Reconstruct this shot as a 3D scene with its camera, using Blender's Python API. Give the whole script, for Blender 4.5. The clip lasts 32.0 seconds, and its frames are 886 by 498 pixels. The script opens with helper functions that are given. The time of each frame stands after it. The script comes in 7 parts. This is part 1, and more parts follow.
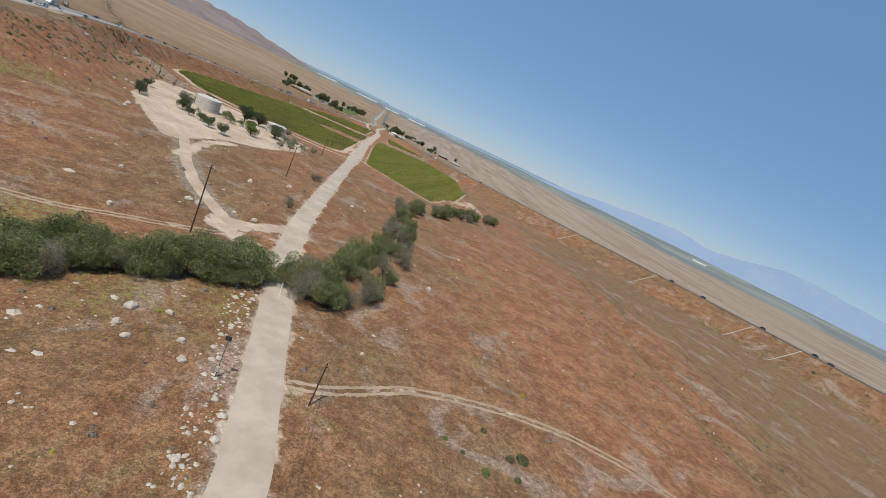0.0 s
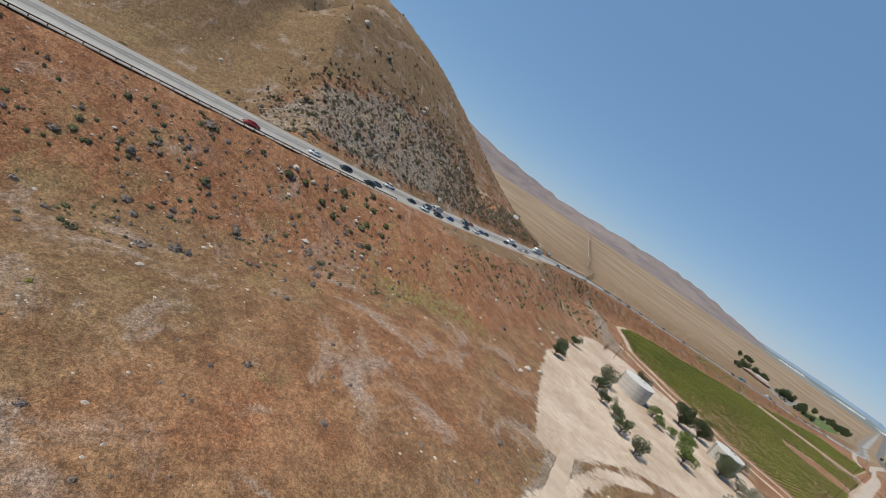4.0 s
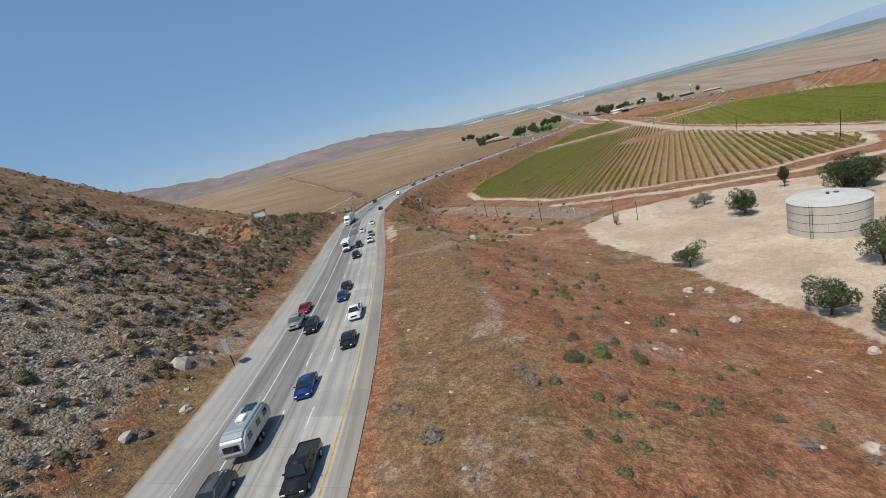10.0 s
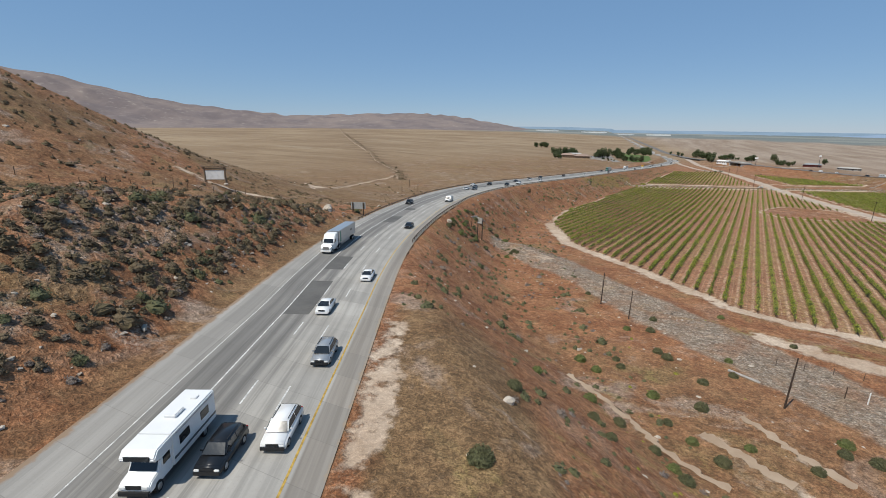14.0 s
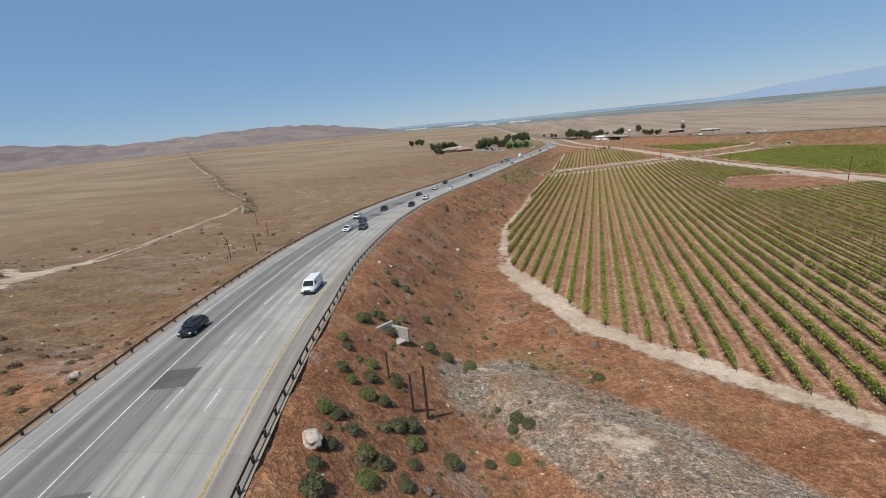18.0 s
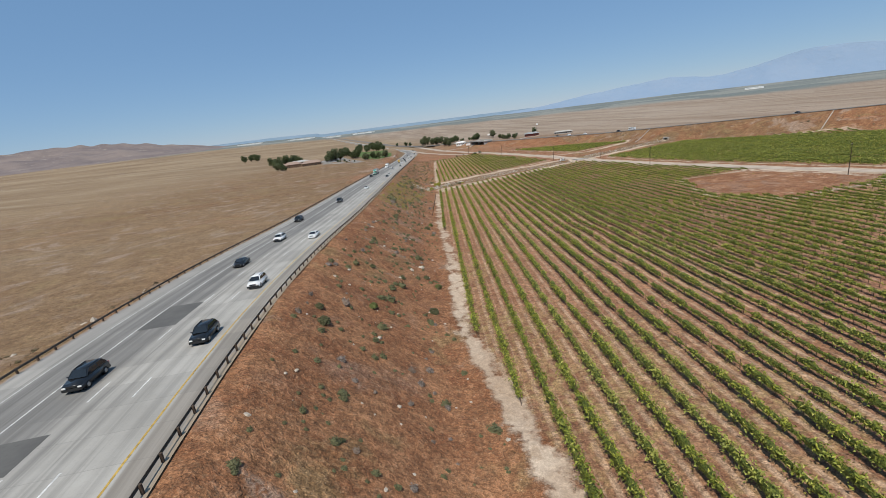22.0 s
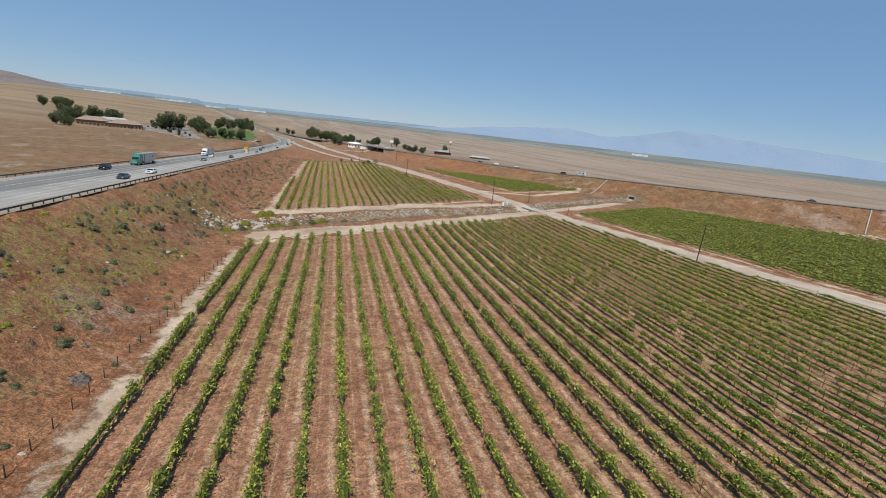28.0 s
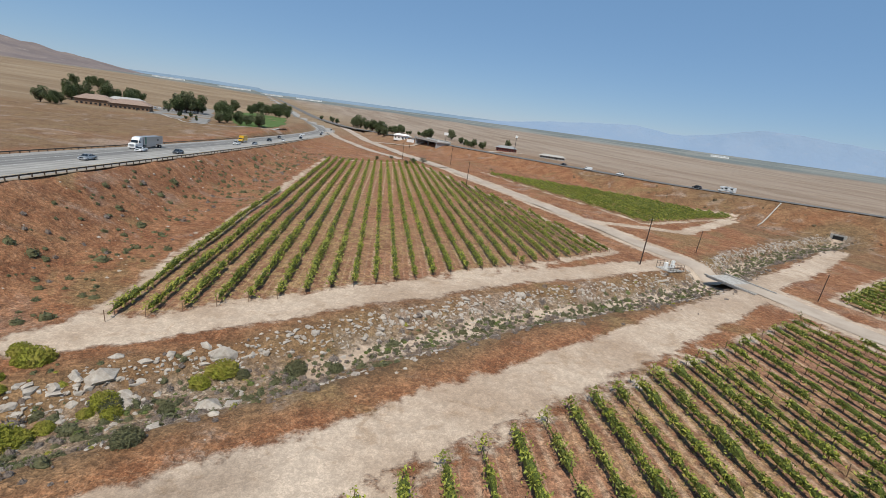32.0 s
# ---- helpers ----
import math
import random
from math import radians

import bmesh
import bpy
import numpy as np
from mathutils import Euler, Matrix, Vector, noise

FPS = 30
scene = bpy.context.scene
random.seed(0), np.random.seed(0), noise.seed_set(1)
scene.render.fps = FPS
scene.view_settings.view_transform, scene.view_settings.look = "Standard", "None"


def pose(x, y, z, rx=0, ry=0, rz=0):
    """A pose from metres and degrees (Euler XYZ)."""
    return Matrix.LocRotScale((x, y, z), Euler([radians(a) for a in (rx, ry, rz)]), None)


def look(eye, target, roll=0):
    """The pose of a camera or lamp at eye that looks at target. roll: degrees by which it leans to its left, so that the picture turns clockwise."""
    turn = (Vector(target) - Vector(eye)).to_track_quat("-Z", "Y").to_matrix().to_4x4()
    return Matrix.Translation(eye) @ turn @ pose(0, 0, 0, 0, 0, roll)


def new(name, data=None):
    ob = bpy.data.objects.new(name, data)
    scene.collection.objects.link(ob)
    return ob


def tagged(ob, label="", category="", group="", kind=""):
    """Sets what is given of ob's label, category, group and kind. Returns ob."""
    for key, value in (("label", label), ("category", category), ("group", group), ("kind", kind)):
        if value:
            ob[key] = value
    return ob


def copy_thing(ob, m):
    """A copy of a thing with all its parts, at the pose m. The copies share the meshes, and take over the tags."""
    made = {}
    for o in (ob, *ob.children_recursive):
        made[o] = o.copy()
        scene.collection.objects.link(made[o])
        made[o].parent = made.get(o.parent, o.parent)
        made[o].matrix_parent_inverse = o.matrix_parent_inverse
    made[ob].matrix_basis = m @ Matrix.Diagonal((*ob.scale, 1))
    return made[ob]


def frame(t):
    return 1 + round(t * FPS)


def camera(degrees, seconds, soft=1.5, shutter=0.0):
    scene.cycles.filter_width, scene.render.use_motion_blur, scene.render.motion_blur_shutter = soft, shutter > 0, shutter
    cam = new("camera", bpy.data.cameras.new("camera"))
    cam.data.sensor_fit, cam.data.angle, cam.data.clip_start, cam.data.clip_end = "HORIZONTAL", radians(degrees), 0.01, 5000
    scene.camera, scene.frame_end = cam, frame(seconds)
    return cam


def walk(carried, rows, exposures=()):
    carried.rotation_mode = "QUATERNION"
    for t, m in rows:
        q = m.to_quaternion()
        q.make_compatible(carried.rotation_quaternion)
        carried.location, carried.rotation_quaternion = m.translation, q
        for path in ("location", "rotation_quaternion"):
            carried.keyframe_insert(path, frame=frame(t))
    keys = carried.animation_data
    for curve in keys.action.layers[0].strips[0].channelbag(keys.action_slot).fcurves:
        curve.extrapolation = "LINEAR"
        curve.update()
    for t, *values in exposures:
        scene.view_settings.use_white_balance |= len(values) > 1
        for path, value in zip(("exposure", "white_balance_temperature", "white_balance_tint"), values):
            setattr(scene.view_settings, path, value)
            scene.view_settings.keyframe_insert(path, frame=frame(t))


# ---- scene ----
cam = camera(89.1, 32.0, 0.85)
METRES, EYE, TILT, LEAN, TURN = 900.0, 53.0, -15.0, -24.7, 0.0
ROWS = [
    (0.0, 0.0, 0.0, 0.0, -0.0, -0.0, -0.0),
    (0.5, -0.0034, 0.0129, 0.005, 3.04, 1.19, 1.13),
    (1.0, -0.0073, 0.0257, 0.0103, 6.62, 2.71, 0.63),
    (1.5, -0.0117, 0.0383, 0.0158, 11.22, 4.79, -2.1),
    (2.0, -0.017, 0.0507, 0.0216, 16.17, 6.97, -5.32),
    (2.5, -0.023, 0.0626, 0.0274, 22.1, 9.53, -10.63),
    (3.0, -0.0304, 0.0738, 0.0337, 31.56, 14.46, -22.76),
    (3.5, -0.0396, 0.0835, 0.0405, 41.34, 19.33, -33.75),
    (5.5, -0.089, 0.1061, 0.0688, 48.56, 13.75, -8.79),
    (6.0, -0.1022, 0.1105, 0.076, 48.45, 13.16, -2.46),
    (6.5, -0.1153, 0.1152, 0.0831, 47.89, 12.72, 5.39),
    (7.0, -0.1281, 0.1207, 0.09, 47.58, 12.65, 8.19),
    (7.5, -0.1405, 0.1266, 0.0967, 46.61, 12.26, 13.72),
    (8.0, -0.1525, 0.1333, 0.1027, 43.56, 11.49, 21.51),
    (8.5, -0.1639, 0.1409, 0.1082, 38.85, 10.44, 28.53),
    (9.0, -0.1744, 0.1499, 0.1136, 34.96, 10.0, 31.66),
    (9.5, -0.1837, 0.1606, 0.1196, 32.1, 10.2, 31.35),
    (10.0, -0.1916, 0.1724, 0.1259, 29.82, 10.1, 31.55),
    (10.5, -0.1984, 0.1849, 0.1321, 28.34, 9.7, 30.13),
    (11.0, -0.2042, 0.198, 0.1382, 29.39, 9.8, 24.6),
    (11.5, -0.2095, 0.2113, 0.1445, 31.1, 10.14, 20.31),
    (12.0, -0.215, 0.2245, 0.1504, 31.39, 9.71, 18.36),
    (12.5, -0.2207, 0.2374, 0.1553, 31.43, 8.83, 16.67),
    (13.0, -0.2263, 0.2501, 0.1599, 31.52, 9.14, 14.98),
    (13.5, -0.232, 0.2632, 0.1653, 31.47, 9.54, 14.26),
    (14.0, -0.2379, 0.2763, 0.1708, 31.29, 9.56, 14.27),
    (14.5, -0.2439, 0.2892, 0.1764, 30.18, 9.33, 15.89),
    (16.5, -0.2663, 0.3402, 0.1978, 24.94, 7.45, 20.99),
    (17.0, -0.2719, 0.3545, 0.2031, 22.51, 6.7, 22.62),
    (17.5, -0.2772, 0.369, 0.2084, 20.73, 6.19, 24.09),
    (18.0, -0.2821, 0.3837, 0.2136, 17.89, 5.3, 26.36),
    (18.5, -0.2866, 0.3988, 0.2187, 16.23, 4.76, 26.34),
    (19.0, -0.2906, 0.414, 0.2237, 15.44, 4.36, 25.77),
    (19.5, -0.2943, 0.4292, 0.2284, 13.84, 3.74, 26.32),
    (20.0, -0.2977, 0.4446, 0.2328, 10.7, 2.42, 27.86),
    (20.5, -0.3006, 0.4602, 0.2371, 8.24, 1.43, 27.86),
    (21.0, -0.3029, 0.4759, 0.2411, 5.42, 0.27, 28.51),
    (21.5, -0.3048, 0.4917, 0.2448, 1.47, -1.53, 30.81),
    (22.0, -0.306, 0.5077, 0.2481, -3.03, -3.68, 33.19),
    (22.5, -0.3066, 0.5238, 0.251, -8.04, -6.01, 35.29),
    (23.0, -0.3062, 0.54, 0.2536, -13.16, -8.37, 37.06),
    (23.5, -0.3051, 0.5561, 0.2559, -18.85, -11.14, 38.72),
    (24.0, -0.3031, 0.5722, 0.2575, -23.47, -13.36, 39.02),
    (24.5, -0.2999, 0.5881, 0.2588, -27.55, -15.32, 39.38),
    (26.5, -0.2805, 0.6488, 0.2608, -22.96, -12.03, 27.14),
    (27.0, -0.2743, 0.6637, 0.2615, -20.47, -10.66, 24.59),
    (27.5, -0.2685, 0.6787, 0.2625, -19.33, -10.05, 23.45),
    (28.0, -0.2631, 0.6937, 0.2636, -18.13, -9.54, 22.28),
    (28.5, -0.2583, 0.7088, 0.2649, -17.84, -9.43, 21.98),
    (29.0, -0.2536, 0.7242, 0.2663, -16.96, -9.09, 21.76),
    (29.5, -0.2494, 0.7393, 0.2677, -15.83, -8.55, 21.36),
    (30.0, -0.2455, 0.7549, 0.2695, -14.38, -7.76, 21.06),
    (30.5, -0.2419, 0.7705, 0.2714, -13.66, -7.46, 21.23),
    (31.0, -0.2386, 0.7862, 0.2735, -12.64, -7.09, 20.58),
    (31.5, -0.2357, 0.8016, 0.2752, -11.44, -7.32, 20.2),
    (32.0, -0.2334, 0.817, 0.2765, -11.1, -7.77, 20.23),
]
walk(cam, [(t, pose(0, 0, EYE, TILT, LEAN, TURN) @ pose(METRES * x, METRES * y, METRES * z, 90 + pitch, roll, yaw)) for t, x, y, z, yaw, pitch, roll in ROWS])

# ---- daylight ----
world = bpy.data.worlds.new("sky")
scene.world = world
world.use_nodes = True
SUN_ELEV, SUN_AZ = radians(62), math.atan2(-0.40, -0.92)
sky = world.node_tree.nodes.new("ShaderNodeTexSky")
sky.sky_type, sky.sun_disc = "NISHITA", False
sky.sun_elevation, sky.sun_rotation = SUN_ELEV, SUN_AZ
sky.altitude, sky.air_density, sky.dust_density, sky.ozone_density = 1500, 1.0, 0.0, 1.0
haze = world.node_tree.nodes.new("ShaderNodeMix")
haze.data_type = "RGBA"
haze.inputs[0].default_value, haze.inputs[7].default_value = 0.60, (2.1, 4.25, 7.5, 1)
world.node_tree.links.new(sky.outputs[0], haze.inputs[6])
world.node_tree.links.new(haze.outputs[2], world.node_tree.nodes["Background"].inputs[0])
world.node_tree.nodes["Background"].inputs[1].default_value = 0.084
sun = new("sun", bpy.data.lights.new("sun", "SUN"))
sun.data.energy, sun.data.angle, sun.data.color = 4.6, radians(0.53), (1.0, 0.952, 0.855)
sun_way = Vector((-0.40 * math.cos(SUN_ELEV), -0.92 * math.cos(SUN_ELEV), math.sin(SUN_ELEV)))
sun.matrix_world = look(sun_way * 200, (0, 0, 0))


# ---- material helpers ----
class Nodes:
    """A small builder for node materials."""

    def __init__(self, name):
        self.mat = bpy.data.materials.new(name)
        self.mat.use_nodes = True
        self.tree = self.mat.node_tree
        self.bsdf = self.tree.nodes["Principled BSDF"]
        self.bsdf.inputs["Specular IOR Level"].default_value = 0.25

    def add(self, kind, ins=()):
        n = self.tree.nodes.new(kind)
        for k, v in dict(ins).items():
            self.put(n.inputs[k], v)
        return n

    def put(self, socket, v):
        if isinstance(v, bpy.types.NodeSocket):
            self.tree.links.new(v, socket)
        elif isinstance(v, tuple) and len(v) == 3 and socket.type == "RGBA":
            socket.default_value = (*v, 1)
        else:
            socket.default_value = v

    def attr(self, name):
        n = self.add("ShaderNodeAttribute")
        n.attribute_name = name
        return n.outputs["Fac"]

    def where(self):
        return self.add("ShaderNodeNewGeometry").outputs["Position"]

    def noise(self, scale, detail=4, rough=0.6, at=None, distort=0.0):
        return self.add("ShaderNodeTexNoise", {"Vector": at or self.where(), "Scale": scale, "Detail": detail, "Roughness": rough, "Distortion": distort}).outputs["Fac"]

    def math(self, op, a, b=0.0, c=0.0):
        n = self.add("ShaderNodeMath", {0: a, 1: b, 2: c})
        n.operation = op
        return n.outputs[0]

    def step(self, v, lo, hi, a=0.0, b=1.0):
        n = self.add("ShaderNodeMapRange")
        n.interpolation_type = "SMOOTHSTEP"
        for key, value in (("Value", v), ("From Min", lo), ("From Max", hi), ("To Min", a), ("To Max", b)):
            self.put(n.inputs[key], value)
        return n.outputs[0]

    def mix(self, f, a, b):
        n = self.add("ShaderNodeMix")
        n.data_type = "RGBA"
        self.put(n.inputs[0], f), self.put(n.inputs[6], a), self.put(n.inputs[7], b)
        return n.outputs[2]

    def random(self):
        return self.add("ShaderNodeObjectInfo").outputs["Random"]

    def island(self):
        return self.add("ShaderNodeNewGeometry").outputs["Random Per Island"]

    def done(self, colour, rough=0.8, bump=None, depth=0.1, metal=0.0, far=1.0):
        self.put(self.bsdf.inputs["Base Color"], colour)
        self.put(self.bsdf.inputs["Roughness"], rough)
        self.bsdf.inputs["Metallic"].default_value = metal
        if bump is not None:
            b = self.add("ShaderNodeBump", {"Height": bump, "Distance": depth, "Strength": far})
            self.put(self.bsdf.inputs["Normal"], b.outputs[0])
        return self.mat


def plain(name, colour, rough=0.6, vary=0.15, scale=3.0, metal=0.0, spec=None):
    m = Nodes(name)
    dark = tuple(c * (1 - vary) for c in colour)
    light = tuple(min(1, c * (1 + vary)) for c in colour)
    n = m.noise(scale, 5)
    if spec is not None:
        m.bsdf.inputs["Specular IOR Level"].default_value = spec
    return m.done(m.mix(m.step(n, 0.3, 0.7), dark, light), rough, n, 0.01, metal, 0.4)


def leafy(name, dark, light, dry=(0.20, 0.15, 0.06), dryness=0.12):
    m = Nodes(name)
    r = m.island()
    c = m.mix(r, dark, light)
    whole = m.random()
    c = m.mix(m.step(whole, 0.55, 1.0, 0, 0.45), c, tuple(0.6 * l + 0.4 * s for l, s in zip(light, (0.22, 0.20, 0.15))))
    c = m.mix(m.step(whole, 0.35, 0.0, 0, 0.45), c, dark)
    c = m.mix(m.step(m.noise(0.25, 3), 0.45, 0.7, 0.0, 0.6), c, tuple(a * 0.6 for a in dark))
    c = m.mix(m.math("MULTIPLY", m.step(r, 0.9 - dryness, 1.0), 0.8), c, dry)
    m.bsdf.inputs["Subsurface Weight"].default_value = 0.0
    return m.done(c, 0.55)


# ---- plan of the land ----
YELLOW = [(-150, -150), (60, -178), (125, -188.7), (173, -200), (214, -213.5), (242, -225.4), (279, -241.4), (315, -258.2), (341, -270.7), (361, -279.2), (386, -287.6), (408, -293.7), (436, -300.2), (478, -305.6), (520, -308.7), (560, -308.8), (600, -304.5), (640, -297.5), (713, -286.5), (815, -271.5), (882, -261), (997, -242.5), (1258, -199), (1340, -187), (1400, -184), (1460, -188), (1550, -203), (1705, -232), (3185, -404), (4900, -610)]
EAST = [(-300, 500), (200, 372), (340, 322), (450, 272), (560, 212), (685, 140), (806, 82), (944, 19), (1030, -15), (1150, -62), (1300, -110), (1400, -138), (1500, -163), (1705, -205), (3185, -378), (4900, -584)]
BASE = [(-400, 14), (-100, 8.5), (0, 6.8), (60, 5.8), (120, 4.5), (200, 4.1), (260, 2.8), (330, 0.6), (400, -3.2), (450, -5.5), (550, -10.2), (650, -14.3), (770, -18), (850, -19), (950, -19.9), (1100, -22), (1500, -25), (3000, -12), (4900, 6)]
WEST = [(300, 0), (450, -1), (520, -3), (600, -6), (700, -9), (850, -12.5), (1020, -16), (1250, -19), (1800, -21), (3000, -10), (4900, 8)]
VINE_DIR = Vector((0.1433, 0.9897, 0))
ROW_DIR, ROW_PITCH, ROW_START = Vector((0.1638, 0.9865, 0)), 3.68, -1.23
FIELD_A = [(-275.5, 535), (-274.5, 517), (-272.5, 509), (-270, 503), (-267, 496), (-264.5, 489), (-262, 482), (-256.8, 468), (-250.5, 460.5), (-245, 455.3), (-239, 449), (-231, 440.8), (-207, 409), (-166, 394), (-122, 383), (-84, 398), (-76, 420), (-105, 690), (-112.5, 790), (-120, 832), (-180, 812.5), (-209, 801), (-224, 795), (-245, 787.5), (-260.2, 694), (-269.5, 618), (-276, 578), (-276, 556)]
HOLE_A = [(-160, 652), (-150, 628), (-112, 630), (-90, 640), (-96, 690), (-140, 694)]
FIELD_B = [(-237, 834), (-203, 1045), (-145, 1066), (-130, 876)]
FIELD_C = [(-49, 404), (13, 334), (40, 440), (62, 600), (56, 780), (0, 874), (-94, 842), (-89, 756), (-77, 640)]
FIELD_D = [(-104, 1052), (-86, 918), (-10, 945), (-52, 1010)]
LANE_L = [(-4, 10), (-4, 42), (-14, 78), (-25, 118), (-31, 150), (-45, 272), (-60, 404), (-95, 680), (-104, 780), (-111, 850), (-116, 920), (-128, 1060), (-140, 1130)]
YARD = [(-192, 335), (-188, 312), (-172, 285), (-153, 243), (-137, 224), (-116, 200), (-102, 187), (-96, 190), (-97, 206), (-94, 224), (-82, 252), (-76, 292), (-82, 330), (-110, 352), (-150, 358), (-180, 350)]
TRACKS_NEAR = [([(-31, 126), (-44, 122), (-52, 129), (-63, 142), (-74, 155), (-84, 169), (-95, 187), (-101, 196)], 1.0), ([(-30, 140), (-38, 130), (-48, 124)], 3.0), ([(-84, 169), (-88, 185), (-92, 205), (-90, 225)], 2.4),
          ([(-40, 116), (-54, 104), (-66, 95), (-78, 89), (-120, 70)], 1.5), ([(-7, 65), (0, 67), (14, 77), (24, 80), (37, 82), (51, 82), (63, 79), (80, 68), (120, 30)], 1.9)]
TRACKS_FAR = [([(-274, 443), (-264, 437), (-253, 425), (-227, 395), (-211, 379), (-197, 364), (-187, 345)], 1.0), ([(-205, 388), (-196, 383), (-160, 372), (-120, 366), (-80, 376), (-58, 392)], 2.6),
          ([(-241, 795.5), (-214, 805.5), (-180, 818.5), (-145, 833), (-112, 848)], 4.3), ([(-240, 829), (-205, 842), (-170, 854), (-122, 866)], 3.6), ([(-110, 850), (-70, 866), (-20, 890)], 3.5),
          ([(-120, 920), (-80, 905), (-20, 938)], 3.0), ([(-395, 470), (-401, 486), (-417, 511), (-443, 578), (-457, 651), (-470, 690)], 2.6)]
YARD_TRACK = [(-50.5, 130), (-59.7, 139.2), (-68.1, 148.6), (-79.5, 164.8), (-91.3, 185), (-99, 197)]
DITCH = [(-440, 640), (-484, 713), (-585, 825), (-692, 969), (-880, 1195), (-1400, 1840), (-2200, 2850)]
GULLY_A = [(-239.3, 350.4), (-233.8, 346.7), (-229.4, 342.3), (-225.4, 337.4), (-221.9, 334.1), (-216.7, 332.3)]
GULLY_B = [(-219.9, 343.7), (-216.2, 341.2), (-213.3, 338.2), (-209.4, 335.7)]
GULLY_C = [(-214.2, 350.8), (-211.1, 347.2), (-208.3, 342.8), (-205.4, 341), (-203.6, 338.5)]
GULLIES_EAST = [([(118, 262), (106, 184), (108, 150), (110, 130), (108, 112), (112, 92), (118, 60)], 2.2, 3.6), ([(132, 250), (121, 190), (128, 140), (134, 95)], 1.3, 3.0), ([(151, 293), (176, 262), (187, 227), (204, 200), (214, 165), (217, 130)], 2.4, 4.5), ([(95, 240), (84, 190), (88, 140), (92, 110)], 0.8, 2.4)]
WASH = [(-262, 800), (-240, 812), (-211, 825), (-178, 838), (-140, 848), (-116, 856), (-84, 874), (-40, 892), (4, 907)]


def curve_x(table, y):
    return np.interp(y, [p[0] for p in table], [p[1] for p in table])


def smooth_table(table, y, soft):
    """The table's value, rounded over its corners."""
    return sum(curve_x(table, y + k * soft) * w for k, w in ((-1, 0.15), (-0.5, 0.2), (0, 0.3), (0.5, 0.2), (1, 0.15)))


def yellow_x(y):
    return smooth_table(YELLOW, np.asarray(y, float), 18)


def slope_of(f, y):
    return (f(np.asarray(y, float) + 2) - f(np.asarray(y, float) - 2)) / 4


def road_z(y):
    y = np.asarray(y, float)
    s = np.clip(y - 950, 0, 560)
    z = 21.5 - 0.0436 * (np.minimum(y, 950) - 173) - 0.0436 * s + 0.0436 * s * s / 1400 - 0.004 * np.clip(y - 1510, 0, 400) + 0.0095 * np.clip(y - 2200, 0, 3000)
    z = z + 0.9 * np.exp(-((y - 475) / 75) ** 2)
    far = np.clip((y - 1380) / 400, 0, 1)
    return z * (1 - far) + (smooth_table(BASE, y, 25) + 0.4) * far


def east_x(y):
    return smooth_table(EAST, np.asarray(y, float), 30)


def east_z(y):
    y = np.asarray(y, float)
    z = -3.2 - 0.0436 * (np.minimum(y, 1000) - 806) - 0.02 * np.clip(y - 1000, 0, 500)
    far = np.clip((y - 1300) / 400, 0, 1)
    return z * (1 - far) + (smooth_table(BASE, y, 25) + 0.4) * far


def left_edge(y):
    return np.interp(y, [200, 350, 400, 440, 480, 525, 590, 650], [17.6, 18.2, 19.8, 20.4, 21.7, 22.3, 23.0, 21.6])


LINE_Y = [250, 275, 310, 330, 385, 405, 470, 505, 590, 650]
LINES = [[-0.8, -0.55, -0.2, -0.25, 0.45, 0.5, 1.9, 1.87, 1.1, 0.9], [2.96, 3.15, 3.4, 3.35, 4.6, 4.65, 6.0, 6.1, 5.25, 5.0], [6.4, 6.6, 6.9, 6.85, 8.5, 8.7, 10.1, 10.0, 9.75, 9.4], [9.95, 10.26, 10.55, 10.6, 12.45, 12.6, 14.4, 14.95, 15.0, 14.4], [13.35, 13.65, 14.3, 14.35, 16.9, 17.4, 18.8, 19.15, 19.9, 19.2]]


def line_off(k, y):
    """Offset of a painted line; k: 0 yellow, 1 and 2 broken, 3 solid, 4 edge, or a place between two lines."""
    i = min(int(k), 3)
    a, b = np.interp(y, LINE_Y, LINES[i]), np.interp(y, LINE_Y, LINES[i + 1])
    return a + (b - a) * (k - i)


def right_rail(y):
    return np.interp(y, [340, 375, 440, 463, 515, 560, 600, 700], [-2.8, -2.2, -2.2, -0.9, -1.0, -1.9, -2.3, -2.7])


def dist_line(X, Y, pts):
    best = np.full(X.shape, 1e9)
    for (ax, ay), (bx, by) in zip(pts, pts[1:]):
        dx, dy = bx - ax, by - ay
        t = np.clip(((X - ax) * dx + (Y - ay) * dy) / (dx * dx + dy * dy), 0, 1)
        best = np.minimum(best, np.hypot(X - ax - t * dx, Y - ay - t * dy))
    return best


def inside(X, Y, poly):
    c = np.zeros(X.shape, bool)
    for (ax, ay), (bx, by) in zip(poly, poly[1:] + poly[:1]):
        c ^= ((ay > Y) != (by > Y)) & (X < (bx - ax) * (Y - ay) / (by - ay + 1e-12) + ax)
    return c


def depth_in(X, Y, poly):
    """Metres inside the outline, minus outside."""
    return dist_line(X, Y, poly + poly[:1]) * np.where(inside(X, Y, poly), 1, -1)


def waves(X, Y, size, seed):
    """Soft bumps between -1 and 1."""
    r = np.random.RandomState(seed)
    z = np.zeros(np.shape(X))
    for k in range(7):
        a, f = r.uniform(0, 6.28), r.uniform(0.7, 2.2) / size
        z = z + np.sin((X * np.cos(a) + Y * np.sin(a)) * f * 6.28 + r.uniform(0, 6.28) + 1.3 * np.sin((Y * np.cos(a) - X * np.sin(a)) * f * 2.9))
    return z / 4


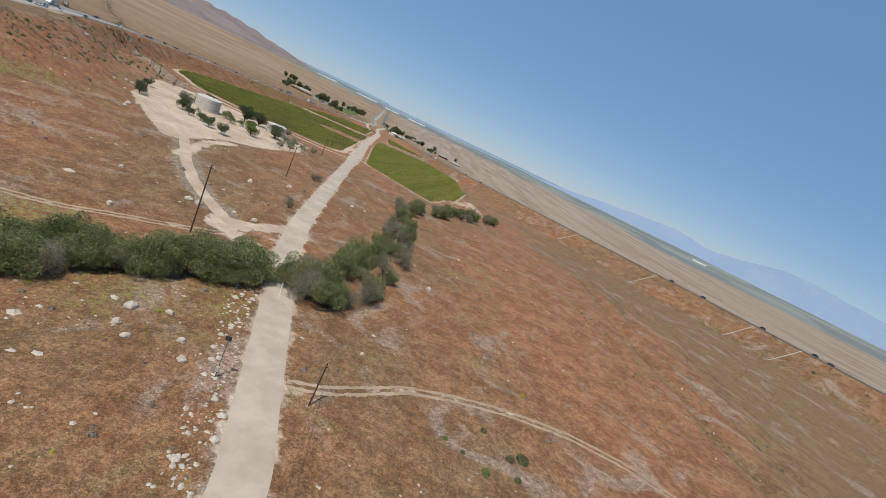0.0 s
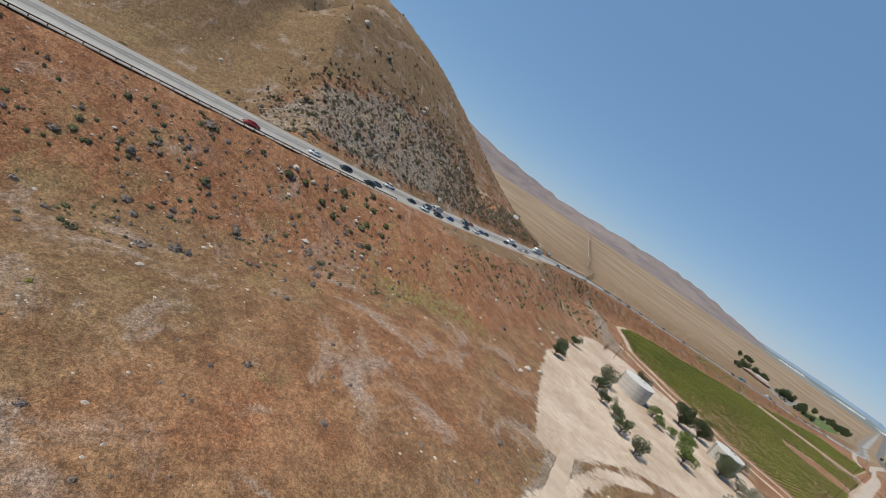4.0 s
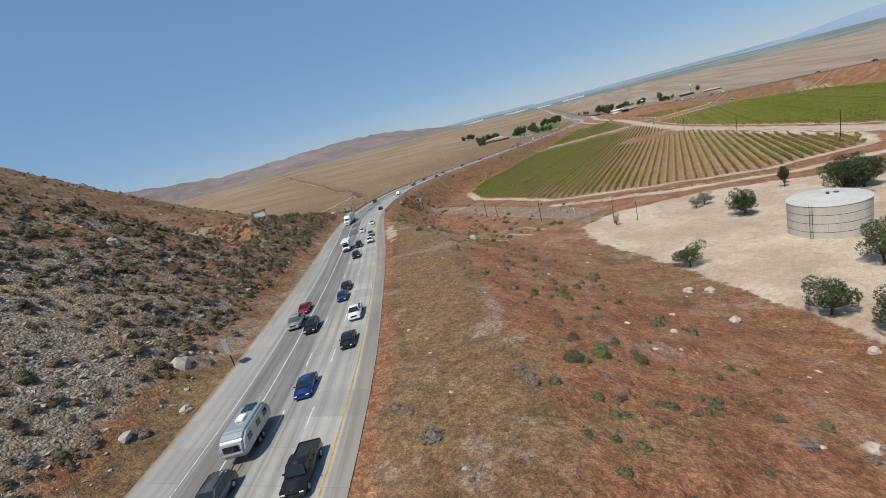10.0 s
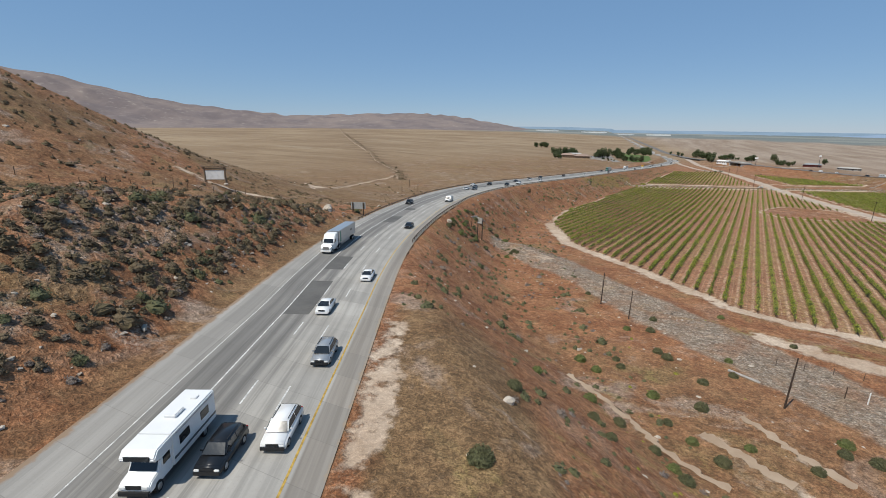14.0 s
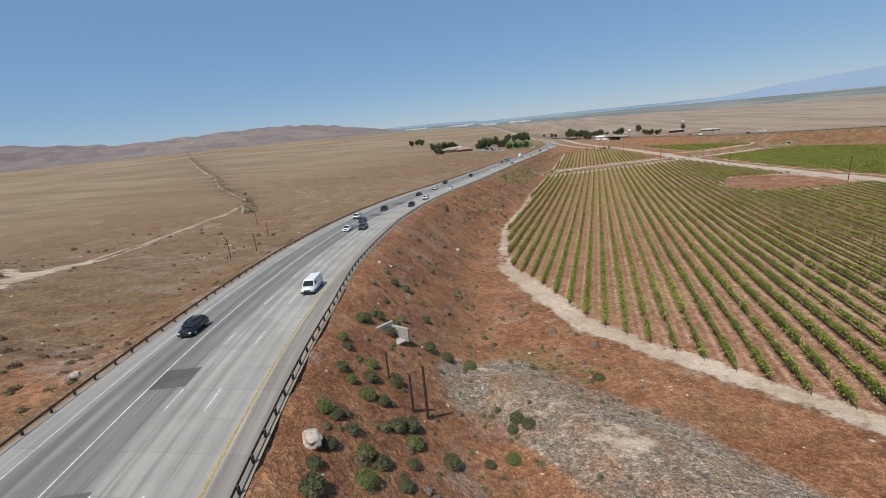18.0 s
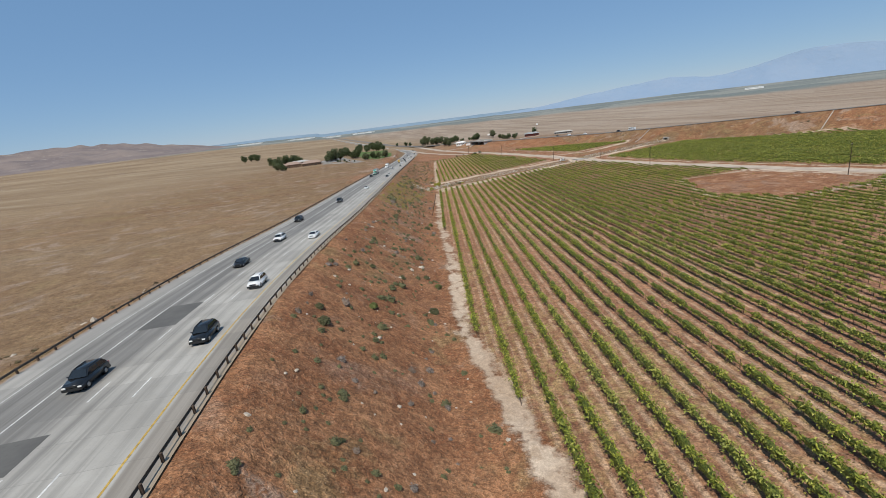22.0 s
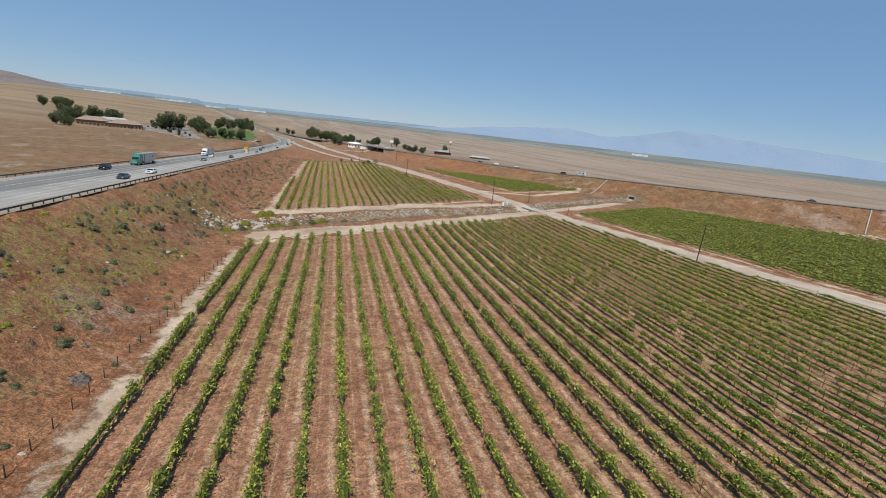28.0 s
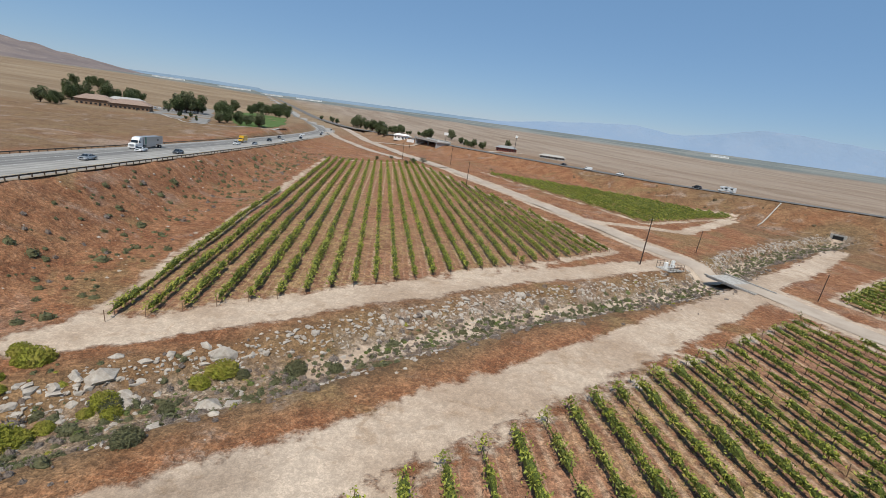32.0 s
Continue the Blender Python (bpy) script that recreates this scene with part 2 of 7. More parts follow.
def hill_z(X, Y):
    q = ((X + 505.6) / 166.8) ** 2 + ((Y - 190.8) / 232.0) ** 2
    far = -8.7 + 131.8 * np.exp(-q ** 1.185)
    c, s = math.cos(0.518), math.sin(0.518)
    u, v = (X + 300.6) * c + (Y - 188.7) * s, (Y - 188.7) * c - (X + 300.6) * s
    near = -8.7 + 108.9 * np.exp(-((u / 83.7) ** 2 + (v / 87.5) ** 2) ** 0.869)
    saddle = -8.7 + 112 * np.exp(-((X + 405) / 105) ** 2 - ((Y - 118) / 78) ** 2)
    shoulder = -8.7 + 104 * np.exp(-((X + 335) / 80) ** 2 - ((Y - 95) / 70) ** 2)
    return np.log(np.exp(far / 6) + np.exp(near / 6) + np.exp(saddle / 6) + np.exp(shoulder / 6)) * 6


def land(X, Y):
    """Height of the ground."""
    X, Y = np.asarray(X, float), np.asarray(Y, float)
    base = smooth_table(BASE, Y, 25) + 0.006 * np.clip(np.abs(X) - 700, 0, 5000) * np.clip((2500 - Y) / 2500, 0, 1)
    base = base + 5 * np.exp(-(((X - 95) / 60) ** 2 + ((Y - 190) / 130) ** 2))
    base = base + 0.25 * waves(X, Y, 40, 3) + 0.9 * waves(X, Y, 160, 4) * np.clip((np.abs(X + 100) - 200) / 300, 0, 1)
    west = smooth_table(WEST, Y, 25) + 40 * (1 - np.exp(-np.clip(-X - 400, 0, 9e9) / 800)) * np.clip((Y - 500) / 500, 0, 1)
    hill = hill_z(X, Y) - 25 * np.clip((Y - 480) / 220, 0, 1)
    reach = (yellow_x(Y) - X) / np.sqrt(1 + slope_of(yellow_x, Y) ** 2) - 21.2
    shelf = np.interp(Y, [285, 310, 322, 334, 358, 379, 400, 430, 470], [20, 31, 28.4, 26, 22.4, 17, 12.8, 8, -20]) - 0.3 * np.clip(reach - 58, 0, 500) - 3 * np.clip(-reach, 0, 30)
    west = np.log(np.exp(shelf / 2) + np.exp(west / 2)) * 2
    west = np.log(np.exp(np.clip(hill, -60, 300) / 3) + np.exp(west / 3)) * 3 + 0.5 * waves(X, Y, 60, 5)
    zr, ex = road_z(Y), yellow_x(Y)
    cos = 1 / np.sqrt(1 + slope_of(yellow_x, Y) ** 2)
    off = (ex - X) * cos
    lead = np.clip(off - left_edge(Y) - 3.4, 0, 1e9)
    left = np.clip(west, zr - 0.09 - 0.5 * np.clip(lead - 0.3, 0, 1e9), zr - 0.07 + 0.736 * lead)
    left = left + np.clip(lead / 8, 0, 1) * (0.7 * waves(X, Y, 14, 6) + 0.35 * waves(X, Y, 5, 7)) * np.clip((430 - Y) / 60, 0, 1)
    bench = np.interp(Y, [150, 205, 300, 365], [3.2, 19, 19, 3.2])
    fall = np.interp(Y, [120, 205, 300, 370, 420, 500, 580], [0.6, 0.38, 0.42, 0.62, 0.85, 0.85, 0.68])
    out = np.clip(-off - bench, 0, 1e9)
    right = zr - 0.06 - out * fall + np.clip(out / 6, 0, 1) * 0.4 * waves(X, Y, 12, 8)
    right = np.log(np.exp(np.clip(right - base, -40, 60) / 1.2) + 1) * 1.2 + base
    z = np.where(off > left_edge(Y), left, np.where(off < -3.0, right, zr - 0.11))
    ecos = 1 / np.sqrt(1 + slope_of(east_x, Y) ** 2)
    eoff = np.abs(X - east_x(Y)) * ecos
    bank = east_z(Y) - 0.3 - 0.5 * np.clip(eoff - 9, 0, 1e9)
    z = np.where(X > ex + 40, np.log(np.exp(np.clip(bank - z, -40, 60) / 0.8) + 1) * 0.8 * (eoff > 8.5) + np.where(eoff > 8.5, z, np.maximum(z, bank) * (bank > z) + z * (bank <= z)), z)
    near = (np.abs(X + 120) < 170) & (Y > 780) & (Y < 940)
    d = dist_line(X, Y, WASH)
    z = z - np.where(near, 2.4 * np.exp(-(d / 5.0) ** 4) * np.where(off > -14, 0, 1), 0)
    z = z + 8.5 * np.exp(-((X - 47) ** 2 + ((Y - 378) * 0.8) ** 2) / 15 ** 2)
    for pts, deep, wide in GULLIES_EAST:
        z = z - deep * np.exp(-(dist_line(X, Y, pts) / wide) ** 2)
    mound = np.exp(-(dist_line(X, Y, [(-276, 444), (-262, 432), (-244, 412)]) / 7) ** 2)
    z = z + 1.6 * mound * (X > ex + 20)
    return z


def land1(x, y):
    return float(land(np.array([x]), np.array([y]))[0])


def spread(lo, hi, fine_lo, fine_hi, step):
    """Grid lines that are close together inside the fine stretch and widen outside it."""
    mid = list(np.arange(fine_lo, fine_hi + step / 2, step))
    a, s = [], step
    v = fine_lo
    while v > lo:
        s *= 1.16
        v -= s
        a.append(max(v, lo))
    b, s, v = [], step, fine_hi
    while v < hi:
        s *= 1.16
        v += s
        b.append(min(v, hi))
    return np.array(a[::-1] + mid + b)


def mesh_from(name, verts, faces, mats=(), smooth=False):
    me = bpy.data.meshes.new(name)
    verts, faces = np.asarray(verts, np.float32), np.asarray(faces, np.int32)
    k = faces.shape[1]
    me.vertices.add(len(verts)), me.vertices.foreach_set("co", verts.ravel())
    me.loops.add(faces.size), me.loops.foreach_set("vertex_index", faces.ravel())
    me.polygons.add(len(faces)), me.polygons.foreach_set("loop_start", np.arange(0, faces.size, k, dtype=np.int32))
    me.polygons.foreach_set("use_smooth", np.full(len(faces), smooth))
    for m in mats:
        me.materials.append(m)
    me.update(calc_edges=True)
    return me


def grid_faces(nx, ny):
    i = np.arange(nx * ny).reshape(ny, nx)
    return np.stack([i[:-1, :-1], i[:-1, 1:], i[1:, 1:], i[1:, :-1]], -1).reshape(-1, 4)


# ---- ground material ----
ROW_PHASE = (ROW_START / ROW_PITCH + 0.5) % 1.0


def ground_material():
    m = Nodes("dry_ground")
    big, mid, fine = m.noise(0.018, 5, 0.6), m.noise(0.16, 6, 0.65), m.noise(1.9, 6, 0.72, distort=0.6)
    grit, clump, strand = m.noise(7.0, 3, 0.6), m.noise(0.75, 3, 0.55), m.noise(2.4, 3, 0.6, distort=0.8)
    tan = m.attr("tan")
    red = m.mix(m.step(mid, 0.35, 0.65), (0.180, 0.073, 0.033), (0.268, 0.128, 0.062))
    red = m.mix(m.step(fine, 0.47, 0.68, 0, 0.6), red, (0.325, 0.188, 0.106))
    straw = m.mix(m.step(mid, 0.35, 0.65), (0.138, 0.078, 0.038), (0.205, 0.127, 0.065))
    straw = m.mix(m.step(fine, 0.5, 0.8, 0, 0.5), straw, (0.150, 0.088, 0.046))
    straw = m.mix(m.step(tan, 0.7, 0.95), straw, m.mix(m.step(fine, 0.35, 0.65), (0.138, 0.083, 0.041), (0.206, 0.131, 0.068)))
    c = m.mix(m.step(m.math("ADD", tan, m.math("MULTIPLY_ADD", big, 1.1, -0.55)), 0.3, 0.7), red, straw)
    grey = m.noise(0.075, 4, 0.6, distort=0.8)
    c = m.mix(m.math("MULTIPLY", m.step(grey, 0.58, 0.68, 0, 0.6), m.step(fine, 0.35, 0.6)), c, (0.30, 0.245, 0.20))
    patch = m.noise(0.045, 5, 0.62, distort=1.0)
    c = m.mix(m.math("MULTIPLY", m.step(patch, 0.55, 0.66, 0, 0.65), m.step(tan, 0.15, 0.45, 0.35, 1.0)), c, m.mix(m.step(fine, 0.4, 0.6), (0.225, 0.165, 0.128), (0.345, 0.268, 0.212)))
    c = m.mix(m.step(patch, 0.44, 0.34, 0, 0.55), c, m.mix(m.step(fine, 0.4, 0.6), (0.150, 0.105, 0.046), (0.245, 0.172, 0.082)))
    weed = m.math("MULTIPLY", m.step(m.math("ADD", m.attr("weed"), m.math("MULTIPLY_ADD", m.noise(0.14, 5, 0.7), 2.0, -1.0)), 0.35, 0.75), m.step(clump, 0.38, 0.58))
    c = m.mix(m.math("MULTIPLY", weed, 0.7), c, m.mix(m.noise(0.5, 3), (0.110, 0.098, 0.032), (0.220, 0.190, 0.062)))
    # broken stone of the cut slope, the wash and the rubble heap
    rock = m.step(m.math("ADD", m.attr("rock"), m.math("MULTIPLY_ADD", m.noise(0.09, 5, 0.7), 1.3, -0.65)), 0.30, 0.62)
    cells = m.add("ShaderNodeTexVoronoi", {"Vector": m.where(), "Scale": 2.7, "Randomness": 1.0})
    chips = m.add("ShaderNodeSeparateColor", {0: cells.outputs["Color"]}).outputs[0]
    gap = m.step(cells.outputs["Distance"], 0.30, 0.62)
    stony = m.mix(m.step(chips, 0.1, 0.95), (0.200, 0.150, 0.108), (0.350, 0.290, 0.228))
    stony = m.mix(m.math("MULTIPLY", gap, 0.22), stony, (0.115, 0.080, 0.055))
    stony = m.mix(m.step(m.noise(0.055, 5, 0.65, distort=0.8), 0.57, 0.68, 0, 0.8), stony, m.mix(m.step(fine, 0.35, 0.65), (0.27, 0.185, 0.10), (0.40, 0.295, 0.175)))
    dirt = m.mix(m.step(mid, 0.3, 0.7), (0.225, 0.150, 0.098), (0.29, 0.22, 0.16))
    stony = m.mix(m.step(m.noise(0.35, 4, 0.65), 0.52, 0.66), stony, dirt)
    c = m.mix(m.math("MULTIPLY", rock, m.step(m.noise(0.12, 4, 0.6), 0.3, 0.55, 0.45, 1.0)), c, stony)
    # pale plain far out, streaked along the lie of the land
    lie = m.add("ShaderNodeMapping", {"Vector": m.where(), "Rotation": (0, 0, -0.55), "Scale": (0.0035, 0.026, 0.02)}).outputs[0]
    streaks = m.noise(1.0, 6, 0.62, at=lie, distort=0.5)
    plainc = m.mix(m.step(m.noise(0.0035, 6, 0.6), 0.35, 0.65), (0.200, 0.136, 0.080), (0.275, 0.202, 0.126))
    plainc = m.mix(m.step(streaks, 0.52, 0.64, 0, 0.5), plainc, (0.150, 0.096, 0.055))
    plainc = m.mix(m.step(streaks, 0.45, 0.33, 0, 0.7), plainc, (0.29, 0.23, 0.155))
    plainc = m.mix(m.step(m.noise(0.03, 5, 0.7), 0.52, 0.75, 0, 0.45), plainc, (0.150, 0.095, 0.055))
    lie = m.add("ShaderNodeMapping", {"Vector": m.where(), "Rotation": (0, 0, 0.42), "Scale": (0.022, 0.0022, 0.02)}).outputs[0]
    bands = m.noise(1.0, 6, 0.62, at=lie, distort=0.15)
    pale = m.mix(m.step(bands, 0.36, 0.62), (0.222, 0.164, 0.118), (0.298, 0.236, 0.180))
    pale = m.mix(m.step(m.noise(0.011, 6, 0.7), 0.55, 0.68, 0, 0.7), pale, (0.165, 0.112, 0.070))
    plainc = m.mix(m.attr("pale"), plainc, pale)
    c = m.mix(m.attr("plain"), c, plainc)
    # bare soil between the vines, with wheel tracks and grass strips
    soil = m.mix(m.step(mid, 0.3, 0.7), (0.216, 0.103, 0.058), (0.296, 0.154, 0.090))
    soil = m.mix(m.step(fine, 0.52, 0.72, 0, 0.6), soil, (0.295, 0.192, 0.122))
    soil = m.mix(m.math("MULTIPLY", m.step(m.noise(0.03, 4), 0.42, 0.60), m.step(clump, 0.38, 0.6, 0, 0.5)), soil, (0.235, 0.190, 0.080))
    xyz = m.add("ShaderNodeSeparateXYZ", {0: m.where()})
    lane = m.math("FRACT", m.math("DIVIDE", m.math("SUBTRACT", m.math("MULTIPLY", xyz.outputs[0], ROW_DIR.y), m.math("MULTIPLY", xyz.outputs[1], ROW_DIR.x)), ROW_PITCH))
    wheel_track = m.step(m.math("ABSOLUTE", m.math("SUBTRACT", m.math("ABSOLUTE", m.math("SUBTRACT", lane, ROW_PHASE)), 0.22)), 0.14, 0.04)
    soil = m.mix(m.math("MULTIPLY", wheel_track, m.step(m.noise(0.25, 5, 0.7), 0.36, 0.58, 0, 0.8)), soil, (0.378, 0.256, 0.172))
    c = m.mix(m.step(m.math("ADD", m.attr("vine"), m.math("MULTIPLY_ADD", mid, 3.0, -1.5)), -0.6, 0.6), c, soil)
    # pale sandy earth of the yard, the tracks and the field margins
    sandy = m.mix(m.step(m.noise(0.06, 6, 0.65), 0.35, 0.65), (0.362, 0.268, 0.192), (0.476, 0.378, 0.288))
    sandy = m.mix(m.step(m.noise(0.22, 6, 0.7, distort=1.5), 0.52, 0.68, 0, 0.6), sandy, (0.30, 0.205, 0.13))
    sandy = m.mix(m.step(fine, 0.60, 0.78, 0, 0.55), sandy, (0.25, 0.20, 0.11))
    ragged = m.math("ADD", m.math("MULTIPLY_ADD", mid, 6.0, -3.0), m.math("ADD", m.math("MULTIPLY_ADD", clump, 2.4, -1.2), m.math("MULTIPLY_ADD", fine, 1.4, -0.7)))
    bare = m.step(m.math("ADD", m.attr("sand"), ragged), -0.6, 0.7)
    c = m.mix(bare, c, sandy)
    # far crop fields, their green already greyed by painted distance haze
    hazy_crops = m.mix(m.step(m.add("ShaderNodeTexVoronoi", {"Vector": m.where(), "Scale": 0.003}).outputs["Color"], 0.3, 0.7), (0.135, 0.152, 0.142), (0.205, 0.208, 0.186))
    c = m.mix(m.math("MULTIPLY", m.attr("ditch"), m.step(m.noise(0.02, 4, 0.7), 0.3, 0.6, 0.4, 0.9)), c, (0.125, 0.078, 0.046))
    c = m.mix(m.attr("hazy_crop"), c, hazy_crops)
    # tufts and bare spots, strands of dead grass, grit
    spots = m.math("MULTIPLY", m.step(clump, 0.32, 0.68, 0.80, 1.20), m.math("MULTIPLY", m.step(strand, 0.34, 0.66, 0.68, 1.32), m.step(grit, 0.3, 0.7, 1.3, 0.68)))
    calm = m.math("MAXIMUM", m.math("MULTIPLY", bare, 0.62), m.math("MULTIPLY", m.attr("plain"), 0.75))
    spots = m.math("ADD", m.math("MULTIPLY", spots, m.math("SUBTRACT", 1.0, calm)), calm)
    c = m.add("ShaderNodeVectorMath", {0: c, 3: spots})
    c.operation = "SCALE"
    height = m.math("ADD", m.math("MULTIPLY", strand, 0.22), m.math("ADD", m.math("MULTIPLY", clump, 0.34), m.math("MULTIPLY", m.math("MULTIPLY", rock, gap), -0.12)))
    height = m.math("MULTIPLY", height, m.math("SUBTRACT", 1.0, m.math("MULTIPLY", bare, 0.7)))
    return m.done(c.outputs[0], 0.95, height, 1.0, far=1.0)


GROUND = ground_material()
gx = spread(-4900, 4900, -420, 380, 2.5)
gy = spread(-700, 4950, -60, 1120, 2.5)
GX, GY = np.meshgrid(gx, gy)
GZ = land(GX, GY)
ground = new("ground", mesh_from("ground", np.stack([GX, GY, GZ], -1).reshape(-1, 3), grid_faces(len(gx), len(gy)), (GROUND,), True))
tagged(ground, "dry red-brown grassland with sandy tracks and bare soil", "ground", kind="structure")


def cut_top(y):
    """How far up from the highway's edge the stony cut reaches."""
    return np.interp(y, [40, 80, 112, 131, 145, 186, 228, 300, 340, 400, 440], [4, 7, 12, 30, 36, 52, 52, 42, 26, 20, 8])


def land_masks(X, Y):
    out = {}
    off = (yellow_x(Y) - X) / np.sqrt(1 + slope_of(yellow_x, Y) ** 2)
    sand = depth_in(X, Y, YARD)
    for pts, w in TRACKS_NEAR + TRACKS_FAR:
        d = dist_line(X, Y, pts)
        sand = np.maximum(sand, w - d if w > 1.9 else 0.2 - d)
    vine = np.full(X.shape, -1e3)
    for f in (FIELD_A, FIELD_B, FIELD_C, FIELD_D):
        d = depth_in(X, Y, f)
        vine = np.maximum(vine, d)
        sand = np.maximum(sand, np.minimum(d + (np.interp(Y, [400, 430, 455, 480, 505, 520, 560, 680, 770, 790], [4.0, 4.5, 4.2, 6.0, 5.4, 3.2, 2.6, 1.9, 2.0, 1.0]) if f is FIELD_A else 2.0), 0.6 - d))
    hole = depth_in(X, Y, HOLE_A)
    vine = np.minimum(vine, -hole)
    sand = np.maximum(sand, np.maximum(1.2 - np.abs(hole + 1.5), np.clip(hole, -9, -1.0)))
    sand = np.maximum(sand, np.interp(Y, [330, 420], [3.9, 6.2]) - dist_line(X, Y, LANE_L))
    for pts, w in ((((-46, 121), (-40, 117), (-33, 114)), 3.6), (GULLY_A, -0.2), (GULLY_B, 0.6), (GULLY_C, 0.3), (WASH[2:], 2.2), ([(-200, 389), (-190, 384), (-150, 376), (-118, 372)], 0.6), ([(-408, 480), (-396, 472), (-388, 462)], 1.6), ([(-157, 163), (-156, 178), (-157, 205)], -0.9), ([(-282, 449), (-275, 446), (-266, 436), (-259, 428)], 0.5), ([(-274, 438), (-262, 428), (-250, 414)], -0.2), ([(-374.6, 381.7), (-360.6, 386.7), (-348.6, 395.7)], 1.5)):
        sand = np.maximum(sand, w - dist_line(X, Y, pts))
    sand = np.maximum(sand, np.interp(Y, [200, 230, 285, 300, 328, 345], [-9, -0.6, -0.4, 1.5, 1.5, -9]) - np.abs(off + 5.3))
    out["sand"], out["vine"] = np.clip(sand, -8, 8), np.clip(vine, -8, 8)
    d = off - left_edge(Y)
    top = cut_top(Y)
    rock = 0.72 * np.clip((d - 5) / 4, 0, 1) * np.clip((top - d) / 10, 0, 1) * np.clip((Y - 40) / 40, 0, 1) * np.interp(Y, [60, 150, 215, 250, 300, 400, 440], [0.75, 0.95, 0.95, 0.66, 0.55, 0.5, 0])
    rock = np.maximum(rock, 0.5 * np.clip(1.5 - dist_line(X, Y, WASH) / 6, 0, 1) * (off < -25))
    rock = np.maximum(rock, np.clip(1.7 - dist_line(X, Y, [(-277, 444), (-266, 436), (-253, 424), (-230, 399), (-211, 379), (-194, 360)]) / 6.5, 0, 1))
    shoulder = dist_line(X, Y, YARD_TRACK)
    out["rock"] = np.maximum(rock, 0.78 * np.clip((5.7 - shoulder) / 1.8, 0, 1))
    bench = np.clip((-off - 3) / 3, 0, 1) * np.clip((24 + off) / 6, 0, 1) * np.clip((Y - 185) / 25, 0, 1) * np.clip((355 - Y) / 30, 0, 1)
    crest = np.clip((d - top + 10) / 16, 0, 1) * (d > 0)
    bank = np.clip((land(X, Y) - smooth_table(BASE, Y, 25) - 1.2) / 2.0, 0, 1) * (off < -3)
    field = (1 - bank) * (off < -3) * np.clip((400 - Y) / 60, 0, 1) * 0.42
    out["tan"] = np.clip(0.75 * bench + np.interp(Y, [250, 340], [0.95, 0.42]) * crest + field + 0.10 + 0.2 * (d > 22) * (Y > 400) + 0.42 * (X > -40) * np.clip((Y - 420) / 60, 0, 1) + 0.38 * np.clip((X - 70) / 60, 0, 1) * np.clip((520 - Y) / 80, 0, 1) + 0.55 * np.clip(1.6 - dist_line(X, Y, WASH) / 9, 0, 1) * (off < -20) + 0.5 * (d > -1) * np.clip((6.5 - d) / 2, 0, 1), 0, 1)
    weed = 0.36 * np.exp(-(dist_line(X, Y, [(-160, 150), (-153, 169), (-153, 185), (-148, 198), (-144, 209), (-137, 226)]) / 9) ** 2) + 0.22 * np.exp(-(dist_line(X, Y, [(-60, 60), (-25, 75), (-14, 45)]) / 22) ** 2)
    weed = weed + 0.85 * np.exp(-(dist_line(X, Y, [(-258, 834), (-261, 806), (-268, 780), (-278, 730), (-276, 690)]) / 3.5) ** 2) + 0.6 * np.exp(-(dist_line(X, Y, [(-215, 392), (-170, 380), (-110, 375)]) / 5) ** 2)
    weed = weed + 0.45 * np.exp(-(dist_line(X, Y, WASH) / 7) ** 2) + 0.3 * np.exp(-(dist_line(X, Y, [(-24, 165), (-36, 290)]) / 7) ** 2) + 0.35 * np.exp(-(dist_line(X, Y, [(-235, 300), (-222, 330), (-240, 390)]) / 12) ** 2)
    weed = weed + 0.75 * np.exp(-(dist_line(X, Y, [(-187, 168), (-164, 168)]) / 2.2) ** 2) + 0.6 * np.exp(-(dist_line(X, Y, [(-154, 166), (-153, 190)]) / 5) ** 2) + 0.95 * np.exp(-(dist_line(X, Y, [(-284, 690), (-268, 735), (-262, 770)]) / 4.5) ** 2)
    weed = weed + 0.6 * np.exp(-(dist_line(X, Y, [(-262, 446), (-268, 452), (-276, 456)]) / 3) ** 2) + 0.45 * np.exp(-(dist_line(X, Y, [(-64, 86), (-40, 72), (-26, 84)]) / 9) ** 2)
    weed = weed + 0.9 * np.exp(-(dist_line(X, Y, [(-262.5, 805), (-257.5, 809)]) / 3) ** 2) + 0.55 * np.exp(-(dist_line(X, Y, [(-256.8, 829), (-249.8, 798), (-254.4, 786), (-259.8, 762)]) / 2.6) ** 2) + 0.42 * np.exp(-(dist_line(X, Y, [(-54, 88), (-80, 86), (-120, 62)]) / 10) ** 2)
    weed = weed + 0.5 * np.exp(-((shoulder - 5.6) / 1.1) ** 2)
    out["weed"] = np.clip(weed, 0, 1)
    far = np.maximum(np.clip((d - 5) / 20, 0, 0.6 + np.clip((d - 60) / 400, 0, 0.4)) * np.clip((Y - 420) / 90, 0, 1), np.clip((Y - 1150) / 350, 0, 1))
    far = far * (1 - np.interp(Y, [430, 520, 700, 850, 1200, 1240], [0, 0.6, 0.6, 0.8, 0.8, 0]) * np.clip((380 - d) / 220, 0, 1) * (d > 0))
    out["plain"] = np.maximum(far, np.clip((X - east_x(Y) - 60) / 150, 0, 1) * 0.9)
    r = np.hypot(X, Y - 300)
    ditch = dist_line(X, Y, DITCH)
    out["ditch"] = np.clip(1.5 - ditch / np.interp(Y, [640, 1200, 2800], [4.5, 9, 22]), 0, 1) * (Y > 600)
    damp = dist_line(X, Y, [(-230.2, 799.9), (-226.9, 801.7), (-223.6, 803.3), (-220, 804.7), (-216.1, 806.3)])
    out["ditch"] = np.maximum(out["ditch"], 0.55 * np.clip(1.6 - damp / 2.0, 0, 1))
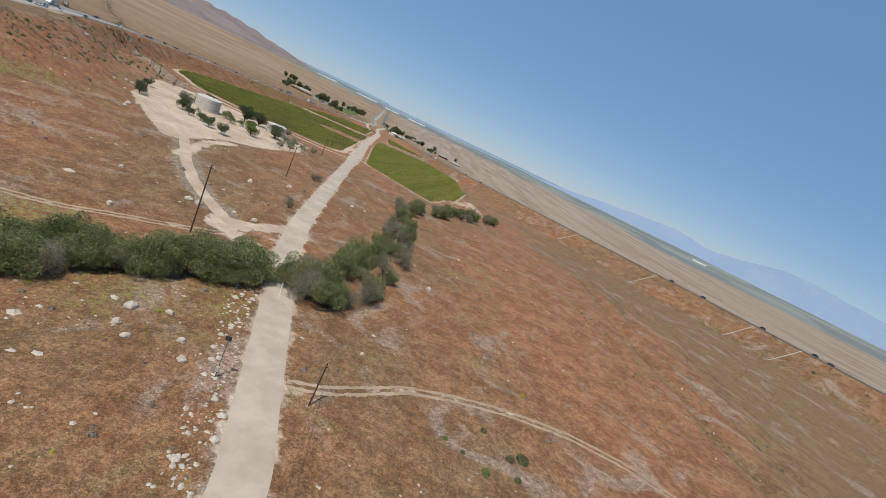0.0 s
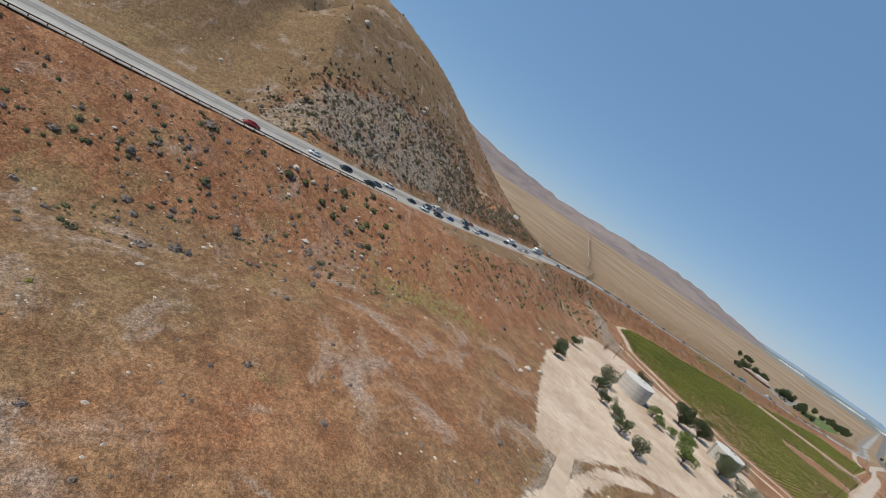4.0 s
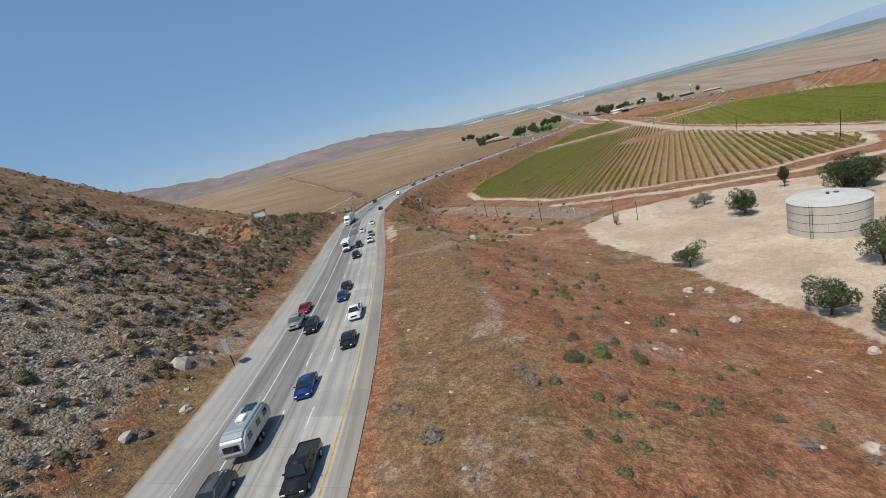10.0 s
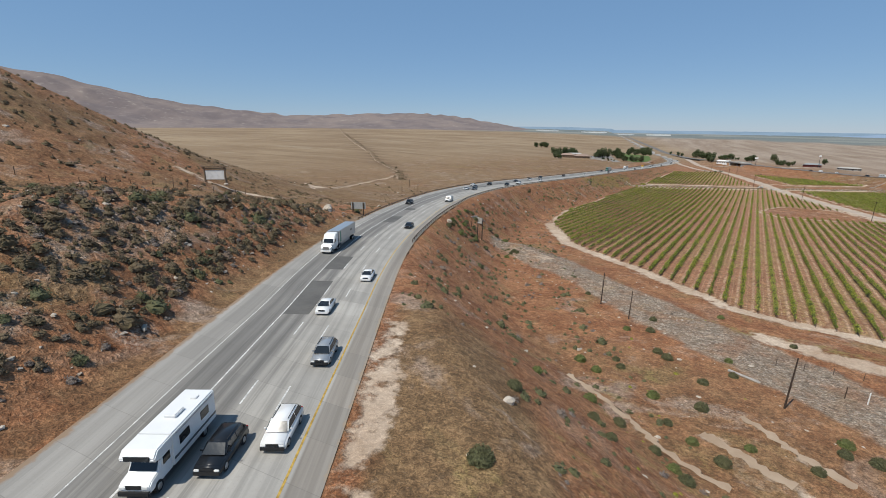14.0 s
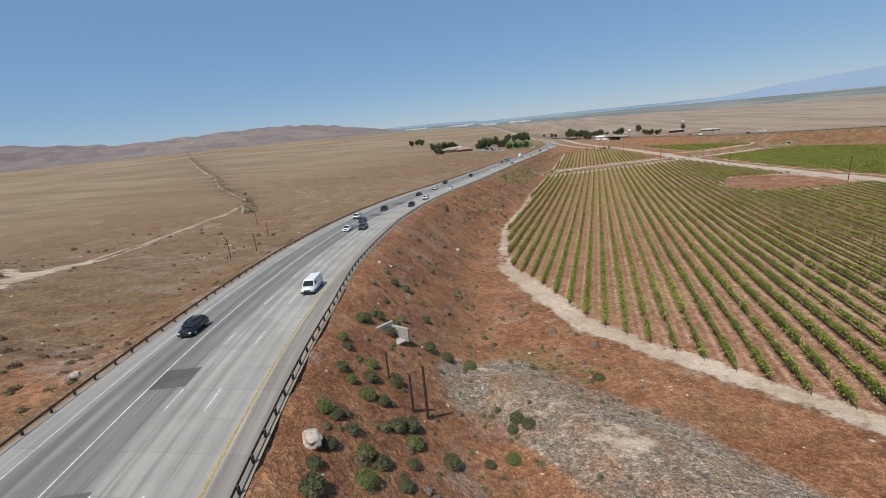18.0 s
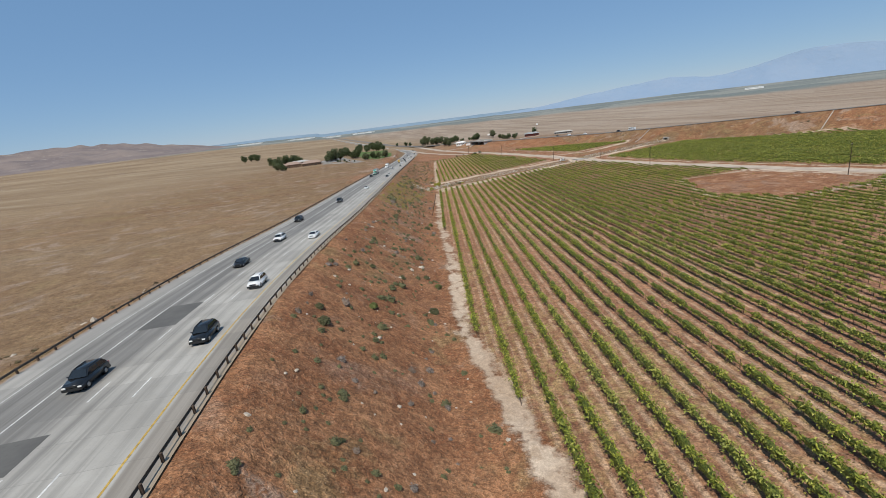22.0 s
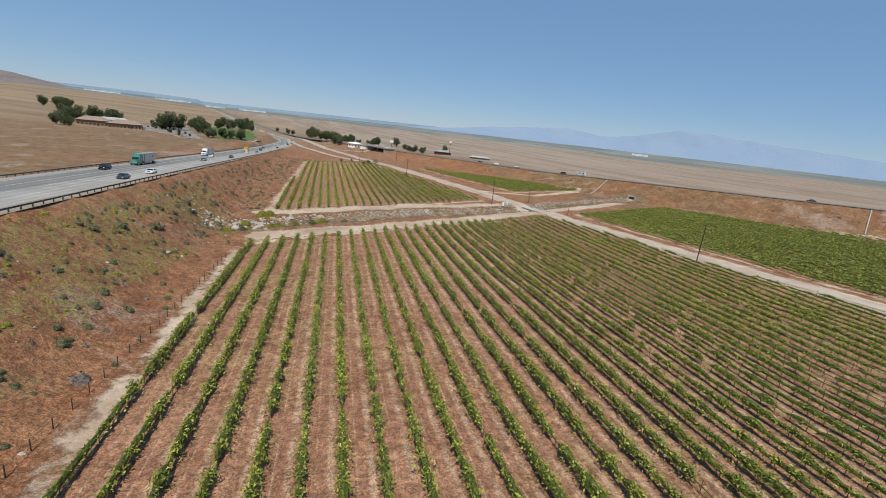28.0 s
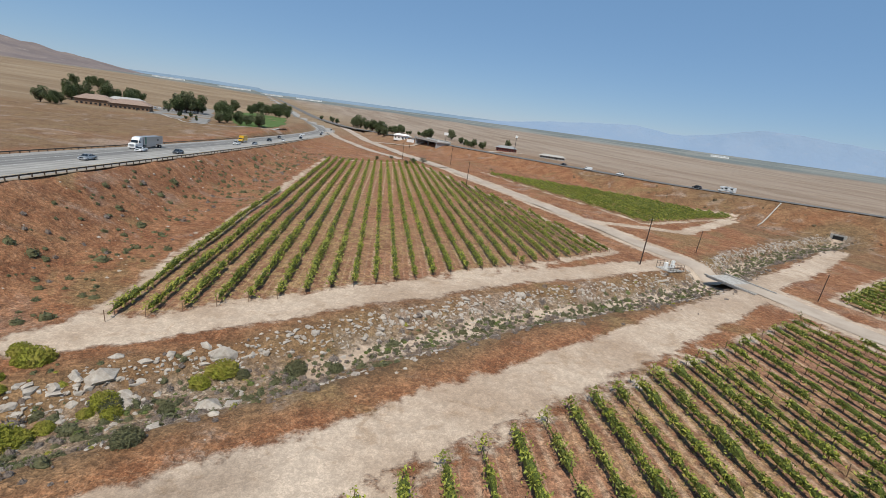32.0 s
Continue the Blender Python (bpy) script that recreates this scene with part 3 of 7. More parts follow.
    heap = np.hypot(X - 47, (Y - 378) * 0.8)
    out["sand"] = np.maximum(out["sand"], np.clip(2.0 - heap / 7, -8, 0.5))
    out["pale"] = np.clip((X - east_x(Y) - 20) / 120, 0, 1)
    out["hazy_crop"] = np.clip((r - np.interp(X, [0, 500, 1100], [3100, 2600, 2000]) + 160 * waves(X, Y, 900, 11)) / 200, 0, 1) * np.clip((X + 900 + 0.2 * Y) / 400, 0, 1)
    return out


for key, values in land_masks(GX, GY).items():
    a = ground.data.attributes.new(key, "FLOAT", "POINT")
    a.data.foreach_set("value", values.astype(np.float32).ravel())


# ---- roads ----
def strip(name, table_x, z_of, y0, y1, offs, step, mat, lift=0.0, along=None):
    """A band that follows a road; offs: metres to the left of its reference line."""
    ys = np.arange(y0, y1 + 1e-6, step) if along is None else np.asarray(along, float)
    cx, sl = table_x(ys), slope_of(table_x, ys)
    n = np.sqrt(1 + sl * sl)
    rows = []
    for o in offs:
        o = o(ys) if callable(o) else np.full(len(ys), float(o))
        py = ys + o * sl / n
        rows.append(np.stack([cx - o / n, py, z_of(py) + lift], -1))
    v = np.stack(rows, 1)
    me = mesh_from(name, v.reshape(-1, 3), grid_faces(len(offs), len(ys))[:, ::-1], (mat,), True)
    a = me.attributes.new("across", "FLOAT", "POINT")
    o = np.stack([(f(ys) if callable(f) else np.full(len(ys), float(f))) for f in offs], 1)
    if table_x is yellow_x:
        for j, yy in enumerate(ys):
            lines = [float(line_off(k, yy)) for k in range(5)]
            o[j] = np.interp(o[j], [lines[0] - 10] + lines + [lines[4] + 10], [-10, 0, 3.62, 7.24, 10.86, 14.5, 24.5])
    a.data.foreach_set("value", o.astype(np.float32).ravel())
    b = me.attributes.new("verge", "FLOAT", "POINT")
    b.data.foreach_set("value", np.repeat(left_edge(ys) - line_off(4, ys) + 14.95, len(offs)).astype(np.float32))
    return me


def concrete_road():
    m = Nodes("worn_concrete")
    a, y = m.attr("across"), m.add("ShaderNodeSeparateXYZ", {0: m.where()}).outputs[1]
    along = m.add("ShaderNodeCombineXYZ", {0: a, 1: m.math("MULTIPLY", y, 0.022), 2: 0.0}).outputs[0]
    streak, wander = m.noise(0.9, 5, 0.65, at=along), m.noise(2.6, 4, 0.6, at=along)
    blot, fine = m.noise(0.12, 5, 0.65), m.noise(5.0, 4, 0.7)
    row = m.math("FLOOR", m.math("DIVIDE", y, 4.6))
    cell = m.add("ShaderNodeCombineXYZ", {0: m.math("FLOOR", m.math("DIVIDE", a, 3.62)), 1: row, 2: 0.0}).outputs[0]
    slab = m.add("ShaderNodeTexWhiteNoise", {0: cell}).outputs["Value"]
    c = m.mix(m.step(blot, 0.3, 0.7), (0.318, 0.300, 0.270), (0.390, 0.370, 0.336))
    worn = m.math("MULTIPLY", m.step(a, 6.4, 8.6), m.step(a, 15.2, 14.2))
    c = m.mix(m.math("MULTIPLY", worn, m.step(streak, 0.3, 0.6, 0.35, 0.85)), c, (0.150, 0.143, 0.134))
    lane = m.math("ABSOLUTE", m.math("SUBTRACT", m.math("FRACT", m.math("DIVIDE", a, 3.62)), 0.5))
    track = m.step(m.math("ABSOLUTE", m.math("SUBTRACT", lane, 0.24)), 0.24, 0.04)
    c = m.mix(m.math("MULTIPLY", m.math("MULTIPLY", track, m.step(wander, 0.3, 0.62)), m.step(a, 0.5, 9.0, 0.30, 0.68)), c, (0.105, 0.099, 0.092))
    c = m.mix(m.step(a, -0.25, -0.5), c, m.mix(m.step(streak, 0.35, 0.65), (0.205, 0.182, 0.155), (0.290, 0.262, 0.228)))
    c = m.mix(m.step(a, 15.0, 15.6), c, m.mix(m.step(streak, 0.3, 0.7), (0.245, 0.232, 0.212), (0.335, 0.318, 0.292)))
    c = m.mix(m.math("MULTIPLY", slab, 0.26), c, (0.12, 0.115, 0.108))
    joint = m.step(m.math("ABSOLUTE", m.math("SUBTRACT", m.math("FRACT", m.math("DIVIDE", y, 4.6)), 0.5)), 0.490, 0.498)
    c = m.mix(m.math("MULTIPLY", joint, 0.35), c, (0.12, 0.11, 0.10))
    # drifted earth along both edges
    drift = m.math("ADD", m.math("MULTIPLY_ADD", m.noise(0.45, 5, 0.7), 2.4, -1.2), m.math("MULTIPLY", m.math("SUBTRACT", -2.75, a), 1.4))
    c = m.mix(m.step(drift, -0.25, 0.35), c, (0.285, 0.222, 0.158))
    c = m.mix(m.step(m.math("ADD", m.math("MULTIPLY_ADD", m.noise(0.45, 5, 0.7), 2.4, -1.2), m.math("MULTIPLY", m.math("SUBTRACT", a, m.attr("verge")), 1.4)), -0.25, 0.35, 0.0, 0.8), c, (0.24, 0.155, 0.09))
    c = m.mix(m.step(fine, 0.5, 0.8, 0, 0.25), c, (0.16, 0.15, 0.137))
    return m.done(c, 0.8, fine, 0.01, far=0.5)


def asphalt(name, dark, light):
    m = Nodes(name)
    b, f = m.noise(0.15, 6, 0.65), m.noise(2.2, 5, 0.7)
    c = m.mix(m.step(b, 0.3, 0.7), dark, light)
    c = m.mix(m.step(f, 0.55, 0.75, 0, 0.35), c, tuple(v * 0.7 for v in dark))
    return m.done(c, 0.88, f, 0.01, far=0.5)


CONCRETE = concrete_road()
PALE_ROAD = asphalt("pale_weathered_asphalt", (0.335, 0.270, 0.212), (0.435, 0.362, 0.292))
DARK_ROAD = asphalt("dark_asphalt", (0.115, 0.106, 0.096), (0.165, 0.154, 0.140))
GREY_ROAD = asphalt("grey_asphalt", (0.17, 0.162, 0.15), (0.25, 0.236, 0.215))
PATCH = asphalt("dark_patch", (0.085, 0.082, 0.078), (0.125, 0.12, 0.112))
WHITE_PAINT = plain("worn_white_paint", (0.50, 0.49, 0.47), 0.6, 0.3, 2.5)
YELLOW_PAINT = plain("worn_yellow_paint", (0.40, 0.26, 0.06), 0.6, 0.3, 2.5)


def drawn(k, aside=0.0):
    """A band edge beside a painted line, for strip()."""
    return lambda ys: line_off(k, ys) + aside


def edge_l(y):
    return left_edge(y) + 0.9


highway = new("road_highway", strip("road_highway", yellow_x, road_z, -140, 4600, [lambda ys: right_rail(ys) - 0.35, drawn(0, -0.4), drawn(0), drawn(1), drawn(2), drawn(3), drawn(4), drawn(4, 0.9), left_edge, edge_l], 3.0, CONCRETE))
tagged(highway, "worn pale concrete highway with dark tyre streaks", "road", kind="structure")
tagged(new("yellow_line", strip("yellow_line", yellow_x, road_z, -140, 1500, [drawn(0, -0.09), drawn(0, 0.09)], 3.0, YELLOW_PAINT, 0.012)), "faded yellow edge line painted on concrete", "road marking", kind="structure")
tagged(new("solid_line", strip("solid_line", yellow_x, road_z, -140, 1500, [drawn(3, -0.08), drawn(3, 0.08)], 3.0, WHITE_PAINT, 0.012)), "solid white lane line painted on concrete", "road marking", kind="structure")
tagged(new("edge_line", strip("edge_line", yellow_x, road_z, -140, 1500, [drawn(4, -0.06), drawn(4, 0.06)], 3.0, WHITE_PAINT, 0.012)), "solid white edge line painted on concrete", "road marking", kind="structure")
for lane, phase in ((1, 0.0), (2, 0.8)):
    group = tagged(new("dashed_line"), "broken white lane line on concrete", "road marking", kind="structure")
    for k in range(88):
        y = 60 + k * 13.7 + phase
        d = new("dash", strip("dash", yellow_x, road_z, y, y + 3.7, [drawn(lane, -0.08), drawn(lane, 0.08)], 1.85, WHITE_PAINT, 0.012))
        d.parent = group
PATCHES = ((327.2, 14.4), (347.8, 9.8), (396.4, 11.4), (421.2, 4.6), (507.5, 6.4), (530.6, 5), (559, 9))
for y, n in PATCHES:
    tagged(new("road_patch", strip("road_patch", yellow_x, road_z, y, y + n, [drawn(2, 0.12), drawn(3, -0.12)], 1.0, PATCH, 0.008)), "dark asphalt repair patch set in the concrete lane", "road patch", group="repair patches", kind="structure")
tagged(new("road_east", strip("road_east", east_x, east_z, -250, 4600, [-8.0, 0, 8.0], 8.0, DARK_ROAD, 0.0)), "grey asphalt carriageway on a long embankment", "road", kind="structure")


def path_strip(name, pts, half, mat, lift, step=3.0, ragged=0.0, seed=1, aside=0.0):
    """A band along a bent line, laid on the ground."""
    r = np.random.RandomState(seed)
    P = [np.array(p, float) for p in pts]
    seg = np.cumsum([0] + [np.linalg.norm(b - a) for a, b in zip(P, P[1:])])
    s = np.arange(0, seg[-1], step)
    x, y = np.interp(s, seg, [p[0] for p in P]), np.interp(s, seg, [p[1] for p in P])
    k = np.ones(7) / 7
    x, y = np.convolve(np.pad(x, 3, mode="edge"), k, "valid"), np.convolve(np.pad(y, 3, mode="edge"), k, "valid")
    tx, ty = np.gradient(x), np.gradient(y)
    n = np.hypot(tx, ty)
    cols = []
    for o in (-1, -0.5, 0, 0.5, 1):
        w = half * o + (r.uniform(-ragged, ragged, len(s)) if abs(o) == 1 else 0)
        cols.append(np.stack([x - ty / n * (w + aside), y + tx / n * (w + aside)], -1))
    v = np.stack(cols, 1)
    z = land(v[..., 0], v[..., 1]).max(1, keepdims=True) + lift
    v = np.concatenate([v, np.repeat(z, 5, 1)[..., None]], -1)
    return mesh_from(name, v.reshape(-1, 3), grid_faces(5, len(s))[:, ::-1], (mat,), True)


tagged(new("road_lane", path_strip("road_lane", LANE_L, 3.4, PALE_ROAD, 0.07, 2.0, 0.07)), "pale cracked asphalt lane with ragged edges", "road", kind="structure")

RUT = asphalt("pale_trodden_earth", (0.275, 0.195, 0.130), (0.37, 0.28, 0.20))
for pts, w in TRACKS_NEAR:
    if 1.0 < w <= 1.9:
        for k in (-1, 1):
            tagged(new("road_rut", path_strip("road_rut", pts, 0.42, RUT, 0.025, 0.8, 0.2, 5 + k, 0.9 * k)), "pale wheel rut worn into dry grass", "track", group="wheel ruts", kind="structure")
TRACK_EARTH = asphalt("sandy_track_earth", (0.350, 0.262, 0.188), (0.455, 0.360, 0.272))
tagged(new("road_yard", path_strip("road_yard", [(-37, 124), (-44, 124.5)] + YARD_TRACK, 2.05, TRACK_EARTH, 0.03, 1.0, 0.22, 31)), "pale sandy track with gravel shoulders leading to the yard", "track", kind="structure")
DITCH_EARTH = asphalt("dark_ditch_earth", (0.145, 0.095, 0.054), (0.205, 0.142, 0.086))
for pts, half, step in ((DITCH[:4], 2.2, 2.0), (DITCH[3:], 5.5, 9.0)):
    tagged(new("road_ditch", path_strip("road_ditch", pts, half, DITCH_EARTH, 0.1, step, half * 0.75, 25)), "dark overgrown ditch running straight across the dry plain", "ditch", group="plain ditch", kind="structure")
    tagged(new("road_berm", path_strip("road_berm", pts, half * 0.3, RUT, 0.12, step, half * 0.25, 26, half * 1.3)), "pale thrown-up earth beside the ditch", "berm", group="plain ditch", kind="structure")
tagged(new("road_track", path_strip("road_track", TRACKS_FAR[6][0][2:] + [(-486, 714)], 1.3, RUT, 0.08, 2.5, 0.5, 27)), "pale dirt track across the dry plain", "track", kind="structure")
for k, (pts, half) in enumerate(((GULLY_A, 0.45), (GULLY_B, 0.75), (GULLY_C, 0.6))):
    tagged(new("road_gully", path_strip("road_gully", pts, half, RUT, 0.03, 0.7, 0.45, 15 + k)), "pale eroded gully washed into the red slope", "gully", group="eroded gullies", kind="structure")


# ---- small builders ----
def part(name, bm, mat, parent=None, label="", m=None, smooth=False):
    me = bpy.data.meshes.new(name)
    if smooth:
        for f in bm.faces:
            f.smooth = True
    bm.to_mesh(me)
    bm.free()
    me.materials.append(mat)
    ob = new(name, me)
    if parent:
        ob.parent = parent
    if m is not None:
        ob.matrix_basis = m
    return tagged(ob, label)


def box(w, d, h, at=(0, 0, 0), bevel=0.0, bm=None, taper=1.0, turn=0.0):
    """A box on its base centre; its top narrows by taper."""
    b = bm or bmesh.new()
    got = bmesh.ops.create_cube(b, size=1)["verts"]
    for v in got:
        k = taper if v.co.z > 0 else 1
        v.co = Vector((v.co.x * w * k, v.co.y * d * k, (v.co.z + 0.5) * h))
    if bevel:
        es = list({e for v in got for e in v.link_edges})
        got = list({v for f in bmesh.ops.bevel(b, geom=es, offset=bevel, segments=2, affect="EDGES")["faces"] for v in f.verts} | {v for v in got if v.is_valid})
    bmesh.ops.transform(b, matrix=pose(*at, 0, 0, turn), verts=got)
    return b


def tube(r0, r1, h, at=(0, 0, 0), n=12, bm=None, tilt=(0, 0, 0)):
    b = bm or bmesh.new()
    got = bmesh.ops.create_cone(b, cap_ends=True, segments=n, radius1=r0, radius2=r1, depth=h)["verts"]
    bmesh.ops.transform(b, matrix=pose(*at, *tilt) @ Matrix.Translation((0, 0, h / 2)), verts=got)
    return b


def between(a, b_, r0, r1, n=7, bm=None):
    """A tapered rod from a to b_."""
    bm = bm or bmesh.new()
    a, b_ = Vector(a), Vector(b_)
    d = b_ - a
    got = bmesh.ops.create_cone(bm, cap_ends=True, segments=n, radius1=r0, radius2=r1, depth=d.length)["verts"]
    bmesh.ops.transform(bm, matrix=Matrix.Translation((a + b_) / 2) @ d.to_track_quat("Z", "Y").to_matrix().to_4x4(), verts=got)
    return bm


# ---- vineyards ----
VINE_LEAF = leafy("vine_leaves", (0.110, 0.140, 0.020), (0.385, 0.395, 0.060), (0.38, 0.345, 0.09), 0.10)
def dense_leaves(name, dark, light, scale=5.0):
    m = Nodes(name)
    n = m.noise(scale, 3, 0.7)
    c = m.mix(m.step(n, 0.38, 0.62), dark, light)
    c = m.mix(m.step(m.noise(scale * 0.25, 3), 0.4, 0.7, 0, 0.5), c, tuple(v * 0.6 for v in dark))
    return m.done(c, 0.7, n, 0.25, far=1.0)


# darker copy of the leaf colour, with the shade inside the rows painted in
VINE_CORE = dense_leaves("shaded_inner_leaves", (0.045, 0.062, 0.012), (0.170, 0.200, 0.034))
VINE_WOOD = plain("vine_posts", (0.16, 0.105, 0.07), 0.9, 0.3, 5)


def clip_row(ax, ay, poly, way):
    """Stretches of the line through (ax, ay) along the rows that lie inside the outline."""
    hits = []
    for (x0, y0), (x1, y1) in zip(poly, poly[1:] + poly[:1]):
        ex, ey = x1 - x0, y1 - y0
        den = way.x * ey - way.y * ex
        if abs(den) > 1e-9:
            s = ((x0 - ax) * ey - (y0 - ay) * ex) / den
            u = ((x0 - ax) * way.y - (y0 - ay) * way.x) / den
            if 0 <= u < 1:
                hits.append(s)
    hits.sort()
    return list(zip(hits[::2], hits[1::2]))


def quads(centres, size, rng, squash=1.0):
    """Loose leaf-like four-cornered pieces at random tilts."""
    n = len(centres)
    a = rng.normal(size=(n, 3))
    a /= np.linalg.norm(a, axis=1, keepdims=True)
    b = np.cross(a, rng.normal(size=(n, 3)))
    b /= np.linalg.norm(b, axis=1, keepdims=True) + 1e-9
    a, b = a * size[:, None], b * size[:, None] * squash
    bend = np.cross(a, b) / (size[:, None] + 1e-9) * 0.25
    v = np.stack([centres - a, centres - b * 0.8 + bend, centres + a, centres + b * 0.8 + bend], 1).reshape(-1, 3)
    return v, np.arange(n * 4).reshape(-1, 4)


def leaflets(centres, size, rng, squash=1.0):
    """Loose three-cornered leaves at random tilts."""
    v, f = quads(centres, size * 1.2, rng, squash)
    return v.reshape(-1, 4, 3)[:, :3].reshape(-1, 3), np.arange(len(centres) * 3).reshape(-1, 3)


def vine_rows(field, hole, pitch, density, leaf, label, group, seed, gap=0.05, thin=False, way=VINE_DIR, start=None):
    rng = np.random.RandomState(seed)
    side = Vector((way.y, -way.x, 0))
    along = [p[0] * side.x + p[1] * side.y for p in field]
    u = min(along) + 1.6 if start is None else start + pitch * math.ceil((min(along) + 0.6 - start) / pitch)
    while u < max(along):
        ax, ay = side.x * u, side.y * u
        spans = clip_row(ax, ay, field, way)
        if hole:
            cut = clip_row(ax, ay, hole, way)
            for c0, c1 in cut:
                spans = [q for a, b in spans for q in ((a, min(b, c0)), (max(a, c1), b)) if q[1] - q[0] > 6]
        cents, sizes, posts, cores = [], [], [], []
        for a, b in spans:
            length = b - a
            if length < 6:
                continue
            n = int(length * density)
            s = rng.uniform(a, b, n)
            plant = np.floor(s / 2.1).astype(int)
            vigour = np.random.RandomState(seed + int(u * 10) % 9999).uniform(0.55, 1.3, 4000)[plant % 4000]
            vigour *= np.where(np.random.RandomState(seed + 7 + int(u * 10) % 9999).uniform(size=4000)[plant % 4000] < gap, 0.1, 1)
            px, py = ax + way.x * s, ay + way.y * s
            bare = np.clip(waves(px, py, 70, 21) * 0.35 + 1.0, 0.6, 1.2) * np.interp(px + 0.145 * (650 - py), [-215, -185, -125, -95], [1.05, 0.95, 0.76, 0.88])
            if not thin:
                vigour *= bare
            keep = rng.uniform(size=n) < vigour
            s, vg = s[keep], np.clip(vigour[keep], 0.4, 1.2)
            s = s + 0.28 * np.sin((s / 2.1 - np.floor(s / 2.1)) * 6.28)
            w, h = rng.normal(0, 0.32 if not thin else 0.62, len(s)) * vg, rng.beta(1.9, 1.5, len(s)) * 1.25 * vg
            x, y = ax + way.x * s + side.x * w, ay + way.y * s + side.y * w
            sag = 0.62 - 0.5 * np.abs(w)
            steps = np.arange(a, b, 1.05)
            sv = np.random.RandomState(seed + int(u * 10) % 9999).uniform(0.55, 1.3, 4000)[np.floor(steps / 2.1).astype(int) % 4000]
            sv *= np.where(np.random.RandomState(seed + 7 + int(u * 10) % 9999).uniform(size=4000)[np.floor(steps / 2.1).astype(int) % 4000] < gap, 0.15, 1)
            cx, cy = ax + way.x * steps, ay + way.y * steps
            sv *= np.interp(cx + 0.145 * (650 - cy), [-215, -185, -125, -95], [1.05, 0.92, 0.70, 0.85]) if not thin else 1.0
            sv = sv * rng.uniform(0.75, 1.15, len(sv))
            sv[0] = sv[-1] = 0.1
            cz = land(cx, cy)
            ring5 = []
            for wo, zo in ((-0.31, 0.02), (-0.25, 0.52), (0.03, 0.74), (0.29, 0.45), (0.24, -0.02)):
                ww = wo * sv * rng.uniform(0.7, 1.2, len(sv))
                ring5.append(np.stack([cx + side.x * ww, cy + side.y * ww, cz + 0.80 + zo * sv], -1))
            cores.append(np.stack(ring5, 1))
            cents.append(np.stack([x, y, land(x, y) + sag + h], -1))
            sizes.append(leaf * rng.uniform(0.6, 1.4, len(s)))
            ps = np.arange(a - 0.6, b + 0.6, 2.1 if not thin else 4.2)
            posts.append(np.stack([ax + way.x * ps, ay + way.y * ps], -1))
        u += pitch
        if not cents:
            continue
        row = tagged(new("vine_row"), label, "vine row", group)
        v, f = leaflets(np.concatenate(cents), np.concatenate(sizes), rng)
        me = mesh_from("foliage", v, f, (VINE_LEAF,))
        new("foliage", me).parent = row
        # dark hull added inside the row as its shaded core
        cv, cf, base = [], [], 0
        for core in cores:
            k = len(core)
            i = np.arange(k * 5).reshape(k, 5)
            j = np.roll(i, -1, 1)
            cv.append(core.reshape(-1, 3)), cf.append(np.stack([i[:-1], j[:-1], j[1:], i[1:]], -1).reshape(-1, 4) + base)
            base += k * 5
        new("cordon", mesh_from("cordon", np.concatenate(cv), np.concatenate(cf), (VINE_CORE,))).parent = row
        p = np.concatenate(posts)
        pz = land(p[:, 0], p[:, 1])
        k = 0.035
        c = np.array([(-k, -k), (k, -k), (k, k), (-k, k)])
        lean = rng.normal(0, 0.05, (len(p), 2))
        lo = np.concatenate([p[:, None, :] + c, np.repeat(pz[:, None, None] - 0.1, 4, 1)], -1)
        hi = np.concatenate([p[:, None, :] + c + lean[:, None, :], np.repeat((pz + rng.uniform(1.35, 1.75, len(p)))[:, None, None], 4, 1)], -1)
        pv = np.concatenate([lo, hi], 1).reshape(-1, 3)
        pf = (np.array([[0, 1, 5, 4], [1, 2, 6, 5], [2, 3, 7, 6], [3, 0, 4, 7], [4, 5, 6, 7]])[None] + 8 * np.arange(len(p))[:, None, None]).reshape(-1, 4)
        tagged(new("trellis", mesh_from("trellis", pv, pf, (VINE_WOOD,))), kind="stuff").parent = row


vine_rows(FIELD_A, HOLE_A, ROW_PITCH, 66, 0.15, "long trellised row of leafy green grapevines on bare soil", "rows of the large vineyard", 1, way=ROW_DIR, start=ROW_START)
vine_rows(FIELD_B, None, 3.66, 50, 0.17, "long trellised row of leafy green grapevines beside the stony wash", "rows of the far vineyard", 2)
vine_rows(FIELD_C, None, 3.4, 24, 0.27, "dense row of dark green grapevines beyond the lane", "rows beyond the lane", 3, 0.02, True)
vine_rows(FIELD_D, None, 3.4, 24, 0.27, "dense row of dark green grapevines below the embankment", "rows below the embankment", 4, 0.02, True)


# ---- plants ----
def blob_centres(rng, n, radii, at=(0, 0, 0), hollow=0.55):
    """Points mostly near the skin of an uneven lump."""
    d = rng.normal(size=(n, 3))
    d /= np.linalg.norm(d, axis=1, keepdims=True)
    r = hollow + (1 - hollow) * rng.uniform(size=(n, 1)) ** 0.6
    return d * r * np.array(radii) + np.array(at)


def brushy(name, dark, light, other):
    """Fine-leaved brush whose tint changes from plant to plant over the ground."""
    m = Nodes(name)
    n = m.noise(6.0, 3, 0.7)
    c = m.mix(m.step(n, 0.36, 0.64), dark, light)
    c = m.mix(m.step(m.noise(0.55, 2, 0.5), 0.48, 0.62, 0, 0.75), c, other)
    c = m.mix(m.math("MULTIPLY", m.island(), 0.45), c, light)
    return m.done(c, 0.85, n, 0.2, far=1.0)


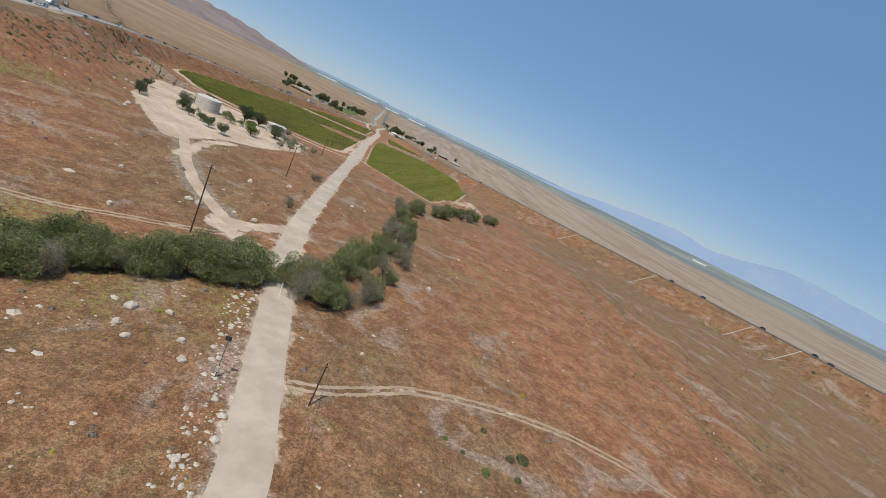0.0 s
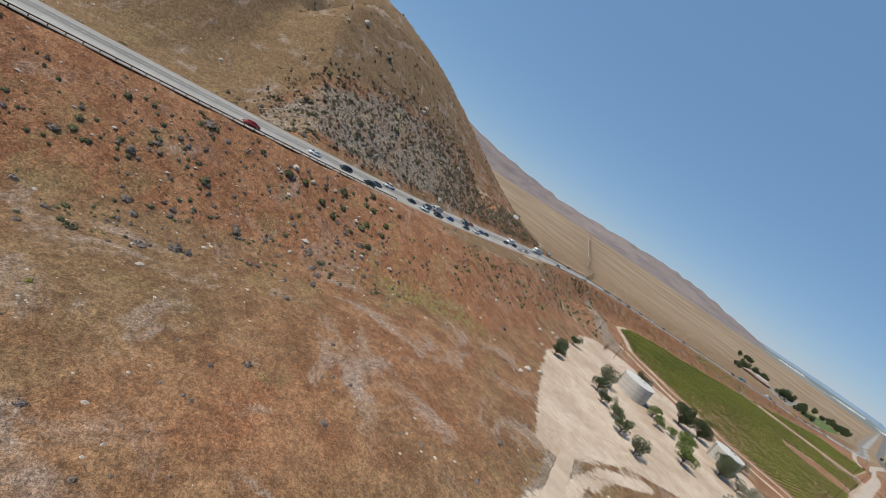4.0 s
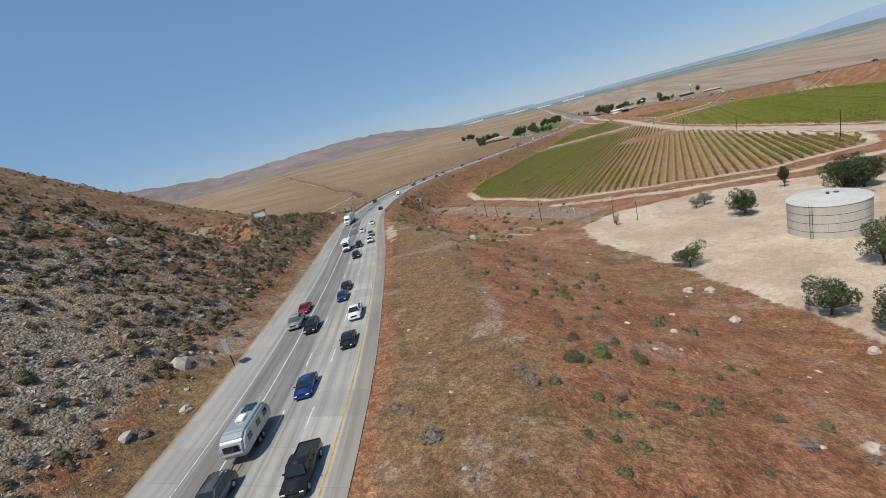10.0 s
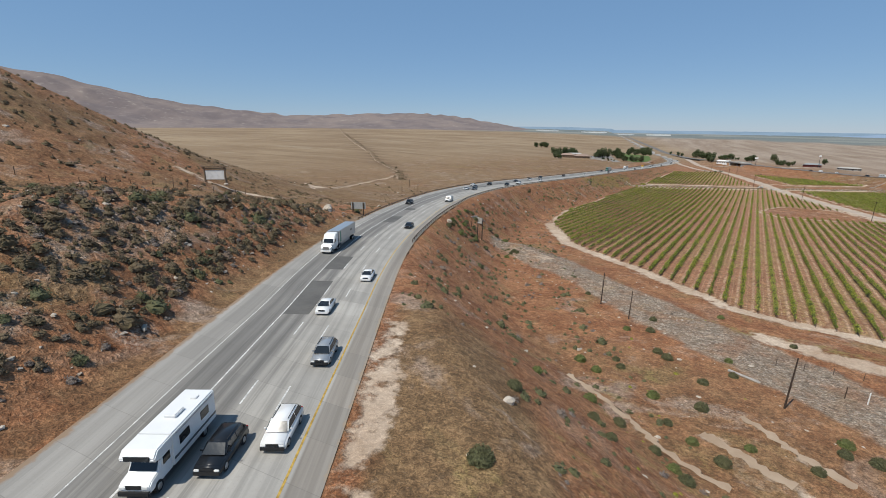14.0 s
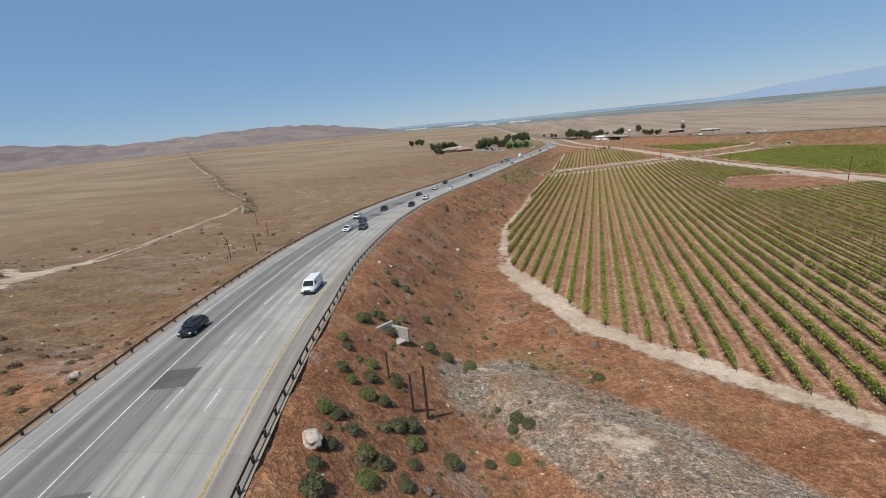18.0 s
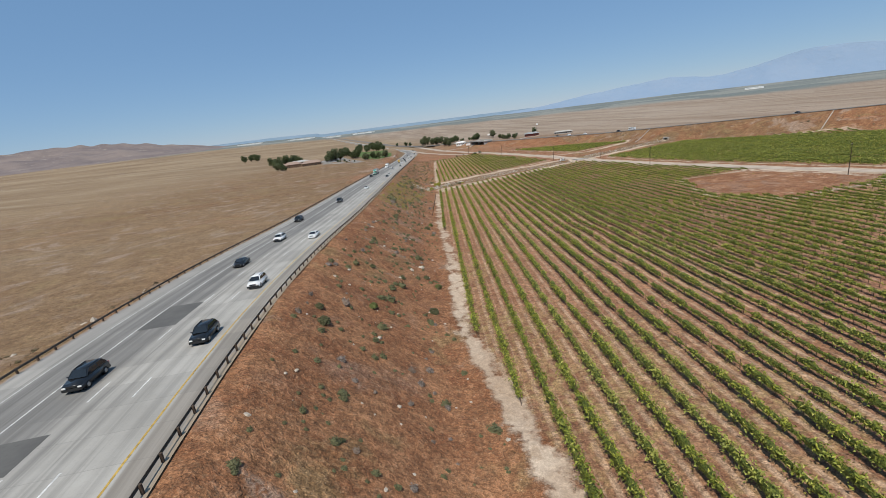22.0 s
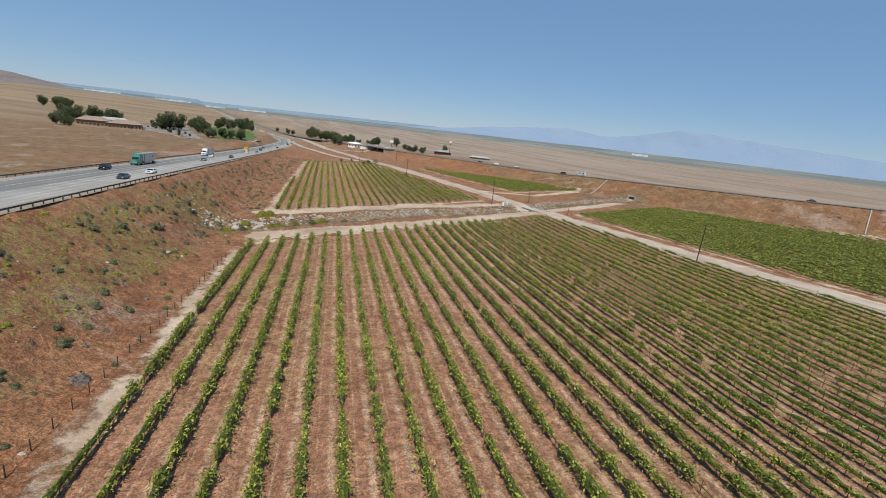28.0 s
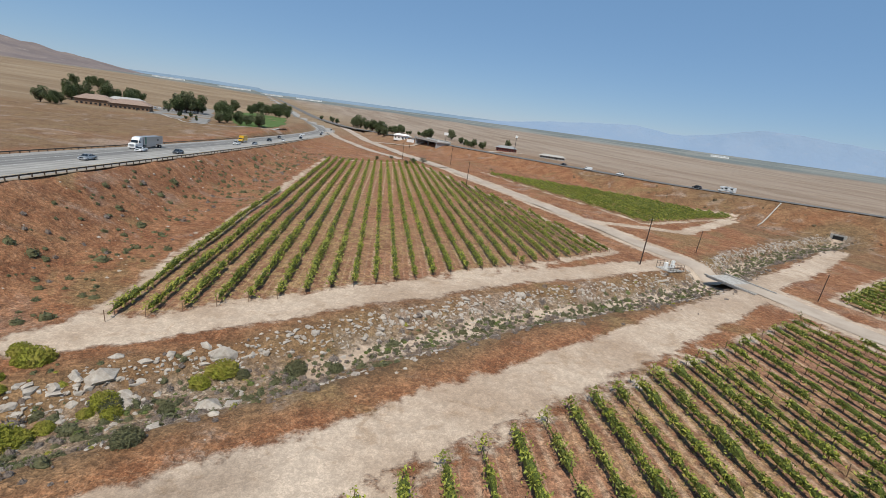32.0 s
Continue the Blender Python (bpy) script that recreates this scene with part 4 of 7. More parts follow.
OAK_LEAF = leafy("oak_leaves", (0.030, 0.048, 0.018), (0.090, 0.115, 0.042), (0.12, 0.10, 0.05), 0.05)
WILLOW_LEAF = leafy("willow_leaves", (0.052, 0.070, 0.018), (0.225, 0.250, 0.085), (0.26, 0.22, 0.15), 0.14)
GREY_LEAF = leafy("grey_green_leaves", (0.095, 0.098, 0.058), (0.230, 0.222, 0.150), (0.27, 0.225, 0.18), 0.3)
LIME_LEAF = leafy("fresh_green_leaves", (0.060, 0.095, 0.018), (0.165, 0.200, 0.050), (0.25, 0.22, 0.06), 0.06)
SAGE_LEAF = brushy("sagebrush", (0.046, 0.050, 0.026), (0.150, 0.150, 0.074), (0.125, 0.115, 0.056))
SCRUB_LEAF = brushy("dark_scrub", (0.068, 0.050, 0.030), (0.200, 0.148, 0.090), (0.105, 0.088, 0.044))
DRY_TWIG = brushy("dry_twigs", (0.085, 0.066, 0.054), (0.260, 0.215, 0.185), (0.19, 0.13, 0.09))
WEED_LEAF = brushy("yellow_weeds", (0.110, 0.130, 0.018), (0.300, 0.290, 0.040), (0.30, 0.25, 0.06))
BED_LEAF = brushy("bed_weeds", (0.060, 0.085, 0.022), (0.165, 0.200, 0.060), (0.13, 0.13, 0.05))
STRAW = leafy("dry_grass_blades", (0.122, 0.062, 0.033), (0.262, 0.160, 0.090), (0.33, 0.245, 0.155), 0.15)
RUST_TWIG = leafy("rusty_twigs", (0.11, 0.055, 0.035), (0.24, 0.14, 0.095), (0.28, 0.19, 0.14), 0.25)
BARK = plain("dark_bark", (0.085, 0.062, 0.045), 0.95, 0.35, 6)


def rock_material(name, dark, light):
    m = Nodes(name)
    n, f = m.noise(1.3, 6, 0.7), m.noise(9.0, 4, 0.7)
    c = m.mix(m.step(n, 0.3, 0.7), dark, light)
    c = m.mix(m.math("MULTIPLY", m.island(), 0.25), c, tuple(v * 0.7 for v in dark))
    return m.done(c, 0.9, f, 0.06, far=0.8)


PALE_ROCK = rock_material("pale_boulder", (0.36, 0.305, 0.245), (0.53, 0.465, 0.39))
WASH_ROCK = rock_material("wash_stone", (0.30, 0.255, 0.21), (0.50, 0.45, 0.39))
GREY_ROCK = rock_material("grey_stone", (0.27, 0.225, 0.18), (0.49, 0.435, 0.37))


def crown_mesh(rng, lumps, leaf, per, name, mat):
    cents, size = [], []
    for at, r in lumps:
        c = blob_centres(rng, int(2.1 * per * max(r) ** 2) + 16, r, at)
        cents.append(c), size.append(leaf * 0.72 * rng.uniform(0.55, 1.35, len(c)))
    v, f = leaflets(np.concatenate(cents), np.concatenate(size), rng, 0.75)
    return mesh_from(name, v, f, (mat,))


def tree(label, category, mat, seed, height=4.6, spread_=2.2, trunk=0.16, lumps=9, leaf=0.17, per=95, fork=0.35, flat=0.62, group=""):
    """A tree of about unit scale: a tapered trunk with limbs, and a crown of leaf clumps."""
    rng = np.random.RandomState(seed)
    root = tagged(new("tree"), label, category, group)
    bm, tops = bmesh.new(), []
    neck = Vector((rng.uniform(-0.2, 0.2), rng.uniform(-0.2, 0.2), height * fork))
    between((0, 0, -0.3), neck, trunk, trunk * 0.72, 8, bm)
    for k in range(lumps):
        a = k * 2.4 + rng.uniform(-0.4, 0.4)
        r = spread_ * rng.uniform(0.25, 0.78)
        tip = Vector((math.cos(a) * r, math.sin(a) * r, height * rng.uniform(fork + 0.16, 0.86)))
        mid = neck.lerp(tip, 0.5) + Vector((0, 0, -0.12 * height * rng.uniform(0, 1)))
        between(neck, mid, trunk * 0.5, trunk * 0.32, 6, bm)
        between(mid, tip, trunk * 0.32, trunk * 0.1, 5, bm)
        tops.append((tuple(tip), (spread_ * rng.uniform(0.30, 0.50),) * 2 + (spread_ * flat * rng.uniform(0.28, 0.48),)))
    part("trunk", bm, BARK, root)
    new("crown", crown_mesh(rng, tops, leaf, per, "crown", mat)).parent = root
    return root


def at_land(x, y, size=1.0, turn=0.0, sink=0.0):
    return Matrix.Translation((x, y, land1(x, y) - sink)) @ pose(0, 0, 0, 0, 0, turn) @ Matrix.Diagonal((size, size, size, 1))


def plant(proto, spots, jitter=0.18, seed=5, label=None):
    """First tree at the first spot, copies at the others; spots: x, y, size."""
    rng = np.random.RandomState(seed)
    made = []
    for k, (x, y, s) in enumerate(spots):
        m = at_land(x, y, s * rng.uniform(1 - jitter, 1 + jitter), rng.uniform(0, 360))
        if k == 0:
            proto.matrix_basis = m
            made.append(proto)
        else:
            c = proto.copy()
            scene.collection.objects.link(c)
            c.matrix_basis = m
            for ch in proto.children:
                d = ch.copy()
                scene.collection.objects.link(d)
                d.parent = c
            made.append(c)
    return made


# yard oaks round the tanks
oaks = [tree("young dark-green oak with a bare trunk on sandy ground", "tree", OAK_LEAF, 11 + k, 4.4, 2.3, 0.15, 13, 0.17, 130, 0.18, 0.95, group="yard oaks") for k in range(4)]
plant(oaks[0], [(-140.5, 271, 1.85), (-110, 239.5, 1.45)], 0.05, 1)
plant(oaks[1], [(-133, 256.5, 1.6), (-155.5, 254, 1.45), (-101.2, 235.5, 1.5)], 0.08, 2)
plant(oaks[2], [(-125.5, 249, 1.2), (-118.4, 247.6, 1.4), (-169, 282, 1.3)], 0.05, 3)
plant(oaks[3], [(-151, 247, 1.4), (-149, 316, 1.7)], 0.05, 4)
big = tree("broad dark-green tree with a dense crown behind the tank", "tree", OAK_LEAF, 21, 7.6, 4.0, 0.28, 22, 0.24, 60, 0.12, 0.95)
plant(big, [(-125, 319, 1.4), (-118, 326, 1.25), (-97, 300, 1.15)], 0.05, 5)
lime = tree("bushy fresh-green shrub tree beside the water tank", "tree", LIME_LEAF, 22, 4.0, 2.6, 0.14, 12, 0.2, 90, 0.2)
plant(lime, [(-125, 291, 1.25), (-99.6, 268.6, 1.45), (-104, 278, 1.4), (-108, 288, 1.5), (-112, 297, 1.3), (-119, 284, 1.2), (-115, 290, 0.9)], 0.08, 6)
grey = tree("grey-green thinly leaved tree on sandy ground", "tree", GREY_LEAF, 23, 5.4, 3.2, 0.2, 13, 0.2, 60, 0.22)
plant(grey, [(-90, 300, 1.1), (-84, 290, 1.15), (-86, 306, 1.0), (-148, 318, 0.95), (-154, 337, 0.85), (-157, 334, 0.65), (-102, 342, 1.1), (-80, 282, 0.9), (-78, 300, 0.9), (-83, 272, 0.8), (-73, 310, 0.8), (-48, 223, 0.75), (-46, 226, 0.6), (-41, 166, 0.6), (-39.5, 162, 0.5)], 0.1, 7)
cyp = tree("slim dark-green cypress beside the tank", "tree", OAK_LEAF, 24, 5.0, 1.0, 0.14, 10, 0.16, 300, 0.1, 1.6)
plant(cyp, [(-130.5, 343, 1.35), (-128, 349, 1.0)], 0.05, 8)
dead = tree("dead conifer with thin rust-brown twigs on sandy ground", "tree", RUST_TWIG, 25, 5.4, 1.1, 0.12, 15, 0.09, 120, 0.1, 1.5)
plant(dead, [(-181, 329, 1.05)], 0.02, 9)

# willow thicket across the lane
rng = np.random.RandomState(40)
willows = [tree("bushy green willow in a thicket beside the lane", "tree", WILLOW_LEAF, 31 + k, 6.4, 3.9, 0.2, 20, 0.17, 105, 0.12, 1.05, "thicket willows") for k in range(3)]
willows.append(tree("grey half-bare willow in a thicket beside the lane", "tree", GREY_LEAF, 35, 6.2, 3.4, 0.2, 17, 0.13, 80, 0.12, 1.1, "thicket willows"))
BARE_TWIG = leafy("bare_willow_twigs", (0.150, 0.125, 0.100), (0.310, 0.265, 0.220), (0.36, 0.31, 0.26), 0.2)
bare = tree("leafless grey willow with tangled bare branches in the thicket", "tree", BARE_TWIG, 36, 6.0, 3.3, 0.17, 24, 0.075, 70, 0.10, 1.1, "bare thicket willows")
plant(bare, [(-88, 41, 1.0), (-79, 47, 1.15), (-72, 52, 1.0), (-66, 57, 1.2), (-61, 58, 0.9), (-53, 67, 1.1), (-49, 68, 0.9), (-4, 121, 0.8), (-3, 150, 0.8), (4, 160, 0.8), (2, 176, 0.9), (-2, 196, 0.9), (2, 222, 0.9)], 0.1, 42)
left_line, spots = [(-96, 34), (-75, 48), (-55, 63), (-44, 76), (-34, 87), (-26, 96)], [[], [], [], []]
for k in range(26):
    u = k / 25 * 5
    i = min(int(u), 4)
    a, b = left_line[i], left_line[i + 1]
    x, y = a[0] + (b[0] - a[0]) * (u - i), a[1] + (b[1] - a[1]) * (u - i)
    for row in (0, 1):
        o = rng.uniform(0, 4) + row * 4.5
        spots[rng.choice([0, 1, 2, 3, 3])].append((x - 0.62 * o + rng.uniform(-1, 1), y + 0.75 * o - 2 + rng.uniform(-1, 1), rng.uniform(0.85, 1.25)))
for x, y, s in ((-27, 93, 1.35), (-29.5, 99, 1.3), (-35, 92, 1.3), (-25.5, 98, 1.2)):
    spots[0].append((x, y, s))
EAST_HEDGE = [(-18, 101, 1.1), (-15, 106, 1.2), (-13.5, 97, 1.2), (-10.5, 102, 1.2), (-8.5, 97, 1.0), (-4.5, 101, 0.9), (0, 108, 1.0), (0.5, 113, 0.9), (-9.7, 128, 1.0), (-9.9, 118, 1.1), (-5.6, 126, 0.9), (-8.9, 137, 1.0), (-3.9, 143, 0.9), (1.4, 131, 0.9), (0, 140, 0.8), (6, 149, 0.9), (1, 156, 0.8), (-4, 159, 0.8), (6, 165, 0.8), (-4, 176, 0.8)]
for x, y, s in EAST_HEDGE:
    spots[rng.choice([0, 1, 2, 3, 3])].append((x, y, s * 1.15))
    if rng.uniform() < 0.6:
        spots[rng.choice([1, 3, 3])].append((x + rng.uniform(-3, 3), y + rng.uniform(-4, 4), s * 0.75))
for k in range(58):
    x, y = np.interp(k, [0, 12, 22, 32, 57], [1, 0, 0, 20, 70]), np.interp(k, [0, 12, 22, 32, 57], [170, 206, 252, 286, 372])
    spots[rng.choice([3, 3, 1, 2])].append((x + rng.uniform(-6, 6), y + rng.uniform(-5, 5), rng.uniform(0.75, 1.2)))
for w, s in zip(willows, spots):
    plant(w, s, 0.06, 41)


def lump(seed, n=2, rough=0.28, flat=0.7):
    """A faceted stone of radius about 1."""
    bm = bmesh.new()
    bmesh.ops.create_icosphere(bm, subdivisions=n, radius=1)
    r = random.Random(seed)
    shift = Vector((r.uniform(0, 50), r.uniform(0, 50), r.uniform(0, 50)))
    sx = (r.uniform(0.75, 1.25), r.uniform(0.75, 1.1), flat * r.uniform(0.8, 1.2))
    for v in bm.verts:
        k = 1 + rough * noise.noise(v.co * 1.4 + shift) + 0.5 * rough * noise.noise(v.co * 3.1 + shift)
        k += r.uniform(-0.5, 0.5) * rough * (1 if n == 1 else 0.12)
        v.co = Vector((v.co.x * sx[0] * k, v.co.y * sx[1] * k, v.co.z * sx[2] * k))
    return bm


def arrays(bm):
    bmesh.ops.triangulate(bm, faces=bm.faces)
    bm.verts.index_update()
    v = np.array([tuple(q.co) for q in bm.verts])
    f = np.array([[q.index for q in g.verts] for g in bm.faces])
    bm.free()
    return v, f


def strew(name, label, category, kinds, x, y, size, mat, rng, sink=0.25, stretch=0.25, lay=None):
    """Many small lumps in one mesh of loose pieces."""
    V, F, base = [], [], 0
    z = land(x, y)
    which = rng.randint(0, len(kinds), len(x))
    for k, (kv, kf) in enumerate(kinds):
        i = np.nonzero(which == k)[0]
        if not len(i):
            continue
        a = rng.uniform(0, 6.28, len(i))
        s = size[i][:, None] * (1 + rng.uniform(-stretch, stretch, (len(i), 3)))
        p = kv[None] * s[:, None, :]
        c, sn = np.cos(a)[:, None], np.sin(a)[:, None]
        q = np.stack([p[..., 0] * c - p[..., 1] * sn, p[..., 0] * sn + p[..., 1] * c, p[..., 2]], -1)
        q += np.stack([x[i], y[i], z[i] - sink * size[i]], -1)[:, None, :]
        V.append(q.reshape(-1, 3))
        F.append((kf[None] + base + len(kv) * np.arange(len(i))[:, None, None]).reshape(-1, kf.shape[1]))
        base += len(kv) * len(i)
    ob = new(name, mesh_from(name, np.concatenate(V), np.concatenate(F), (mat,)))
    return tagged(ob, label, category, kind="stuff")


def shrub_arrays(seed, n=44, leaf=0.15, r=(0.62, 0.62, 0.42), rings=4):
    """A compact dome: an uneven inner mass under loose leaves; its foot lies at z = 0."""
    g = np.random.RandomState(seed)
    c = blob_centres(g, n, r, (0, 0, 0.05), 0.86)
    c[:, 2] = np.abs(c[:, 2]) * 1.5
    v, f = leaflets(c, leaf * g.uniform(0.5, 1.2, n), g, 0.8)
    k = 8 if rings == 4 else 14
    shell = []
    for q in range(rings):
        e = q / (rings - 0.6) * 1.5
        for s in range(k):
            a = 6.283 * (s + 0.5 * (q % 2)) / k
            w = g.uniform(0.74, 1.02)
            shell.append((math.cos(a) * math.cos(e) * r[0] * w, math.sin(a) * math.cos(e) * r[1] * w, math.sin(e) * r[2] * 1.45 * w - 0.05))
    top = len(shell)
    shell.append((0, 0, r[2] * 1.4))
    tri = []
    for q in range(rings - 1):
        for s in range(k):
            a0, a1 = q * k + s, q * k + (s + 1) % k
            tri += [(a0, a1, a0 + k), (a1, a1 + k, a0 + k)]
    for s in range(k):
        tri.append(((rings - 1) * k + s, (rings - 1) * k + (s + 1) % k, top))
    return np.concatenate([v, np.array(shell)]), np.concatenate([f, np.array(tri) + len(v)])


STONES = [arrays(lump(k, 1, 0.5, 0.65)) for k in range(6)]
SHARDS = [arrays(lump(30 + k, 1, 0.9, 0.6)) for k in range(6)]
SHRUBS = [shrub_arrays(60 + k) for k in range(6)]
rng = np.random.RandomState(77)


def road_side(n, y0, y1, o0, o1, power=1.0):
    """Random places beside the highway; offsets to its left."""
    y = rng.uniform(y0, y1, n)
    o = o0 + (o1 - o0) * rng.uniform(size=n) ** power
    s = slope_of(yellow_x, y)
    k = np.sqrt(1 + s * s)
    base = np.where(np.array(o) > 0, left_edge(y), 0)
    o = o + base * (o0 > 0)
    return yellow_x(y) - o / k, y + o * s / k


def clear(x, y, keep=1.5):
    """Leaves out what would stand on roads, yard, tracks and fields."""
    m = land_masks(x, y)
    ok = (m["sand"] < -keep) & (m["vine"] < -keep)
    off = (yellow_x(y) - x) / np.sqrt(1 + slope_of(yellow_x, y) ** 2)
    ok &= (off < -3.8) | (off > left_edge(y) + 2.4)
    ok &= np.abs(x - east_x(y)) > 12
    return ok & (dist_line(x, y, LANE_L) > 5)


def patchy(x, y, size, seed, lo):
    return rng.uniform(-1, 1, len(x)) * 0.6 + waves(x, y, size, seed) > lo


# stony cut slope beside the highway
def below_top(x, y, slack=4.0):
    return (yellow_x(y) - x) / np.sqrt(1 + slope_of(yellow_x, y) ** 2) - left_edge(y) < cut_top(y) + rng.normal(0, slack, len(x))


x, y = road_side(30000, 40, 400, 4.5, 75, 1.0)
ok = patchy(x, y, 45, 31, -0.3) & below_top(x, y) & (rng.uniform(size=len(x)) < np.interp(y, [205, 235, 270, 310], [1.0, 0.75, 0.32, 0.22]))
strew("scree", "loose grey stones on the steep cut slope", "stones", SHARDS, x[ok], y[ok], rng.gamma(1.4, 0.09, ok.sum()) + 0.07, GREY_ROCK, rng, 0.1, 0.5)
x, y = road_side(420, 60, 400, 3, 130, 1.1)
strew("slope_boulders", "scattered pale boulders on the cut slope", "stones", STONES, x, y, rng.gamma(2.0, 0.13, len(x)) + 0.12, PALE_ROCK, rng)
x, y = road_side(4800, 50, 395, 6.5, 75, 1.0)
ok = below_top(x, y, 10)
x, y = x[ok], y[ok]
strew("slope_brush", "dark dry scrub bushes all over the cut slope", "shrubs", SHRUBS, x, y, rng.gamma(3.2, 0.20, len(x)) + 0.3, SCRUB_LEAF, rng, 0.1)
x, y = road_side(2300, 235, 392, 6.5, 50, 1.0)
ok = below_top(x, y, 8)
x, y = x[ok], y[ok]
strew("thick_brush", "thick dark brown brush on the north end of the cut slope", "shrubs", SHRUBS, x, y, rng.gamma(3.0, 0.24, len(x)) + 0.3, SCRUB_LEAF, rng, 0.1)
x, y = road_side(1500, 50, 430, 4.5, 75, 1.0)
ok = below_top(x, y, 10) & patchy(x, y, 40, 44, 0.0)
x, y = x[ok], y[ok]
strew("slope_greens", "olive-green bushes among the stones of the cut slope", "shrubs", SHRUBS, x, y, rng.gamma(3.5, 0.22, len(x)) + 0.35, SAGE_LEAF, rng, 0.1)
x, y = road_side(2200, 50, 400, 4.5, 75, 1.0)
ok = below_top(x, y, 10)
x, y = x[ok], y[ok]
strew("slope_twigs", "grey-brown dead brush on the cut slope", "shrubs", SHRUBS, x, y, rng.gamma(2.6, 0.2, len(x)) + 0.25, DRY_TWIG, rng, 0.1)
x, y = road_side(900, 70, 175, 5.5, 55, 1.0)
ok = below_top(x, y, 8)
x, y = x[ok], y[ok]
strew("foot_brush", "dark brown brush on the south end of the cut slope", "shrubs", SHRUBS, x, y, rng.gamma(2.6, 0.22, len(x)) + 0.3, SCRUB_LEAF, rng, 0.1)
x, y = road_side(300, 560, 1010, -23, -6.5, 1.0)
strew("bank_greens", "grey-green bushes dotted over the red embankment", "shrubs", SHRUBS, x, y, rng.gamma(3.0, 0.2, len(x)) + 0.35, SAGE_LEAF, rng, 0.1)
x, y = rng.uniform(-480, -280, 1500), rng.uniform(60, 430, 1500)
ok = clear(x, y)
strew("hill_brush", "scattered dark bushes on the grassy hilltop", "shrubs", SHRUBS, x[ok], y[ok], rng.gamma(2.4, 0.25, ok.sum()) + 0.3, SCRUB_LEAF, rng, 0.1)

x, y = rng.uniform(-430, -310, 600), rng.uniform(270, 440, 600)
ok = clear(x, y)
strew("hillside_brush", "dark brown brush on the reddish hillside", "shrubs", SHRUBS, x[ok], y[ok], rng.gamma(2.4, 0.22, ok.sum()) + 0.3, SCRUB_LEAF, rng, 0.1)

x, y = rng.uniform(-470, -325, 1100), rng.uniform(415, 590, 1100)
ok = clear(x, y, 0.5) & patchy(x, y, 45, 51, 0.0)
strew("plain_brush", "small dark bushes on the rough edge of the plain", "shrubs", SHRUBS, x[ok], y[ok], rng.gamma(2.0, 0.2, ok.sum()) + 0.2, SCRUB_LEAF, rng, 0.1)
u = rng.uniform(0, 1, 900) ** 1.4
seg = np.cumsum([0] + [math.dist(a, b) for a, b in zip(DITCH, DITCH[1:])])
x, y = np.interp(u * 1500, seg, [p[0] for p in DITCH]) + rng.normal(0, 3, 900), np.interp(u * 1500, seg, [p[1] for p in DITCH]) + rng.normal(0, 3, 900)
strew("ditch_brush", "dark dry brush growing along the ditch", "shrubs", SHRUBS, x, y, rng.gamma(2.4, 0.28, 900) + 0.3, SCRUB_LEAF, rng, 0.1)
x, y = rng.uniform(-470, -325, 420), rng.uniform(415, 590, 420)
ok = clear(x, y, 0.5) & patchy(x, y, 45, 52, 0.1)
strew("plain_stones", "pale stones on the rough edge of the plain", "stones", STONES, x[ok], y[ok], rng.gamma(1.6, 0.12, ok.sum()) + 0.1, PALE_ROCK, rng)

# embankment slopes below the highway
x, y = road_side(5200, 30, 1080, -46, -5)
ok = clear(x, y) & patchy(x, y, 25, 32, -0.15)
ok &= ~((y > 165) & (y < 330) & ((yellow_x(y) - x) > -22))
strew("bank_brush", "low grey-green sagebrush dotted over the red embankment", "shrubs", SHRUBS, x[ok], y[ok], rng.gamma(2.4, 0.19, ok.sum()) + 0.25, SAGE_LEAF, rng, 0.1)
x, y = road_side(1500, 30, 1080, -46, -5)
ok = clear(x, y) & patchy(x, y, 25, 33, 0.1)
strew("bank_twigs", "grey dead brush on the red embankment", "shrubs", SHRUBS, x[ok], y[ok], rng.gamma(2.6, 0.2, ok.sum()) + 0.25, DRY_TWIG, rng, 0.1)
x, y = road_side(150, 85, 160, -48, -9)
ok = clear(x, y)
strew("bank_grey_bushes", "rounded lavender-grey bushes on the red embankment", "shrubs", SHRUBS, x[ok], y[ok], rng.gamma(3.0, 0.20, ok.sum()) + 0.35, DRY_TWIG, rng, 0.1)
x, y = road_side(90, 85, 160, -48, -9)
ok = clear(x, y)
strew("bank_rocks", "grey-white rocks on the red embankment", "stones", STONES, x[ok], y[ok], rng.gamma(2.0, 0.14, ok.sum()) + 0.12, PALE_ROCK, rng)
x, y = road_side(2600, 30, 1080, -70, -4)
ok = clear(x, y, 0.5) & ((y < 165) | (y > 345) | (rng.uniform(size=2600) < 0.3))
strew("bank_stones", "pale stones scattered on the red embankment", "stones", STONES, x[ok], y[ok], rng.gamma(1.6, 0.09, ok.sum()) + 0.06, PALE_ROCK, rng)
y = rng.uniform(150, 1080, 1500)
x = east_x(y) - rng.uniform(11, 70, 1500)
ok = clear(x, y, 1.0)
strew("east_bank_brush", "dark brush dotted over the far embankment", "shrubs", SHRUBS, x[ok], y[ok], rng.gamma(2.2, 0.22, ok.sum()) + 0.25, SCRUB_LEAF, rng, 0.1)
